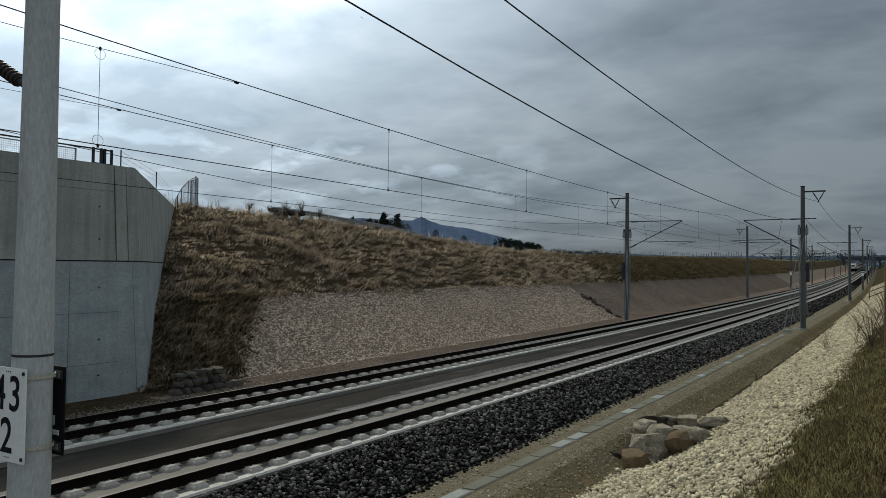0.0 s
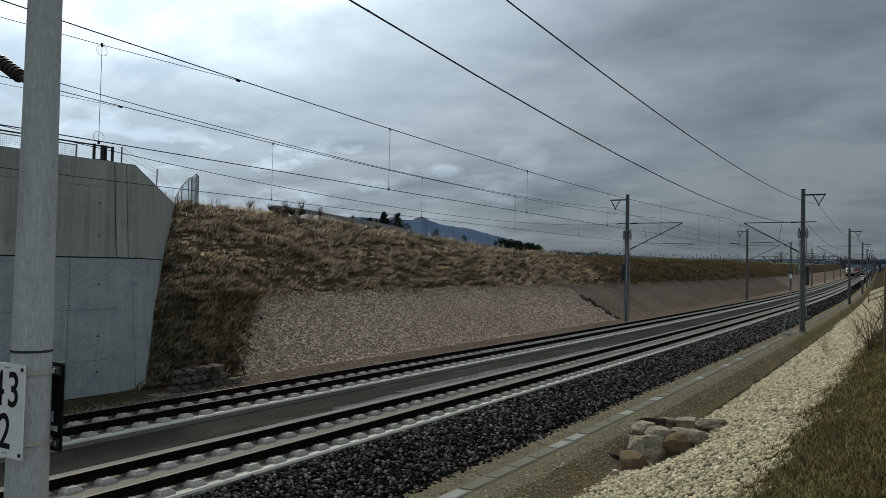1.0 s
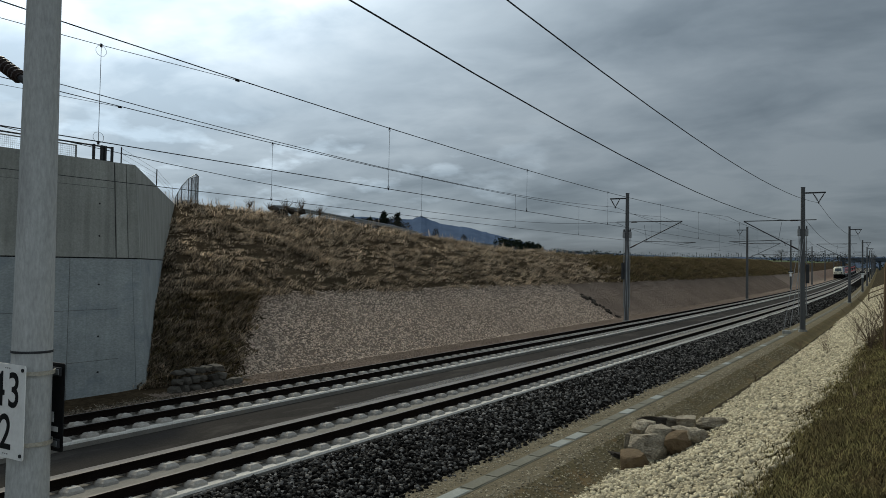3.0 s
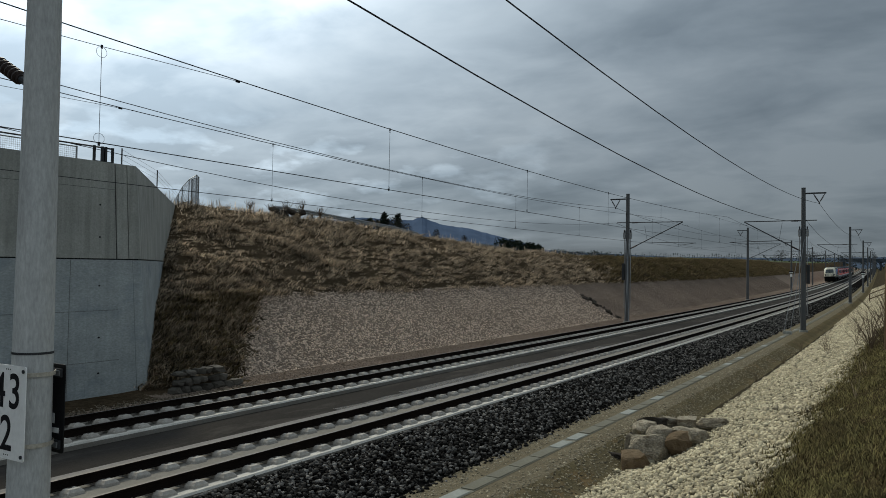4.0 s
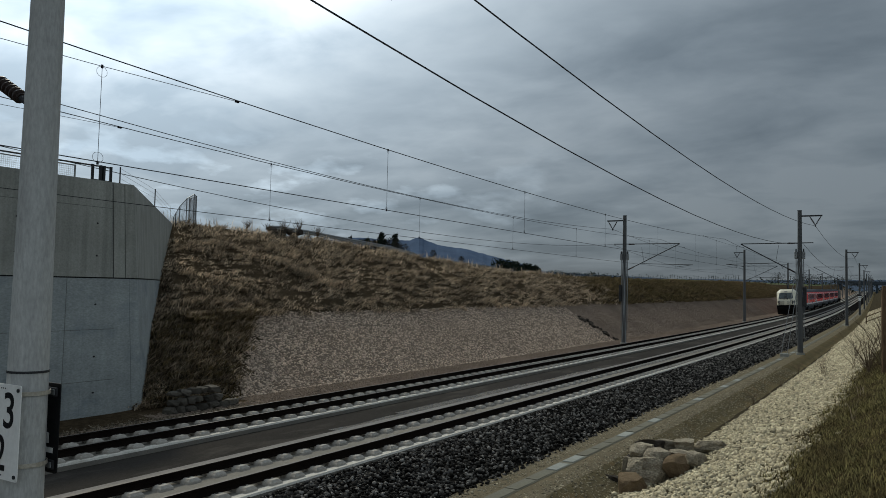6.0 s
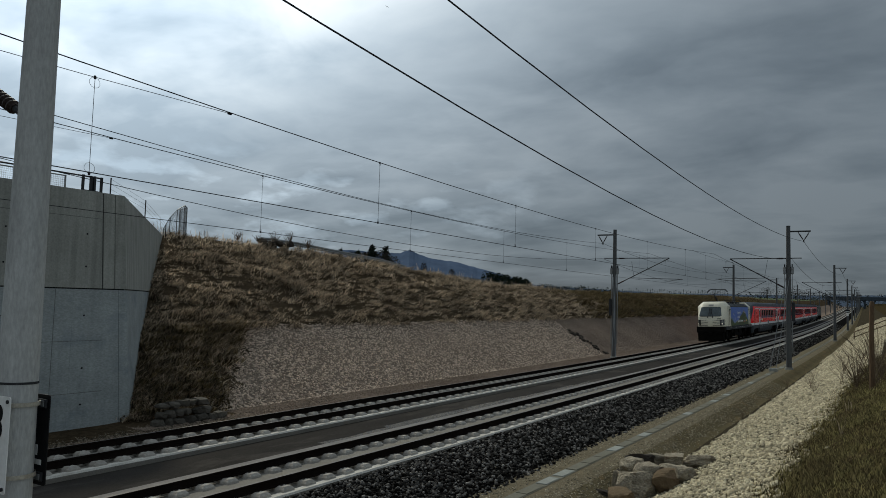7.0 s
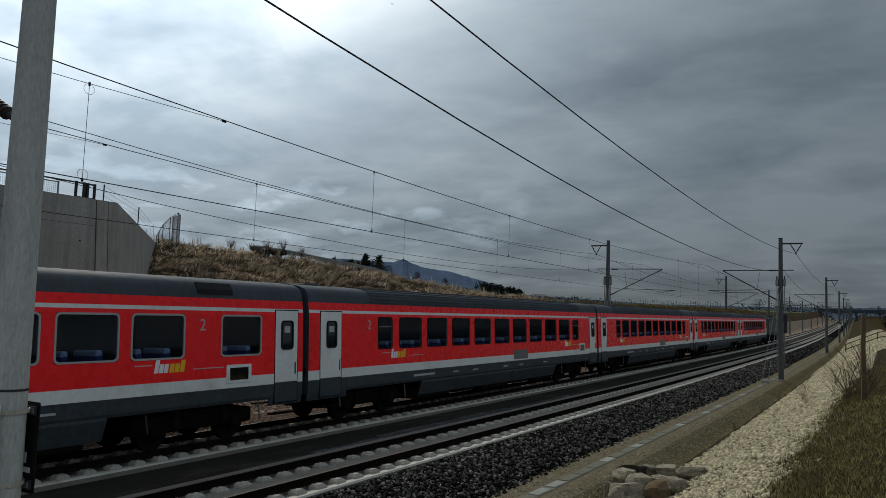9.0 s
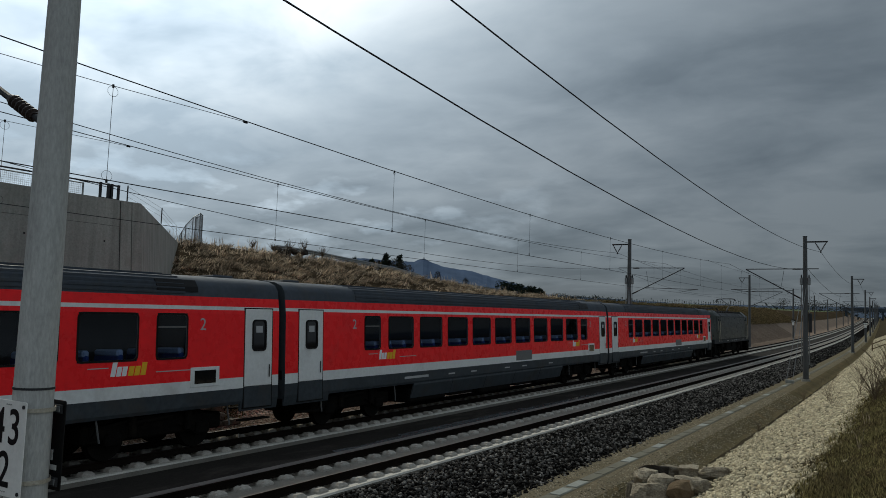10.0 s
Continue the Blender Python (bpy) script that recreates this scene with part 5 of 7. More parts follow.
# ---- the train ----
RED = material("red_lacquer", (0.86, 0.020, 0.024), 0.30, spec=0.14, vary=0.06, scale=0.6, fine=6, bump=0.02, bump_scale=2, stain=((0.58, 0.03, 0.03), 0.7, 0.5))
BAND = material("pale_grey_lacquer", (0.66, 0.68, 0.68), 0.4, spec=0.4, vary=0.06, scale=1, fine=10, bump=0.02, stain=((0.38, 0.37, 0.35), 0.9, 0.5))
# skirt and roof greys are tinted blue for the sky they reflect
SKIRT = material("slate_lacquer", (0.046, 0.056, 0.065), 0.5, vary=0.18, scale=0.8, fine=8, bump=0.05, stain=((0.05, 0.045, 0.04), 1.0, 0.7))
ROOF = material("roof_grey", (0.056, 0.067, 0.083), 0.6, spec=0.1, vary=0.15, scale=0.5, fine=6, bump=0.05, stain=((0.07, 0.066, 0.06), 0.8, 0.7))
UNDER = material("underframe", (0.008, 0.0075, 0.007), 0.9, spec=0.03, vary=0.3, scale=3, fine=20, bump=0.3, stain=((0.022, 0.017, 0.012), 2.0, 0.5))
WHEEL = material("wheel_steel", (0.009, 0.008, 0.007), 0.8, spec=0.03, metal=0.0, vary=0.2, bump=0.1)
PANE = material("tinted_pane", (0.006, 0.007, 0.009), 0.04, vary=0.1, bump=0, spec=0.35)
TRIM = material("window_trim", (0.17, 0.175, 0.18), 0.45, metal=0.4, vary=0.1, bump=0)
PALE_TRIM = material("pale_window_trim", (0.36, 0.37, 0.37), 0.45, metal=0.2, vary=0.1, bump=0)
RUBBER = material("rubber", (0.012, 0.012, 0.012), 0.85, vary=0.2, bump=0.2, bump_scale=20)
WHITE_PRINT = material("white_print", (0.72, 0.73, 0.74), 0.45, vary=0.03, bump=0)
PALE_PRINT = material("pale_print", (0.38, 0.39, 0.40), 0.5, vary=0.05, bump=0)
YELLOW_PRINT = material("yellow_print", (0.75, 0.42, 0.03), 0.45, vary=0.05, bump=0)
CREAM = material("cream_lacquer", (0.66, 0.63, 0.50), 0.35, spec=0.4, vary=0.05, scale=0.8, fine=8, bump=0.02, stain=((0.45, 0.41, 0.33), 0.9, 0.5))
BLUE = material("blue_film", (0.030, 0.11, 0.46), 0.3, spec=0.4, vary=0.12, scale=0.35, fine=2, bump=0, tint=(0.05, 0.15, 0.52))
GREEN = material("wooded_print", (0.07, 0.105, 0.03), 0.35, vary=0.5, scale=4.5, fine=11, bump=0, tint=(0.010, 0.020, 0.008))
LEAF_PRINT = material("leaf_print", (0.055, 0.095, 0.032), 0.35, vary=0.3, scale=3, fine=14, bump=0, island=0.85, uneven=1.8)
CLOUD = material("cloud_print", (0.20, 0.29, 0.48), 0.35, vary=0.2, scale=2, fine=6, bump=0)
STONE_PRINT = material("stone_print", (0.50, 0.45, 0.36), 0.4, vary=0.15, bump=0)
TILE_PRINT = material("tile_print", (0.32, 0.08, 0.04), 0.4, vary=0.15, bump=0)
LOCO_DARK = material("dark_olive_lacquer", (0.030, 0.036, 0.032), 0.35, vary=0.12, scale=0.6, fine=5, bump=0.02)
LOCO_DARK_SIDE = material("dark_grey_film", (0.05, 0.056, 0.058), 0.35, vary=0.12, scale=0.6, fine=5, bump=0.02)
LAMP = glow("headlamp", (1.0, 0.93, 0.78), 0.35)
LOCO_ROOF = material("loco_roof", (0.032, 0.035, 0.038), 0.6, vary=0.2, scale=0.6, fine=6, bump=0.05)
# both windscreens: the sky's reflection is partly painted as a paler base
SCREEN = material("windscreen_glass", (0.085, 0.105, 0.11), 0.10, vary=0.3, scale=1.2, bump=0, spec=0.5)
NOSE_SCREEN = material("raked_windscreen_glass", (0.06, 0.066, 0.075), 0.36, vary=0.2, scale=1.2, bump=0, spec=0.25)
LAMP_GLASS = material("lamp_glass", (0.07, 0.068, 0.06), 0.12, vary=0.3, scale=6, bump=0, spec=0.5)
LENS = material("lamp_lens", (0.30, 0.30, 0.28), 0.15, vary=0.1, bump=0)

SEAT_BLUE = material("seat_cloth", (0.07, 0.12, 0.32), 0.9, vary=0.2, bump=0)
SEAT_PALE = material("headrest_cloth", (0.70, 0.76, 0.85), 0.9, vary=0.1, bump=0)
# lining darkened, the dimness of the saloon is in its colour
INSIDE = material("dimmed_coach_lining", (0.06, 0.06, 0.06), 0.9, vary=0.1, bump=0)


def tinted_glass(name, rgb):
    mt = bpy.data.materials.new(name)
    mt.use_nodes = True
    nt = mt.node_tree
    nt.nodes.clear()
    n, l = nt.nodes.new, nt.links.new
    out, mx, tr, gl, fr = n("ShaderNodeOutputMaterial"), n("ShaderNodeMixShader"), n("ShaderNodeBsdfTransparent"), n("ShaderNodeBsdfGlossy"), n("ShaderNodeLayerWeight")
    tr.inputs[0].default_value, gl.inputs[0].default_value = (*rgb, 1), (1, 1, 1, 1)
    gl.inputs["Roughness"].default_value, fr.inputs[0].default_value = 0.03, 0.5
    k = n("ShaderNodeMath")
    k.operation = "POWER"
    k.inputs[1].default_value = 5.0
    d = n("ShaderNodeMath")
    d.operation = "MULTIPLY_ADD"
    d.inputs[1].default_value, d.inputs[2].default_value = 0.12, 0.02
    l(fr.outputs["Facing"], k.inputs[0]), l(k.outputs[0], d.inputs[0]), l(d.outputs[0], mx.inputs[0]), l(tr.outputs[0], mx.inputs[1]), l(gl.outputs[0], mx.inputs[2]), l(mx.outputs[0], out.inputs[0])
    return mt


COACH_PANE = tinted_glass("coach_glass", (0.38, 0.45, 0.56))
SIDE_X = 1.41
COACH = 26.4
LOCO = 18.98


def coach_profile():
    """Half section from the skirt up to the roof's ridge."""
    return [(1.36, 0.97), (1.40, 1.05), (SIDE_X, 1.38), (SIDE_X, 1.66), (SIDE_X, 2.20), (SIDE_X, 3.28), (1.40, 3.38), (1.394, 3.47), (1.37, 3.70), (1.34, 3.92), (1.23, 4.09), (0.98, 4.20), (0.5, 4.27), (0.0, 4.29)]


def bands(shape, y0, y1, i0, i1, mat=0):
    """The strips of the section between points i0 and i1, on both sides."""
    p = coach_profile()[i0:i1 + 1]
    for s in (1, -1):
        v = [(s * x, y, z) for y in (y0, y1) for x, z in p]
        n = len(p)
        shape.add(v, [(i, i + 1, n + i + 1, n + i) for i in range(n - 1)], mat)


def window_part(parent, y0, y1, z0, z1, side, x=SIDE_X, split=False, r=0.09, trim=TRIM, glass=None):
    """A rounded window: trim ring with a pane set into it."""
    s = Shape()
    outer, inner = rounded(y0 - 0.045, y1 + 0.045, z0 - 0.045, z1 + 0.045, r + 0.03), rounded(y0, y1, z0, z1, r)
    xo, xi = side * (x + 0.012), side * (x - 0.035)
    s.loft([[(side * (x - 0.04), a, b) for a, b in outer], [(xo, a, b) for a, b in outer], [(xo, a, b) for a, b in inner], [(xi, a, b) for a, b in inner]], caps=False)
    if trim is TRIM:
        n = len(outer)
        s.m = [1] * (2 * n) + [0] * (len(s.f) - 2 * n)
    w = part("window", s, [trim, RUBBER], parent)
    part("pane", Shape().add([(side * (x - 0.012), a, b) for a, b in inner], [tuple(range(len(inner)))]), glass or COACH_PANE, w)
    if split:
        part("transom", Shape().box(*sorted((side * (x - 0.012), side * (x + 0.008))), y0, y1, z1 - 0.30, z1 - 0.265), trim, w)
    return w


def door_part(parent, y0, y1, side, z0=0.86, z1=3.42, x=SIDE_X):
    g = Shape().box(*sorted((side * (x - 0.05), side * (x + 0.005))), y0 - 0.03, y1 + 0.03, z0 - 0.02, z1 + 0.03)
    d = part("door", Shape().box(*sorted((side * (x - 0.04), side * (x + 0.018))), y0, y1, z0 + 0.55, z1, 0.012), BAND, parent, "pale grey entrance door")
    part("door_seam", g, RUBBER, d)
    part("door_foot", Shape().box(*sorted((side * (x - 0.04), side * (x + 0.018))), y0, y1, z0, z0 + 0.545, 0.012), SKIRT, d)
    c = (y0 + y1) / 2
    window_part(d, c - 0.21, c + 0.21, 2.36, 3.10, side, x + 0.034, r=0.08, trim=RUBBER, glass=PANE)
    part("notice", Shape().box(*sorted((side * (x + 0.02), side * (x + 0.027))), c - 0.12, c + 0.12, 2.80, 2.98), PALE_PRINT, d, "pale notice behind the pane")
    part("handle", Shape().tube((side * (x + 0.045), y1 - 0.12, 1.62), (side * (x + 0.045), y1 - 0.12, 1.95), 0.014, n=6), BLACK, d)
    return d


def wall_with_windows(shape, y0, y1, holes, side, z0, z1, x=SIDE_X, mat=0):
    """A wall strip between two heights, pierced by the windows."""
    edges = [y0] + [e for a, b in holes for e in (a - 0.02, b + 0.02)] + [y1]
    for a, b in zip(edges[::2], edges[1::2]):
        shape.add([(side * x, a, z0), (side * x, b, z0), (side * x, b, z1), (side * x, a, z1)], [(0, 1, 2, 3)], mat)


def make_bogie(parent, yc):
    b = Shape()
    for s in (1, -1):
        b.prism([(yc - 1.75, 0.55), (yc - 1.0, 0.42), (yc - 0.55, 0.62), (yc + 0.55, 0.62), (yc + 1.0, 0.42), (yc + 1.75, 0.55), (yc + 1.6, 0.78), (yc + 0.6, 0.9), (yc - 0.6, 0.9), (yc - 1.6, 0.78)], "x", s * 0.92, s * 1.06)
        for dy in (-1.25, 1.25):
            b.box(*sorted((s * 0.95, s * 1.16)), yc + dy - 0.2, yc + dy + 0.2, 0.32, 0.62, 0.05)
            b.tube((s * 1.12, yc + dy * 0.62, 0.5), (s * 1.12, yc + dy * 0.62, 0.95), 0.09, n=8)
    b.box(-0.9, 0.9, yc - 0.3, yc + 0.3, 0.55, 0.95, 0.05)
    b.box(-1.0, 1.0, yc - 1.95, yc + 1.95, 0.40, 0.80, 0.05)
    g = part("bogie", b, UNDER, parent)
    for dy in (-1.25, 1.25):
        w = Shape()
        for s in (1, -1):
            w.tube((s * 0.69, yc + dy, 0.46), (s * 0.82, yc + dy, 0.46), 0.46, n=28)
            w.tube((s * 0.66, yc + dy, 0.46), (s * 0.69, yc + dy, 0.46), 0.485, n=28)
        w.tube((-0.8, yc + dy, 0.46), (0.8, yc + dy, 0.46), 0.09, n=10)
        part("wheelset", w, WHEEL, g)
    for s in (1, -1):
        part("damper", Shape().tube((s * 1.14, yc - 0.9, 0.78), (s * 1.16, yc + 0.3, 0.86), 0.045, n=8), WHEEL, g)
    return g


def make_coach(name, label, windows, doors, cab=False):
    """A passenger coach, its middle at the origin; its leading end points to -y."""
    c = thing(name, label, "railway coach", "coaches of the train")
    L0, L1 = -COACH / 2 + (4.3 if cab else 0.13), COACH / 2 - 0.13
    wins = [(a - COACH / 2, b - COACH / 2, sp) for a, b, sp in windows]
    shell = Shape()
    bands(shell, L0, L1, 3, 4), bands(shell, L0, L1, 5, 6)
    bands(shell, L0, L1, 7, 8)
    for s in (1, -1):
        wall_with_windows(shell, L0, L1, [(a, b) for a, b, _ in wins], s, 2.20, 3.28)
    for y in (L1,) if cab else (L0, L1):
        p = coach_profile()
        ring = [(x, y, z) for x, z in p] + [(-x, y, z) for x, z in p[-2::-1]]
        part("end_wall", Shape().add(ring, [tuple(range(len(ring)))]), SKIRT, c, "dark grey end wall")
    body = part("body", shell, RED, c)
    s = Shape()
    bands(s, L0, L1, 6, 7)
    part("stripe", s, BAND, body, "pale grey line above the windows")
    s = Shape()
    bands(s, L0, L1, 2, 3)
    part("lower_band", s, BAND, body, "pale grey band below the red")
    s = Shape()
    bands(s, L0, L1, 0, 2)
    s.add([(-1.36, L0, 0.97), (1.36, L0, 0.97), (1.36, L1, 0.97), (-1.36, L1, 0.97)], [(0, 1, 2, 3)])
    part("skirt", s, SKIRT, body, "slate grey skirt with dirt")
    s = Shape()
    bands(s, L0, L1, 8, 13)
    roof = part("roof", s, ROOF, c, "dark grey weathered roof", smooth=True)
    if not cab:
        for x, z in ((1.365, 3.79), (1.345, 3.89), (1.295, 3.99), (1.23, 4.085), (1.06, 4.165), (0.85, 4.22), (0.5, 4.27)):
            for sd in (1, -1):
                part("roof_rib", Shape().box(*sorted((sd * (x - 0.025), sd * (x + 0.025))), L0 + 3.2, L1 - 3.2, z - 0.03, z + 0.022), ROOF, roof)
        for y in (L0 + 1.2, L1 - 1.2):
            part("roof_vent", Shape().box(-0.5, 0.5, y - 0.35, y + 0.35, 4.2, 4.34, 0.03), ROOF, roof)
    part("roof_hatch", Shape().prism([(1.385, 3.80), (1.36, 3.93), (1.25, 4.10), (1.15, 3.95)], "y", L1 - 4.0, L1 - 2.8), BLACK, roof)
    for s in (1, -1):
        for a, b, sp in wins:
            window_part(body, a, b, 2.24, 3.24, s, split=sp, trim=PALE_TRIM if cab else TRIM)
        for a, b in doors:
            door_part(c, a - COACH / 2, b - COACH / 2, s)
        # step plates and small fittings
        for a, b in doors:
            part("step", Shape().box(*sorted((s * 1.15, s * 1.38)), a - COACH / 2, b - COACH / 2, 0.52, 0.56), UNDER, c)
        yb = L1 - 2.55
        part("destination_panel", Shape().box(*sorted((s * SIDE_X, s * (SIDE_X + 0.015))), yb - 0.45, yb + 0.45, 1.50, 1.98, 0.01), BAND, c, "framed display panel")
        part("display_glass", Shape().box(*sorted((s * SIDE_X, s * (SIDE_X + 0.022))), yb - 0.33, yb + 0.33, 1.58, 1.90), PANE, c)
        part("locker_panel", Shape().box(*sorted((s * SIDE_X, s * (SIDE_X + 0.012))), 1.4, 3.0, 1.44, 1.86, 0.01), TRIM, c, "grey service panel")
        # class figure, operator's mark as plain shapes, small writing as bars
        for y, sgn in ((wins[0][0] - 0.65 if not cab else wins[0][1] + 0.1, 1), (wins[-1][1] + 0.40 if not cab else wins[-2][1] + 0.5, 1)):
            rz = 90 if s > 0 else -90
            writing("2", 0.42, pose(s * (SIDE_X + 0.003), y if s > 0 else y + 0.25, 2.88, 90, 0, rz), PALE_PRINT, body, "class_figure", "pale class figure", 0.002)
        for y0 in (wins[0][1] - 0.05 if not cab else wins[1][0] - 0.25, wins[-1][0] - (2.12 if cab else 1.2)):
            for a, b, mt in ((0.0, 0.42, WHITE_PRINT), (0.44, 0.92, YELLOW_PRINT)):
                mark = Shape()
                w = (b - a) / 3
                for k in range(3):
                    h = (0.31, 0.21, 0.21, 0.21, 0.21, 0.29)[k + (3 if a > 0 else 0)]
                    mark.prism([(y0 + a + w * k, 1.88), (y0 + a + w * k + w * 0.84, 1.88), (y0 + a + w * k + w * 0.84 + h * 0.18, 1.88 + h), (y0 + a + w * k + h * 0.18, 1.88 + h)], "x", s * SIDE_X, s * (SIDE_X + 0.004))
                part("operator_mark", mark, mt, body)
            for a, b, z in ((-0.55, -0.05, 2.06), (1.18, 2.2, 1.92)):
                part("small_print", Shape().box(*sorted((s * SIDE_X, s * (SIDE_X + 0.004))), y0 + a, y0 + b, z, z + 0.022), PALE_PRINT, body)
        for k in range(6):
            y = -7.2 + k * 2.3 + (0.6 if k % 2 else 0)
            part("small_print", Shape().box(*sorted((s * 1.40, s * 1.414)), y, y + (1.5 if k == 0 else 0.45), 1.16, 1.21 if k else 1.24), PALE_PRINT, body)
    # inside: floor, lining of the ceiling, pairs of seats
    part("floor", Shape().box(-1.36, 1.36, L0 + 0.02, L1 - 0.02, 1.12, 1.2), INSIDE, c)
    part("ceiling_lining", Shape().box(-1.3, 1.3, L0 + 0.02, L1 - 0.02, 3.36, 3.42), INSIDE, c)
    # added partition along the middle, stops light passing from window to window
    part("light_block", Shape().box(-0.02, 0.02, L0 + 0.02, L1 - 0.02, 1.2, 3.36), INSIDE, c)
    for a, b, _ in wins:
        for dy in (-0.42, 0.42):
            for s in (1, -1):
                st = part("seat", Shape().box(*sorted((s * 0.35, s * 1.30)), (a + b) / 2 + dy - 0.07, (a + b) / 2 + dy + 0.07, 1.2, 2.36, 0.05), SEAT_BLUE, c, "blue cloth seat back")
                part("headrest", Shape().box(*sorted((s * 0.40, s * 1.26)), (a + b) / 2 + dy - 0.085, (a + b) / 2 + dy + 0.085, 2.30, 2.46, 0.04), SEAT_PALE, st, "pale headrest cover")
    # underframe, hidden between the bogies behind hinged slate panels
    for s in (1, -1):
        for k in range(5):
            y = -6.6 + 2.64 * k
            part("skirt_panel", Shape().prism([(s * 1.38, 0.985), (s * 1.34, 0.985), (s * 1.20, 0.48), (s * 1.23, 0.46), (s * 1.39, 0.92)], "y", y + 0.015, y + 2.625), SKIRT, c, "slate grey panel below the floor")
    for s in (1, -1):
        for a, b in ((L1 - 1.35, L1),) if cab else ((L0, L0 + 1.9), (L1 - 1.35, L1)):
            part("end_skirt", Shape().prism([(s * 1.40, 1.04), (s * 1.34, 1.04), (s * 1.31, 0.80), (s * 1.35, 0.78)], "y", a, b), SKIRT, c, "slate grey skirt below the door")
        for y in (-11.4 if not cab else -7.0, -7.6 if not cab else 7.7, 7.7, 11.4):
            part("damper", Shape().tube((s * 1.26, y, 0.95), (s * 1.22, y + 0.12, 0.46), 0.022, n=6), TRIM, c, "grey vertical damper")
    for a, b, lo in ((-6.6, -4.2, 0.30), (-3.8, -2.1, 0.34), (-1.5, 1.2, 0.26), (1.7, 3.3, 0.34), (3.9, 6.2, 0.30)):
        part("equipment_box", Shape().box(-1.22, 1.22, a, b, lo, 0.82, 0.06), UNDER, c)
    for y in ((-9.5 if not cab else -8.9), 9.5):
        make_bogie(c, y)
    for sgn in ((1,) if cab else (1, -1)):
        y = sgn * (COACH / 2 - 0.13)
        part("gangway", Shape().box(-0.95, 0.95, *sorted((y, sgn * (COACH / 2 + 0.0))), 0.95, 3.95, 0.03), RUBBER, c, "black rubber gangway")
        for s in (1, -1):
            part("buffer", Shape().tube((s * 0.875, y - sgn * 0.2, 1.06), (s * 0.875, sgn * (COACH / 2 - 0.02), 1.06), 0.11, n=12).tube((s * 0.875, sgn * (COACH / 2 - 0.07), 1.06), (s * 0.875, sgn * (COACH / 2 - 0.02), 1.06), 0.24, n=16), UNDER, c)
            part("end_lamp", Shape().box(*sorted((s * 1.18, s * 1.3)), *sorted((y, y + sgn * 0.03)), 1.5, 1.75), BLACK, c)
    if cab:
        make_nose(c)
    return c


NOSE_Z = [0.45, 0.90, 1.30, 1.90, 2.15, 2.30, 3.00, 3.50, 3.70, 3.95, 4.10, 4.20, 4.27, 4.289]
NOSE_F = [0.80, 0.40, 0.14, 0.07, 0.14, 0.30, 0.95, 1.48, 1.78, 2.35, 2.85, 3.30, 3.80, 4.10]


def nose_levels():
    """Heights at which the colours change are levels of the mesh."""
    keys = [0.45, 0.97, 1.38, 1.66, 1.80, 2.04, 2.14, 2.46, 3.62, 3.72, 3.95, 4.12, 4.22, 4.275, 4.289]
    out = []
    for p, q in zip(keys, keys[1:]):
        n = max(1, int(round((q - p) / 0.05)))
        out += [p + (q - p) * i / n for i in range(n)]
    return out + [keys[-1]]


def nose_outline(z, front=24, side=10):
    """Half plan of the driving end at one height, from the middle of the front to the coach; s counts from the tip."""
    f = float(np.interp(z, NOSE_Z, NOSE_F))
    prof = coach_profile()
    w = float(np.interp(z, [p[1] for p in prof], [p[0] for p in prof])) if z > 0.97 else 1.36 - 0.25 * (0.97 - z)
    end = 4.3 if z >= 0.96 else 1.9 + (z - 0.45) * 0.8
    d, e = min(1.0, end - f - 0.02), 2.5
    edge = min(max(0.42 + (z - 2.0) * 1.08, f + 0.30), f + d * 0.92)
    pts = []
    for i in range(front + side + 1):
        s = f + (edge - f) * (i / front) ** e if i <= front else edge + (end - edge) * (i - front) / side
        t = min((s - f) / d, 1.0)
        x = w * (1 - (1 - t) ** e) ** (1 / e)
        pts.append((x * (1 - 0.04 * max(0.0, (4.3 - s) / 4.3) ** 2), s))
    return pts


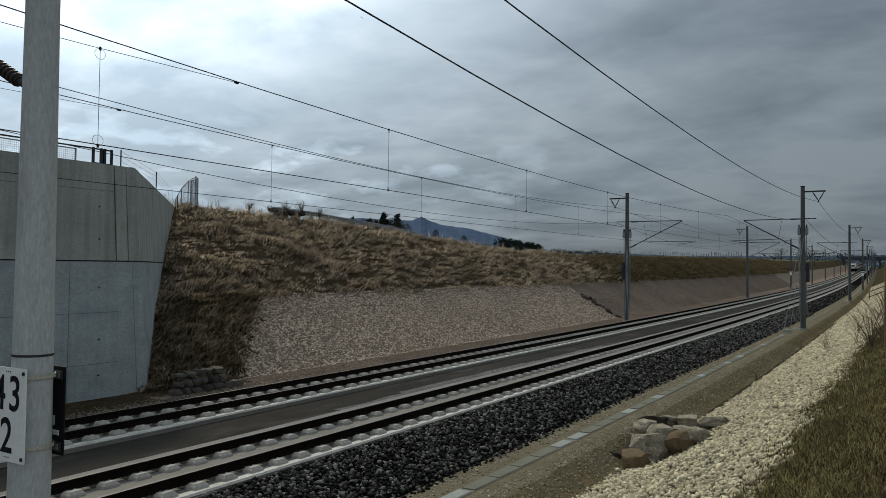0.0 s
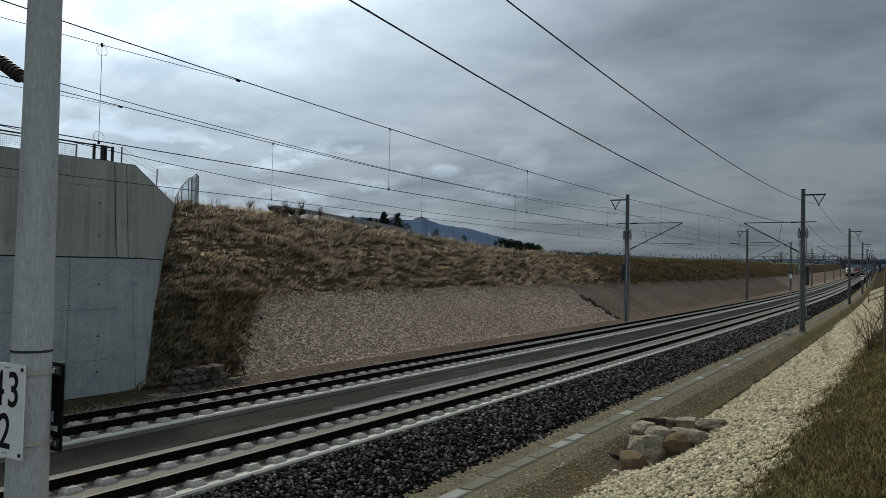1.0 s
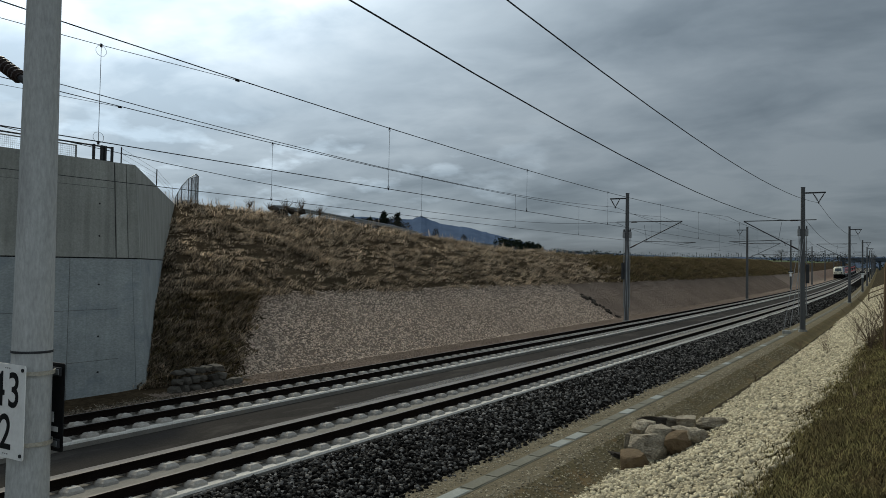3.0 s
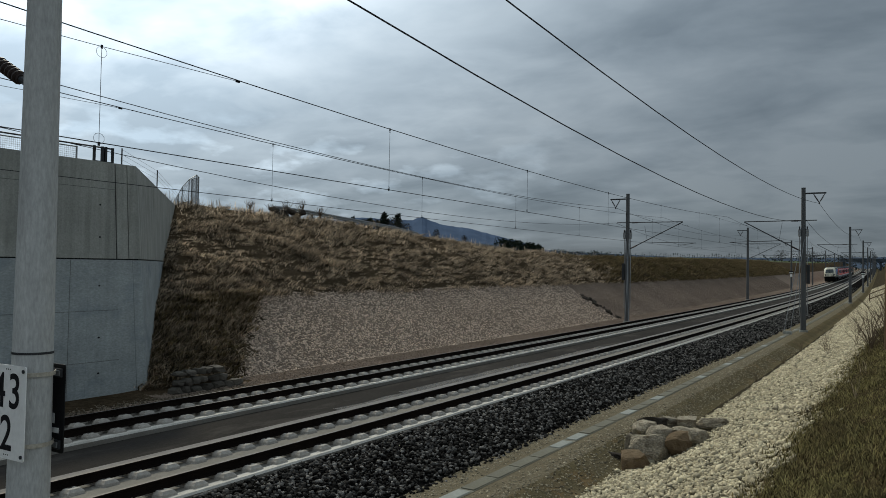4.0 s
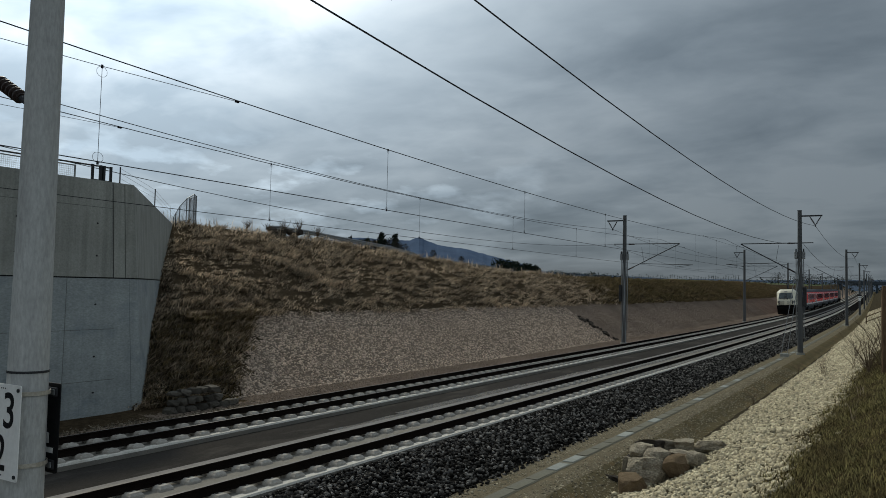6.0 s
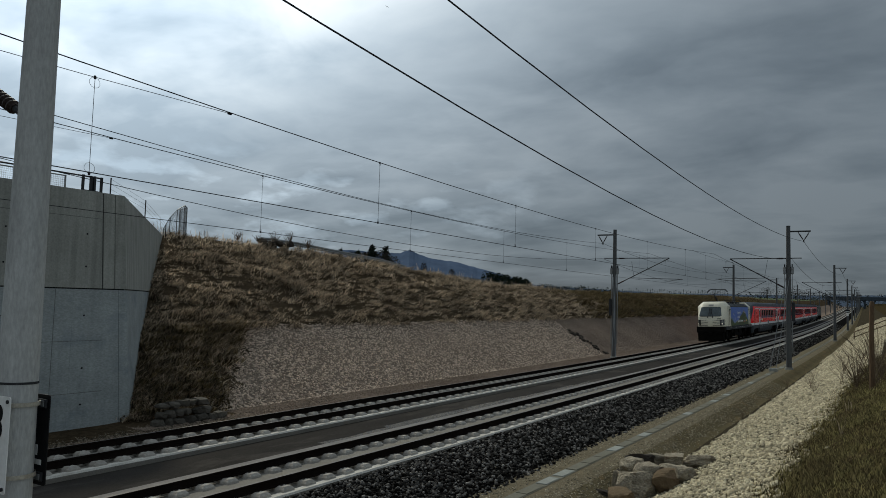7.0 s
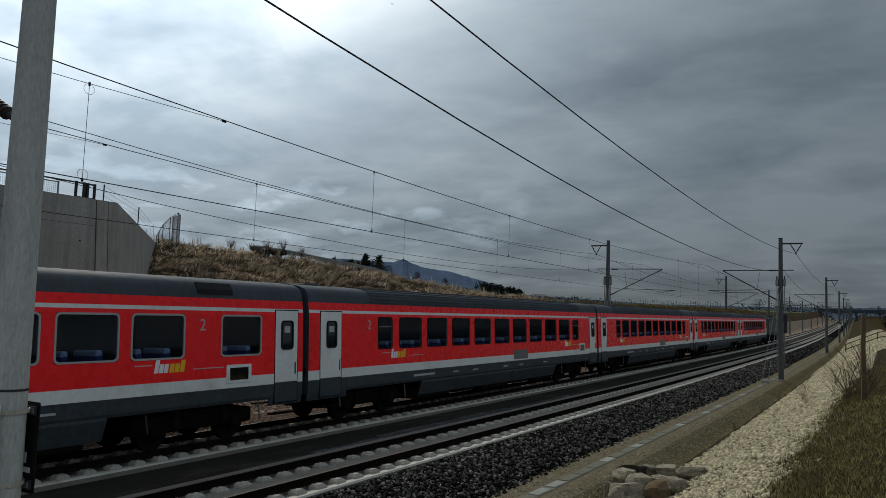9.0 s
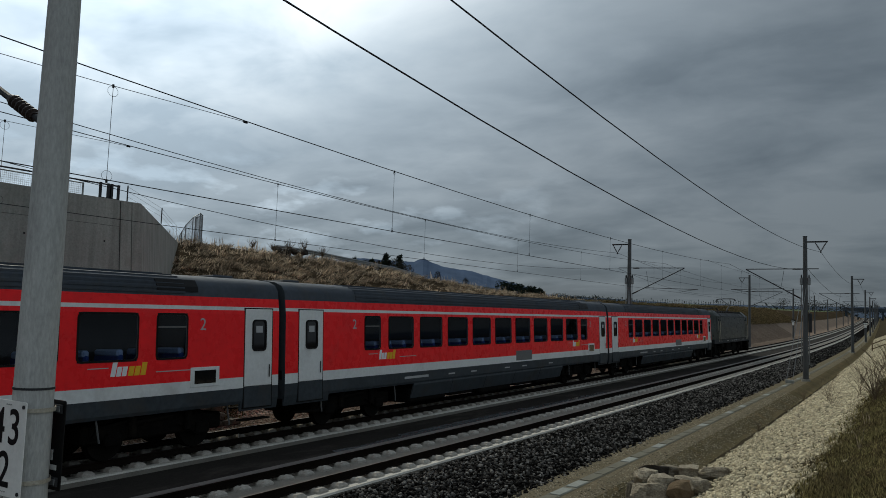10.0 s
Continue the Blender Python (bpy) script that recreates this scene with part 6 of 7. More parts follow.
def make_nose(c):
    """The raked driving end of the control coach."""
    y0 = -COACH / 2
    F = 24
    zs = nose_levels()
    rows = []
    for z in zs:
        half = nose_outline(z)
        rows.append([(-x, y0 + s, z) for x, s in half[::-1]] + [(x, y0 + s, z) for x, s in half[1:]])
    sh = Shape().loft(rows, close=False)
    n, mid = len(rows[0]), (len(rows[0]) - 1) // 2
    k = 0
    for r in range(len(zs) - 1):
        z = (zs[r] + zs[r + 1]) / 2
        for j in range(n - 1):
            q = abs(j + 0.5 - mid) / F          # 1 at the edge of the dark mask
            if z < 1.38:
                mt = 2
            elif z < 1.66:
                mt = 1 if q > 1.02 else 2
            elif z < 2.14:
                mt = 4 if 1.80 < z < 2.04 and 0.58 < q < 0.95 else 0
            elif z < 3.72:
                mt = 0 if q > 1 else 5 if 2.46 < z < 3.62 and q < 0.84 else 6 if (2.42 < z < 3.66 and q < 0.86) else 3
            else:
                mt = 3
            sh.m[k] = mt
            k += 1
    nose = part("nose", sh, [RED, BAND, SKIRT, ROOF, BLACK, NOSE_SCREEN, RUBBER], c, "rounded driving end with a dark mask and windscreen", smooth=True)
    for s in (1, -1):
        part("cab_window", Shape().prism([(y0 + 2.12, 2.70), (y0 + 2.66, 2.70), (y0 + 2.98, 3.28), (y0 + 2.52, 3.28)], "x", s * 1.30, s * 1.412), PANE, nose)
        part("cab_window_trim", Shape().prism([(y0 + 2.05, 2.64), (y0 + 2.70, 2.64), (y0 + 3.05, 3.34), (y0 + 2.48, 3.34)], "x", s * 1.29, s * 1.406), TRIM, nose)
        part("panel_seam", Shape().prism([(y0 + 1.75, 1.40), (y0 + 1.77, 1.40), (y0 + 2.62, 3.36), (y0 + 2.60, 3.36)], "x", s * 1.30, s * 1.4085), RUBBER, nose)
        f = float(np.interp(2.55, NOSE_Z, NOSE_F))
        part("wiper", Shape().tube((s * 0.28, y0 + f - 0.02, 2.50), (s * 0.05, y0 + f + 0.58, 3.22), 0.022, n=5), BLACK, nose)
        part("wiper_arm", Shape().tube((s * 0.36, y0 + f - 0.02, 2.48), (s * 0.30, y0 + f + 0.4, 3.02), 0.03, n=5), BLACK, nose)
        part("stripe", Shape().box(*sorted((s * 1.385, s * 1.405)), y0 + 3.2, y0 + 4.32, 3.385, 3.465), BAND, nose)
        part("buffer", Shape().tube((s * 0.875, y0 + 0.4, 1.06), (s * 0.875, y0 - 0.02, 1.06), 0.12, n=12).tube((s * 0.875, y0 + 0.05, 1.06), (s * 0.875, y0 - 0.02, 1.06), 0.24, n=16), UNDER, nose)
        part("head_lamp", Shape().box(*sorted((s * 0.62, s * 0.82)), y0 + 0.17, y0 + 0.3, 1.85, 1.99, 0.03), LENS, nose)
    part("grille", Shape().box(-0.7, 0.7, y0 + 0.08, y0 + 0.4, 2.18, 2.30, 0.02), BLACK, nose)
    part("plough", Shape().prism([(y0 + 0.75, 0.3), (y0 + 1.1, 0.3), (y0 + 1.2, 0.95), (y0 + 0.6, 0.95)], "x", -1.0, 1.0), UNDER, nose)


def make_bicycle(c):
    """The bicycle pictogram, drawn in thin lines on the side."""
    s = Shape()
    x, y, z = SIDE_X + 0.004, 7.75 - COACH / 2, 1.92
    for dy in (0.0, 0.62):
        s.path([(x, y + dy + 0.19 * math.cos(a), z + 0.19 * math.sin(a)) for a in (2 * math.pi * k / 20 for k in range(21))], 0.009, 3)
    for a, b in (((0, 0), (0.22, 0.0)), ((0.22, 0), (0.5, 0.33)), ((0.5, 0.33), (0.15, 0.33)), ((0.15, 0.33), (0.22, 0)), ((0, 0), (0.15, 0.33)), ((0.62, 0), (0.48, 0.42)), ((0.48, 0.42), (0.38, 0.45)), ((0.15, 0.33), (0.13, 0.42)), ((0.06, 0.42), (0.2, 0.42))):
        s.tube((x, y + a[0], z + a[1]), (x, y + b[0], z + b[1]), 0.009, n=4)
    part("bicycle_sign", s, PALE_PRINT, c, "white bicycle pictogram")


# ---- locomotives ----
CAB_Z = [1.60, 1.75, 2.55, 2.64, 3.62, 3.70, 3.90, 4.06, 4.14, 4.16]
CAB_F = [0.34, 0.30, 0.36, 0.42, 1.05, 1.10, 1.26, 1.52, 1.92, 2.50]
CAB_W = [1.16, 1.17, 1.17, 1.16, 1.00, 0.98, 0.90, 0.80, 0.70, 0.62]


def front_at(z):
    return float(np.interp(z, CAB_Z, CAB_F))


def width_at(z):
    return float(np.interp(z, CAB_Z, CAB_W))


def side_at(z):
    """Half width of the cab and where its cheek meets the side."""
    return float(np.interp(z, [1.6, 3.64, 3.66, 4.14, 4.16], [1.495, 1.49, 1.48, 1.04, 0.98])), float(np.interp(z, [1.6, 3.66, 4.0, 4.14, 4.16], [1.88, 1.90, 2.15, 2.5, 2.85]))


def cab_shape():
    """One cab: a raked front, flat cheeks back to the sides, chamfered shoulders and a crowned roof."""
    rings = []
    for z in (1.60, 1.75, 2.15, 2.55, 2.64, 2.90, 3.20, 3.50, 3.62, 3.65, 3.70, 3.80, 3.90, 3.98, 4.06, 4.11, 4.14, 4.16):
        f, w = front_at(z), width_at(z)
        x, cn = side_at(z)
        half = [(w * 0.5, f), (w * 0.93, f + 0.05), (w, f + 0.10), (w * 0.66 + x * 0.34, f + 0.1 + (cn - f - 0.1) * 0.29), (w * 0.33 + x * 0.67, f + 0.1 + (cn - f - 0.1) * 0.62), (x, cn), (x, 3.55 - max(0.0, z - 3.65) * 0.3)]
        rings.append([(-a, b, z) for a, b in half[::-1]] + [(a, b, z) for a, b in half])
    return Shape().loft(rings)


def front_panel(z0, z1, u0, u1, out=0.012, n=6):
    """A sheet that follows the cab's front between heights; u from -1 to 1 across."""
    rows = []
    for z in np.linspace(z0, z1, n):
        f, w = front_at(z), width_at(z)
        rows.append([(u * w, f - out + 0.05 * max(0.0, abs(u) - 0.5) / 0.43 + (0.05 * (abs(u) - 0.93) / 0.07 if abs(u) > 0.93 else 0.0), z) for u in np.linspace(u0, u1, 13)])
    return Shape().loft(rows, close=False)


def cheek_panel(z0, z1, t0, t1, side, out=0.012, slant=0.0):
    """A sheet on the cheek; t from 0 at the front's edge to 1 at the side."""
    rows = []
    for z in (z0, z1):
        f, w = front_at(z), width_at(z)
        x, cn = side_at(z)
        rows.append([(side * (w + (x - w) * t + out), f + 0.1 + (cn - f - 0.1) * t * 0.92 - out, z + slant * t) for t in np.linspace(t0, t1, 5)])
    return Shape().loft(rows, close=False)


def make_cab(loco, paint, flip, lit):
    cab = part("cab", cab_shape(), paint, loco, smooth=True)
    cab.matrix_basis = Matrix.Translation((0, -LOCO / 2, 0)) if not flip else pose(0, LOCO / 2, 0, 0, 0, 180)
    part("windscreen_frame", front_panel(2.62, 3.60, -1.0, 1.0, 0.006), RUBBER, cab)
    for u0, u1 in ((-0.96, -0.012), (0.012, 0.96)):
        part("windscreen", front_panel(2.68, 3.56, u0, u1, 0.014), SCREEN, cab)
    part("headlight_panel", front_panel(3.66, 3.86, -0.26, 0.26, 0.012, 3), LENS, cab)
    part("front_seam", front_panel(2.46, 2.475, -0.98, 0.98, 0.008, 2), BLACK, cab)
    for s in (1, -1):
        part("lamp_housing", front_panel(1.70, 2.28, *sorted((s * 0.80, s * 1.0)), 0.018), BLACK, cab)
        part("lamp_cheek", cheek_panel(1.70, 2.30, 0.0, 0.36, s, 0.014, 0.10), BLACK, cab)
        part("lamp_glass", cheek_panel(1.77, 2.24, 0.0, 0.28, s, 0.022, 0.08), LAMP_GLASS, cab)
        part("lamp_glass", front_panel(1.77, 2.22, *sorted((s * 0.84, s * 1.0)), 0.026), LAMP_GLASS, cab)
        part("headlight", Shape().tube((s * 1.14, front_at(1.9) + 0.12, 1.88), (s * 1.17, front_at(1.9) + 0.03, 1.88), 0.05, n=14), LAMP if lit else LENS, cab)
        part("marker_light", Shape().tube((s * 1.14, front_at(2.05) + 0.12, 2.08), (s * 1.17, front_at(2.05) + 0.03, 2.08), 0.045, n=12), LENS, cab)
        for k in range(4):
            z = 1.70 + 0.15 * k
            bar = front_panel(z, z + 0.035, *sorted((s * 0.20, s * 0.86)), 0.022, 2)
            bar.v = [(x, y, h + 0.10 * max(0.0, abs(x) - 0.3) * k / 3) for x, y, h in bar.v]
            part("grille_bar", bar, BLACK, cab)
        part("wiper", Shape().tube((s * 0.22, front_at(2.66) - 0.04, 2.62), (s * 0.06, front_at(3.42) - 0.04, 3.44), 0.02, n=5), BLACK, cab)
        part("wiper_blade", Shape().tube((s * 0.10, front_at(2.85) - 0.04, 2.85), (s * 0.14, front_at(3.48) - 0.04, 3.50), 0.022, n=5), BLACK, cab)
        part("wiper_base", Shape().box(*sorted((s * 0.18, s * 0.30)), front_at(2.55) - 0.06, front_at(2.55) + 0.02, 2.50, 2.62, 0.02), BLACK, cab)
        # side door, window, rails
        d = part("cab_door", Shape().box(*sorted((s * 1.47, s * 1.51)), 2.52, 3.08, 1.72, 3.50, 0.012), paint, cab)
        part("door_seam", Shape().box(*sorted((s * 1.47, s * 1.503)), 2.50, 3.10, 1.69, 3.53), RUBBER, d)
        part("door_window", Shape().prism(rounded(2.61, 2.96, 2.76, 3.42, 0.06), "x", s * 1.47, s * 1.522), RUBBER, d)
        part("pane", Shape().prism(rounded(2.65, 2.92, 2.80, 3.38, 0.05), "x", s * 1.48, s * 1.526), PANE, d)
        for y in (2.43, 3.17):
            part("grab_rail", Shape().tube((s * 1.55, y, 1.4), (s * 1.55, y, 3.2), 0.02, n=6), BAND_STEEL, cab)
        part("panel_seam", Shape().box(*sorted((s * 1.48, s * 1.5025)), 1.89, 1.905, 1.62, 3.64), BLACK, cab)
        part("shoulder_seam", Shape().box(*sorted((s * 1.47, s * 1.497)), 1.90, 3.54, 3.625, 3.64), BLACK, cab)
        part("side_fitting", cheek_panel(2.10, 2.19, 0.50, 0.56, s, 0.02), BLACK, cab)
        part("mirror_lamp", Shape().tube((s * 1.49, 3.45, 3.30), (s * 1.53, 3.45, 3.30), 0.06, n=10), DARK_STEEL, cab)
    part("number_print", front_panel(2.34, 2.42, 0.58, 0.92, 0.014, 2), BLACK, cab)
    part("centre_lamp", Shape().tube((0, 1.5, 3.77), (0, 1.24, 3.77), 0.045, n=12), LAMP if lit else LENS, cab)
    beam = Shape()
    beam.box(-1.35, 1.35, 0.26, 1.3, 0.98, 1.59, 0.05)
    part("buffer_beam", beam, UNDER, cab)
    part("plough", Shape().prism([(0.35, 0.18), (0.55, 0.14), (1.0, 0.7), (0.6, 0.98), (0.30, 0.98)], "x", -1.25, 1.25), UNDER, cab)
    for s in (1, -1):
        part("buffer", Shape().tube((s * 0.875, 0.4, 1.06), (s * 0.875, 0.05, 1.06), 0.12, n=12).box(s * 0.875 - 0.32, s * 0.875 + 0.32, 0.0, 0.06, 0.88, 1.24, 0.03), UNDER, cab)
        part("steps", Shape().box(*sorted((s * 1.2, s * 1.42)), 1.2, 1.75, 0.35, 1.15, 0.03), UNDER, cab)
    part("coupling", Shape().box(-0.12, 0.12, 0.02, 0.4, 0.7, 1.05, 0.03), UNDER, cab)
    return cab


def make_pantograph(loco, yb, raised, flip):
    p = Shape()
    k = -1 if flip else 1
    for s in (1, -1):
        p.box(*sorted((s * 0.50, s * 0.56)), yb - 0.9, yb + 0.9, 4.14, 4.20)
        for dy in (-0.7, 0.7):
            p.tube((s * 0.53, yb + dy, 3.95), (s * 0.53, yb + dy, 4.15), 0.06, n=8)
    for dy in (-0.85, 0.85):
        p.box(-0.56, 0.56, yb + dy - 0.03, yb + dy + 0.03, 4.14, 4.20)
    pan = part("pantograph", p, DARK_STEEL, loco)
    if raised:
        kn, hd = (yb - k * 1.55, 4.92), (yb + k * 0.55, 5.44)
    else:
        kn, hd = (yb - k * 1.1, 4.30), (yb + k * 0.9, 4.38)
    part("lower_arm", Shape().tube((0, yb + k * 0.5, 4.2), (0, *kn), 0.075, 0.06, n=8), DARK_STEEL, pan)
    up = Shape()
    for s in (1, -1):
        up.tube((s * 0.12, *kn), (s * 0.42, *hd), 0.034, n=6)
    part("upper_arm", up, DARK_STEEL, pan)
    part("guide_rod", Shape().tube((0.05, yb + k * 0.35, 4.22), (0.05, kn[0] + k * 0.3, kn[1] + 0.06), 0.014, n=5), DARK_STEEL, pan)
    for dy in (-0.2, 0.2):
        part("contact_strip", Shape().path([(-0.97, hd[0] + dy, hd[1] - 0.2), (-0.82, hd[0] + dy, hd[1] + 0.02), (-0.6, hd[0] + dy, hd[1] + 0.06), (0.6, hd[0] + dy, hd[1] + 0.06), (0.82, hd[0] + dy, hd[1] + 0.02), (0.97, hd[0] + dy, hd[1] - 0.2)], 0.036, 5), BLACK, pan)
    return pan


def make_loco(name, label, paint, side_mat, roof_mat, lit, pictures):
    c = thing(name, label, "locomotive", "locomotives of the train")
    a, b = -LOCO / 2 + 3.55, LOCO / 2 - 3.55
    s = Shape()
    s.prism([(-1.495, 1.60), (1.495, 1.60), (1.495, 3.58), (-1.495, 3.58)], "y", a, b)
    body = part("body", s, side_mat, c)
    r = Shape()
    r.prism([(-1.50, 3.58), (1.50, 3.58), (1.50, 3.64), (1.10, 3.98), (-1.10, 3.98), (-1.50, 3.64)], "y", a, b)
    roof = part("roof", r, roof_mat, c, "dark grey roof with bevelled edges")
    for k in range(5):
        y = a + (b - a) * (k + 0.5) / 5
        part("roof_seam", Shape().prism([(-1.505, 3.60), (1.505, 3.60), (1.505, 3.65), (1.105, 3.985), (-1.105, 3.985), (-1.505, 3.65)], "y", y - 0.012, y + 0.012), BLACK, roof)
    for sd in (1, -1):
        for y in (a + 1.3, b - 1.3):
            q = Shape().add([(sd * 1.47, y - 0.75, 3.68), (sd * 1.47, y + 0.75, 3.68), (sd * 1.17, y + 0.75, 3.94), (sd * 1.17, y - 0.75, 3.94), (sd * 1.40, y - 0.75, 3.68), (sd * 1.40, y + 0.75, 3.68), (sd * 1.1, y + 0.75, 3.94), (sd * 1.1, y - 0.75, 3.94)],
                            [(0, 1, 2, 3), (4, 5, 6, 7), (0, 1, 5, 4), (2, 3, 7, 6), (1, 2, 6, 5), (0, 3, 7, 4)])
            part("roof_grille", q, BLACK, roof)
    for k in range(9):
        y = a + 1.5 + k * 1.1
        part("roof_insulator", Shape().tube((0.55, y, 3.96), (0.55, y, 4.16), 0.05, n=8).tube((0.55, y, 4.04), (0.55, y, 4.07), 0.1, n=10), INSUL, roof)
    part("busbar", Shape().tube((0.55, a + 1.2, 4.18), (0.55, b - 1.2, 4.18), 0.02, n=6), DARK_STEEL, roof)
    for y, h in ((-1.4, 0.16), (0.9, 0.2), (2.6, 0.14)):
        part("roof_box", Shape().box(-0.7, 0.3, y - 0.5, y + 0.5, 3.96, 3.98 + h, 0.03), roof_mat, roof)
    part("sole_bar", Shape().box(-1.47, 1.47, -LOCO / 2 + 1.0, LOCO / 2 - 1.0, 1.22, 1.598, 0.03), LOCO_ROOF, c, "dark grey frame with small markings")
    part("tank_box", Shape().box(-1.25, 1.25, -2.3, 2.3, 0.45, 1.24, 0.06), UNDER, c)
    for sd in (1, -1):
        for y in (-4.6, 0.2, 4.4):
            part("side_box", Shape().box(*sorted((sd * 1.2, sd * 1.4)), y - 0.5, y + 0.5, 0.85, 1.22, 0.04), UNDER, c)
        for k, y in enumerate((-6.0, -5.2, -3.1, -1.4, -0.7, 0.0, 0.9, 2.2, 2.7, 3.1, 4.6, 5.8)):
            w = (0.18, 0.08, 0.75, 0.06, 0.10, 0.55, 0.9, 0.1, 0.1, 0.12, 0.7, 0.06)[k]
            part("marking", Shape().box(*sorted((sd * 1.46, sd * 1.474)), y, y + w, 1.38, 1.45), PALE_PRINT, c)
    for y in (-4.75, 4.75):
        make_bogie(c, y)
    make_cab(c, paint, False, lit), make_cab(c, paint, True, False)
    make_pantograph(c, -5.1, lit, False)
    make_pantograph(c, 5.1, not lit, True)
    if pictures:
        make_pictures(c, body)
    return c


def make_pictures(c, body):
    """The printed film: landscape, route line and slogan."""
    o = -LOCO / 2
    x0 = 1.497
    # wooded hills along the lower edge, a castle hill behind
    ridge = [(3.56, 2.27), (4.1, 2.36), (4.5, 2.22), (5.0, 2.05), (5.5, 1.86), (6.0, 1.80), (6.6, 1.92), (7.2, 2.02), (7.8, 2.08), (8.4, 2.10), (8.9, 2.26), (9.3, 2.42), (9.8, 2.60), (10.3, 2.72), (10.8, 2.80), (11.2, 2.92), (11.5, 3.02), (11.7, 3.05), (12.6, 3.06), (12.9, 3.0), (13.3, 2.88), (13.7, 2.72), (14.1, 2.50), (14.6, 2.27), (15.1, 2.08), (15.42, 1.98)]
    fine = []
    for (ya, za), (yb, zb) in zip(ridge, ridge[1:]):
        n = max(2, int((yb - ya) / 0.07))
        for i in range(n):
            t = i / n
            y = ya + (yb - ya) * t
            fine.append((o + y, za + (zb - za) * t + 0.045 * noise.noise(Vector((y * 5, 0.3, 0))) + 0.02 * noise.noise(Vector((y * 14, 2, 0)))))
    fine.append((o + 15.42, 1.98))
    lo = [(x0 + 0.002, y, 1.605) for y, _ in fine]
    hi = [(x0 + 0.002, y, z) for y, z in fine]
    n = len(fine)
    part("landscape_film", Shape().add(lo + hi, [(i, i + 1, n + i + 1, n + i) for i in range(n - 1)]), GREEN, body, "print of wooded hills")
    # clumps of foliage, printed lighter and darker
    rf = random.Random(12)
    leaf = Shape()
    for k in range(3200):
        y, top = rf.choice(fine)
        z = 1.62 + (top + 0.03 - 1.62) * rf.random() ** 0.8
        r = rf.uniform(0.014, 0.052)
        pts = [(x0 + 0.0025 + 0.0000004 * k, min(max(y + r * 1.2 * rf.uniform(0.6, 1.2) * math.cos(t), o + 3.57), o + 15.41), max(z + r * rf.uniform(0.5, 1.1) * math.sin(t), 1.606)) for t in (2 * math.pi * i / 7 for i in range(7))]
        leaf.add(pts, [tuple(range(7))])
    part("foliage_film", leaf, LEAF_PRINT, body, "print of tree crowns")
    for cy, cz, rr in ((4.25, 2.36, 0.26), (4.55, 2.28, 0.2), (4.85, 2.14, 0.16), (5.6, 1.92, 0.2), (6.1, 1.88, 0.22), (6.7, 1.98, 0.16), (4.05, 2.45, 0.18)):
        pts = [(x0 + 0.001, o + cy + rr * 1.35 * math.cos(t) * (1 + 0.5 * noise.noise(Vector((cy * 3 + math.cos(t) * 1.6, math.sin(t) * 1.6, 0)))), cz + rr * 0.6 * math.sin(t) * (1 + 0.5 * noise.noise(Vector((cy, math.cos(t) * 2, math.sin(t) * 2))))) for t in (2 * math.pi * k / 40 for k in range(40))]
        part("cloud_film", Shape().add(pts, [tuple(range(40))]), CLOUD, body)
    castle = Shape()
    for a, b, za, zb in ((11.78, 11.88, 3.02, 3.42), (11.9, 12.15, 3.02, 3.16), (12.15, 12.65, 3.0, 3.10), (12.65, 12.95, 2.98, 3.07)):
        castle.box(x0 + 0.002, x0 + 0.006, o + a, o + b, za, zb)
    for k in range(7):
        castle.box(x0 + 0.002, x0 + 0.006, o + 12.2 + 0.17 * k, o + 12.36 + 0.17 * k, 2.98 - 0.02 * k, 3.13 - 0.025 * k + 0.02 * (k % 2))
    part("castle_film", castle, STONE_PRINT, body, "print of a stone castle")
    part("castle_roof_film", Shape().prism([(o + 11.9, 3.16), (o + 12.18, 3.16), (o + 12.14, 3.22), (o + 11.93, 3.22)], "x", x0 + 0.003, x0 + 0.006), TILE_PRINT, body)
    for txt, y, z, sz in (("Zügiger geht's nicht:", 7.75, 2.88, 0.335), ("der schnellste", 7.70, 2.42, 0.335), ("Regionalverkehr Deutschlands.", 7.66, 1.97, 0.335)):
        writing(txt, sz, pose(x0 + 0.006, o + y, z, 90, 0, 90) @ Matrix.Diagonal((0.86, 1, 1, 1)), WHITE_PRINT, body, "slogan", "white slogan lettering", 0.001, 0.22, 0.006)
    route = [(5.0, 2.90), (5.25, 2.76), (5.88, 2.76), (6.25, 2.38), (6.42, 2.22), (6.7, 2.22), (6.92, 2.02)]
    line = Shape()
    for (ya, za), (yb, zb) in zip(route, route[1:]):
        line.tube((x0 + 0.004, o + ya, za), (x0 + 0.004, o + yb, zb), 0.013, n=4)
    part("route_line", line, WHITE_PRINT, body)
    for (y, z), txt in zip((route[0], route[3], route[6]), ("Wendlingen", "Merklingen", "Ulm")):
        st = part("route_stop", Shape().tube((x0, o + y, z), (x0 + 0.008, o + y, z), 0.065, n=16), WHITE_PRINT, body)
        part("stop_centre", Shape().tube((x0, o + y, z), (x0 + 0.01, o + y, z), 0.035, n=12), BLUE, st)
        writing(txt, 0.15, pose(x0 + 0.006, o + y + 0.12, z - 0.03, 90, 0, 90), PALE_PRINT, body, "stop_name", "pale stop name", 0.001, 0.22)
    part("sponsor_mark", Shape().box(x0 + 0.002, x0 + 0.006, o + 12.22, o + 12.48, 1.88, 2.07), WHITE_PRINT, body)
    part("sponsor_mark", Shape().box(x0 + 0.002, x0 + 0.007, o + 12.24, o + 12.46, 1.895, 2.055), RED, body)
    part("sponsor_mark", Shape().box(x0 + 0.002, x0 + 0.006, o + 12.52, o + 12.98, 1.95, 1.98), PALE_PRINT, body)
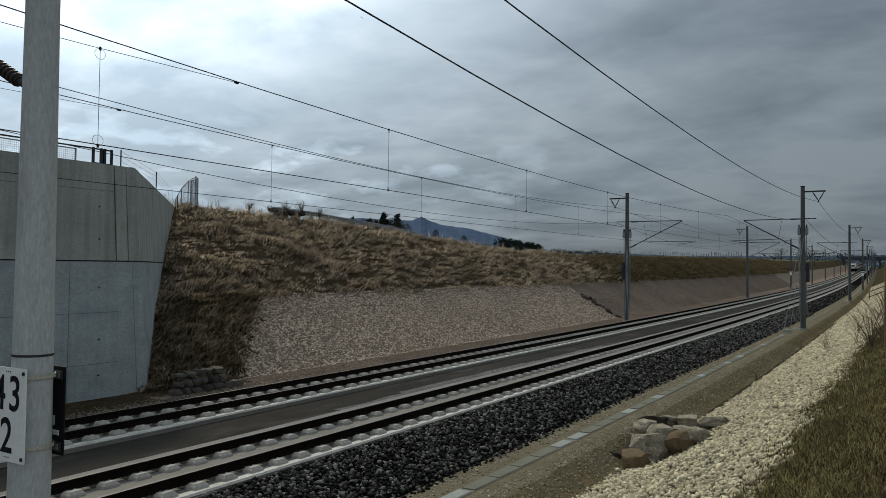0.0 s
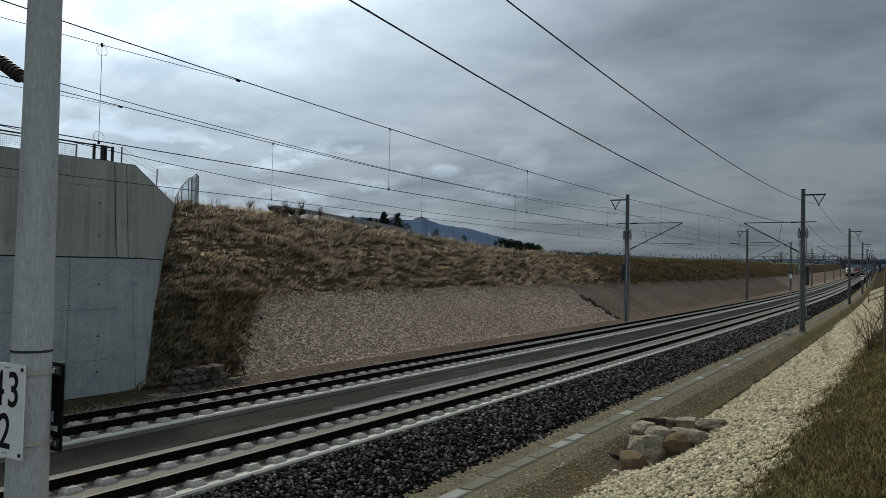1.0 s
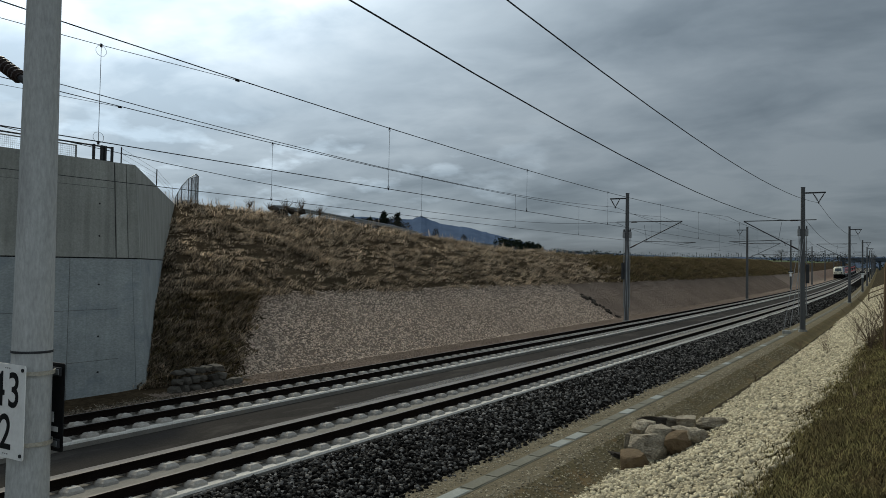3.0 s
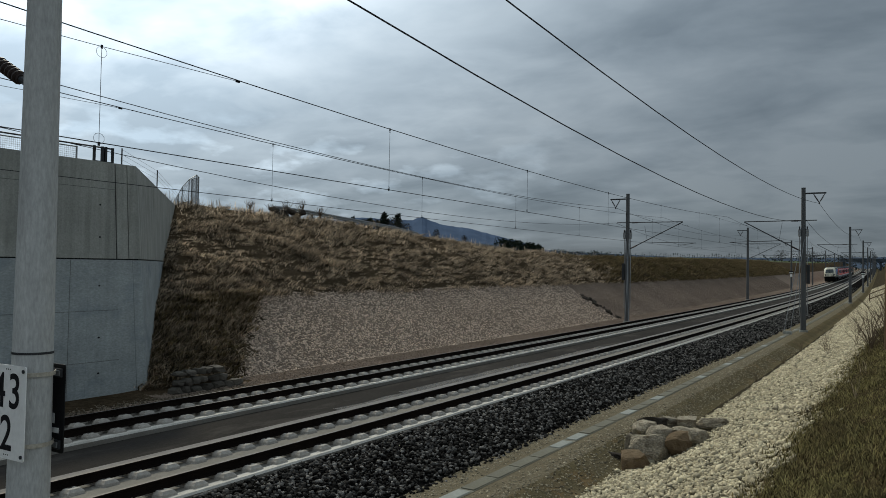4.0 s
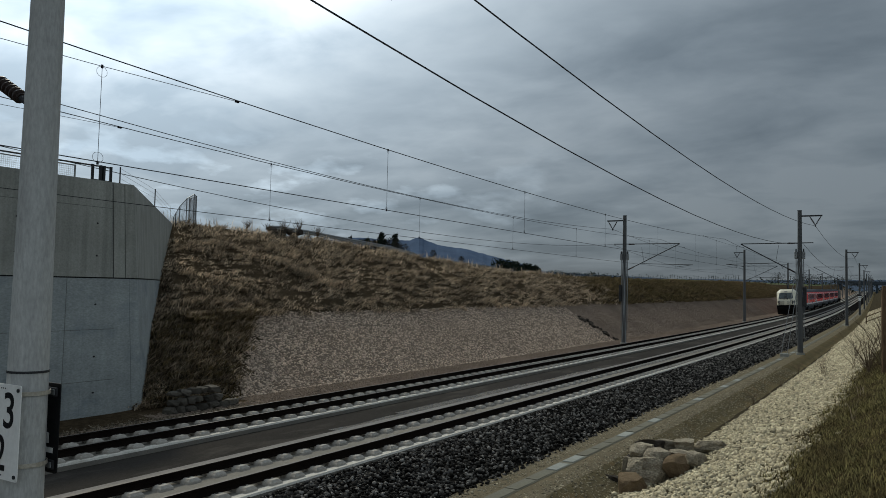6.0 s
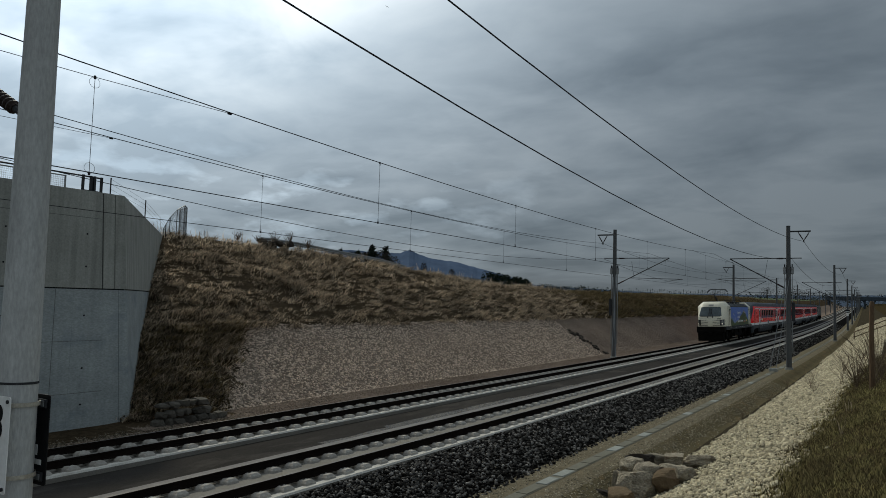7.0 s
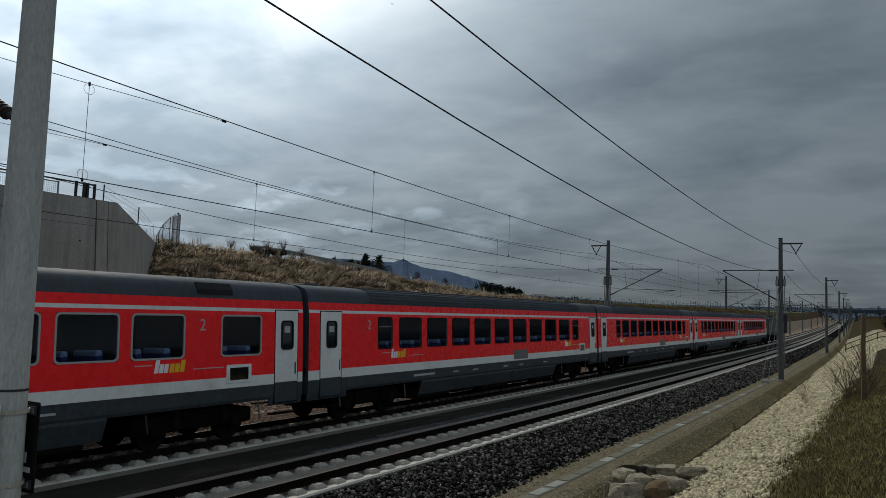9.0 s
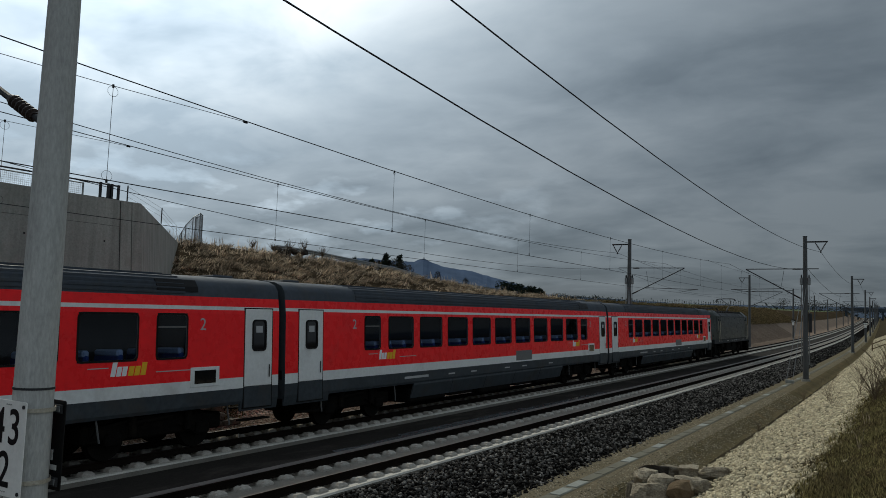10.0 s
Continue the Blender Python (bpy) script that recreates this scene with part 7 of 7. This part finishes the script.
    for k, h in enumerate((0.24, 0.16, 0.16, 0.16, 0.22)):
        y = o + 13.48 + 0.13 * k
        part("sponsor_mark", Shape().prism([(y, 2.0), (y + 0.105, 2.0), (y + 0.105 + h * 0.2, 2.0 + h), (y + h * 0.2, 2.0 + h)], "x", x0 + 0.002, x0 + 0.007), WHITE_PRINT if k < 2 else YELLOW_PRINT, body)
    part("sponsor_mark", Shape().box(x0 + 0.002, x0 + 0.006, o + 13.2, o + 13.44, 2.03, 2.07), WHITE_PRINT, body)


OPEN_WINDOWS = [(3.77, 4.56, True)] + [(5.08 + 1.905 * k, 6.50 + 1.905 * k, False) for k in range(9)] + [(22.30, 23.12, True)]
OPEN_DOORS = [(0.68, 1.70), (25.02, 26.0)]
CAB_WINDOWS = [(7.80, 8.55, False)] + [(9.13 + 1.872 * k, 10.60 + 1.872 * k, False) for k in range(7)] + [(23.1, 24.5, False)]
CAB_DOORS = [(6.25, 7.22), (25.1, 26.02)]

front_loco = make_loco("locomotive", "cream and blue electric locomotive with printed landscape and slogan", CREAM, BLUE, LOCO_ROOF, True, True)
cab_coach = make_coach("control_coach", "red control coach with a dark rounded driving end", CAB_WINDOWS, CAB_DOORS, cab=True)
make_bicycle(cab_coach)
coach_a = make_coach("coach", "red passenger coach with grey roof and pale doors", OPEN_WINDOWS, OPEN_DOORS)
coach_b, coach_c, coach_d = (copy_thing(coach_a, Matrix.Identity(4)) for _ in range(3))
rear_loco = make_loco("locomotive", "dark green-grey electric locomotive at the train's rear", LOCO_DARK, LOCO_DARK_SIDE, LOCO_ROOF, False, False)
TRAIN = [(front_loco, -COACH - LOCO / 2), (cab_coach, -COACH / 2), (coach_a, COACH / 2), (coach_b, COACH * 1.5), (coach_c, COACH * 2.5), (coach_d, COACH * 3.5), (rear_loco, COACH * 4 + LOCO / 2)]
SPEED = 54.7


def vehicle_pose(y):
    return Matrix.Translation(course(FAR_X, y, FAR_Z)) @ pose(0, 0, 0, 0, 0, heading(y)) @ pose(0, 0, 0, grade(y), 0, 0) @ pose(0, 0, 0, 0, -math.degrees(CANT), 0)


def motions():
    for ob, offset in TRAIN:
        walk(ob, [(0.5 * k, vehicle_pose(17.84 - SPEED * (0.5 * k - 9.0) + offset)) for k in range(21)])
    walk(airplane, [(t, Matrix.Translation((-1821.6 + 14.15 * (t - 1), 2374.9 + 10.4 * (t - 1), 1025.5 + 27.2 * (t - 1))) @ pose(0, 0, 0, 0, 20, 60)) for t in (0.0, 5.0, 10.0)])

# ---- stones and repeated pieces of the setting ----
def place_white():
    n = 61000
    y = 5 + 75 * rng.uniform(0, 1, n) ** 1.7
    x = rng.uniform(5.7, 10.6, n)
    lower = 5.72 + 0.62 * np.clip((y - 17) / 9, 0, 1) + rng.normal(0, 0.07, n)
    edge = 9.85 + 0.35 * np.array([noise.noise(Vector((b * 0.6, 1, 0))) for b in y]) + np.clip(y - 36, 0, 10) * 0.12
    keep = (x < edge + rng.normal(0, 0.12, n)) & (x > lower)
    x, y = x[keep], y[keep]
    z = np.array([bank_xz(b, a) for a, b in zip(x, y)])
    size = rng.uniform(0.038, 0.082, len(x)) * np.where(rng.uniform(0, 1, len(x)) < 0.06, 1.7, 1) * (1 + np.clip(y - 25, 0, 60) / 70)
    p = np.stack([x, y, z + size * 0.12], 1)
    # larger blocks further along the bank
    m = 9000
    yf = 70 + 130 * rng.uniform(0, 1, m) ** 1.3
    xf = rng.uniform(6.0, 12.5, m)
    zf = np.array([bank_xz(b, a) for a, b in zip(xf, yf)])
    sf = rng.uniform(0.10, 0.22, m)
    p, size = np.concatenate([p, np.stack([xf, yf, zf + sf * 0.1], 1)]), np.concatenate([size, sf])
    tagged(new("bank_stones", stones("bank_stones", course_np(p), size, WHITE_STONE, flat=0.85)), "pale broken limestone covering the bank", "stones", kind="stuff")


place_white()


def place_ballast():
    n = 33000
    y = 6 + 74 * rng.uniform(0, 1, n) ** 1.45
    x = rng.uniform(1.28, 3.55, n)
    z = np.interp(x, [1.225, 1.35, 1.9, 3.1, 3.4, 3.6], [-0.275, -0.27, -0.31, -0.55, -0.62, -0.63])
    size = rng.uniform(0.04, 0.088, n) * (1 + np.clip(y - 30, 0, 60) / 80)
    keep = (x < 3.25) | (rng.uniform(0, 1, n) < 0.35)
    p = np.stack([x, y, z + size * rng.uniform(0.0, 0.5, n)], 1)[keep]
    m = 3000
    yf, xf = 75 + 130 * rng.uniform(0, 1, m) ** 1.3, rng.uniform(1.3, 3.3, m)
    sf = rng.uniform(0.06, 0.11, m)
    zf = np.interp(xf, [1.225, 1.35, 1.9, 3.1, 3.4, 3.6], [-0.275, -0.27, -0.31, -0.55, -0.62, -0.63])
    p, size, keep = np.concatenate([p, np.stack([xf, yf, zf + sf * 0.12], 1)]), np.concatenate([size[keep], sf]), slice(None)
    tagged(new("ballast_stones", stones("ballast_stones", course_np(p), size[keep], BALLAST, flat=0.85)), "dark angular ballast stones beside the track", "stones", kind="stuff")


place_ballast()


def place_slope():
    n = 84000
    y = 16 + 181 * rng.uniform(0, 1, n) ** 1.9
    t = rng.uniform(-0.02, 1.62, n)
    keep = (y > 20.2 + 5.6 * (1 - np.clip(t, 0, 1)) + rng.normal(0, 0.3, n) - 6 * (t > 1.12))
    keep &= (y > 19.6) | (t < 1.3)
    y, t = y[keep], t[keep]
    x = EDGE_X + (FOOT_X - EDGE_X) * t
    z = np.maximum(EDGE_Z + (FOOT_Z - EDGE_Z) * t, FOOT_Z)
    size = rng.uniform(0.065, 0.125, len(x)) * (1 + np.clip(y - 70, 0, 130) / 110)
    p = np.stack([x, y, z + size * 0.10], 1)
    # stones on the flat foot are coloured darker against the stronger sun there
    near = (y < 63.5) & (t < 1.03)
    tagged(new("dull_stones", stones("dull_stones", course_np(p[~near]), size[~near], SLOPE_DULL, "octa")), "darker crushed stone along the slope's foot and beyond the rubble drain", "stones", kind="stuff")
    p, size = p[near], size[near]
    tagged(new("slope_stones", stones("slope_stones", course_np(p), size, SLOPE_STONE, "octa")), "grey-brown crushed stone covering the lower slope", "stones", kind="stuff")
    n = 7000
    y, x = rng.uniform(5, 20.5, n), rng.uniform(-9.95, -6.5, n)
    z = np.interp(x, [-10, -8.6, -6.3], [-0.6, -0.6, -0.52])
    tagged(new("foot_stones", stones("foot_stones", course_np(np.stack([x, y, z + 0.01], 1)), rng.uniform(0.03, 0.09, n), FOOT_STONE, "octa")), "brown pebbles and soil at the abutment's foot", "stones", kind="stuff")


place_slope()


def place_grit():
    n = 13000
    y = 8 + 40 * rng.uniform(0, 1, n) ** 1.4
    x = rng.choice([3.7, 4.75, 5.2, 5.6], n) + rng.normal(0, 0.24, n)
    z = np.interp(x, [3.35, 3.95, 4.5, 5.1, 5.5, 5.85], [-0.62, -0.60, -0.60, -0.55, -0.72, -0.86])
    keep = (x < 3.95) | (x > 4.45)
    size = rng.uniform(0.02, 0.06, n)
    tagged(new("grit_stones", stones("grit_stones", course_np(np.stack([x, y, z], 1)[keep]), size[keep], GRIT_STONE, "octa")), "scattered pale pebbles beside the drain", "stones", kind="stuff")


place_grit()

# drain slabs, each a piece
LID = Shape().box(-0.14, 0.14, -0.496, 0.496, -0.05, 0.012, 0.006).mesh("drain_slab", DRAIN)
LID_PALE = Shape().box(-0.14, 0.14, -0.40, 0.40, -0.05, 0.016, 0.012).mesh("drain_slab", DRAIN_PALE)
for k in range(110):
    y = 6.3 + k
    pale = k in (6, 11, 12, 16, 19, 25, 30, 33, 40, 47, 54, 60)
    ob = part("drain_slab", LID_PALE if pale else LID, None, drain)
    ob.matrix_basis = Matrix.Translation(course(4.2, y, -0.588)) @ pose(0, 0, 0, 0, 0, heading(y))
# rail seats: the nearest as pieces, the rest joined
SEAT_SOURCE = seat_shape()
for cx, cz, tr in ((NEAR_X, 0.0, track_near), (FAR_X, FAR_Z, track_far)):
    for m in seat_places(cx, cz, 2, 150):
        part("rail_seat", SEAT_MESH, None, tr, m=m)
    rest = part("rail_seats_far", joined(seat_places(cx, cz, 150, 420), SEAT_SOURCE), [SEAT, CLIP], tr)
    rest["kind"] = "stuff"


def make_airplane():
    a = thing("airplane", "small grey airplane high in the sky", "airplane")
    part("fuselage", Shape().loft([[(r * math.cos(t), y, r * math.sin(t)) for t in (2 * math.pi * i / 8 for i in range(8))] for y, r in ((-6, 0.15), (-4.5, 0.7), (0, 0.9), (4, 0.5), (7, 0.15))]), DARK_STEEL, a)
    part("wing", Shape().prism([(-8, -0.3), (8, -0.3), (7.5, 1.0), (0, 1.6), (-7.5, 1.0)], "z", 0.4, 0.6), DARK_STEEL, a)
    part("tail", Shape().prism([(6.0, 0), (7.2, 0), (7.4, 2.0), (6.8, 2.0)], "x", -0.1, 0.1), DARK_STEEL, a)
    return a


airplane = make_airplane()

motions()
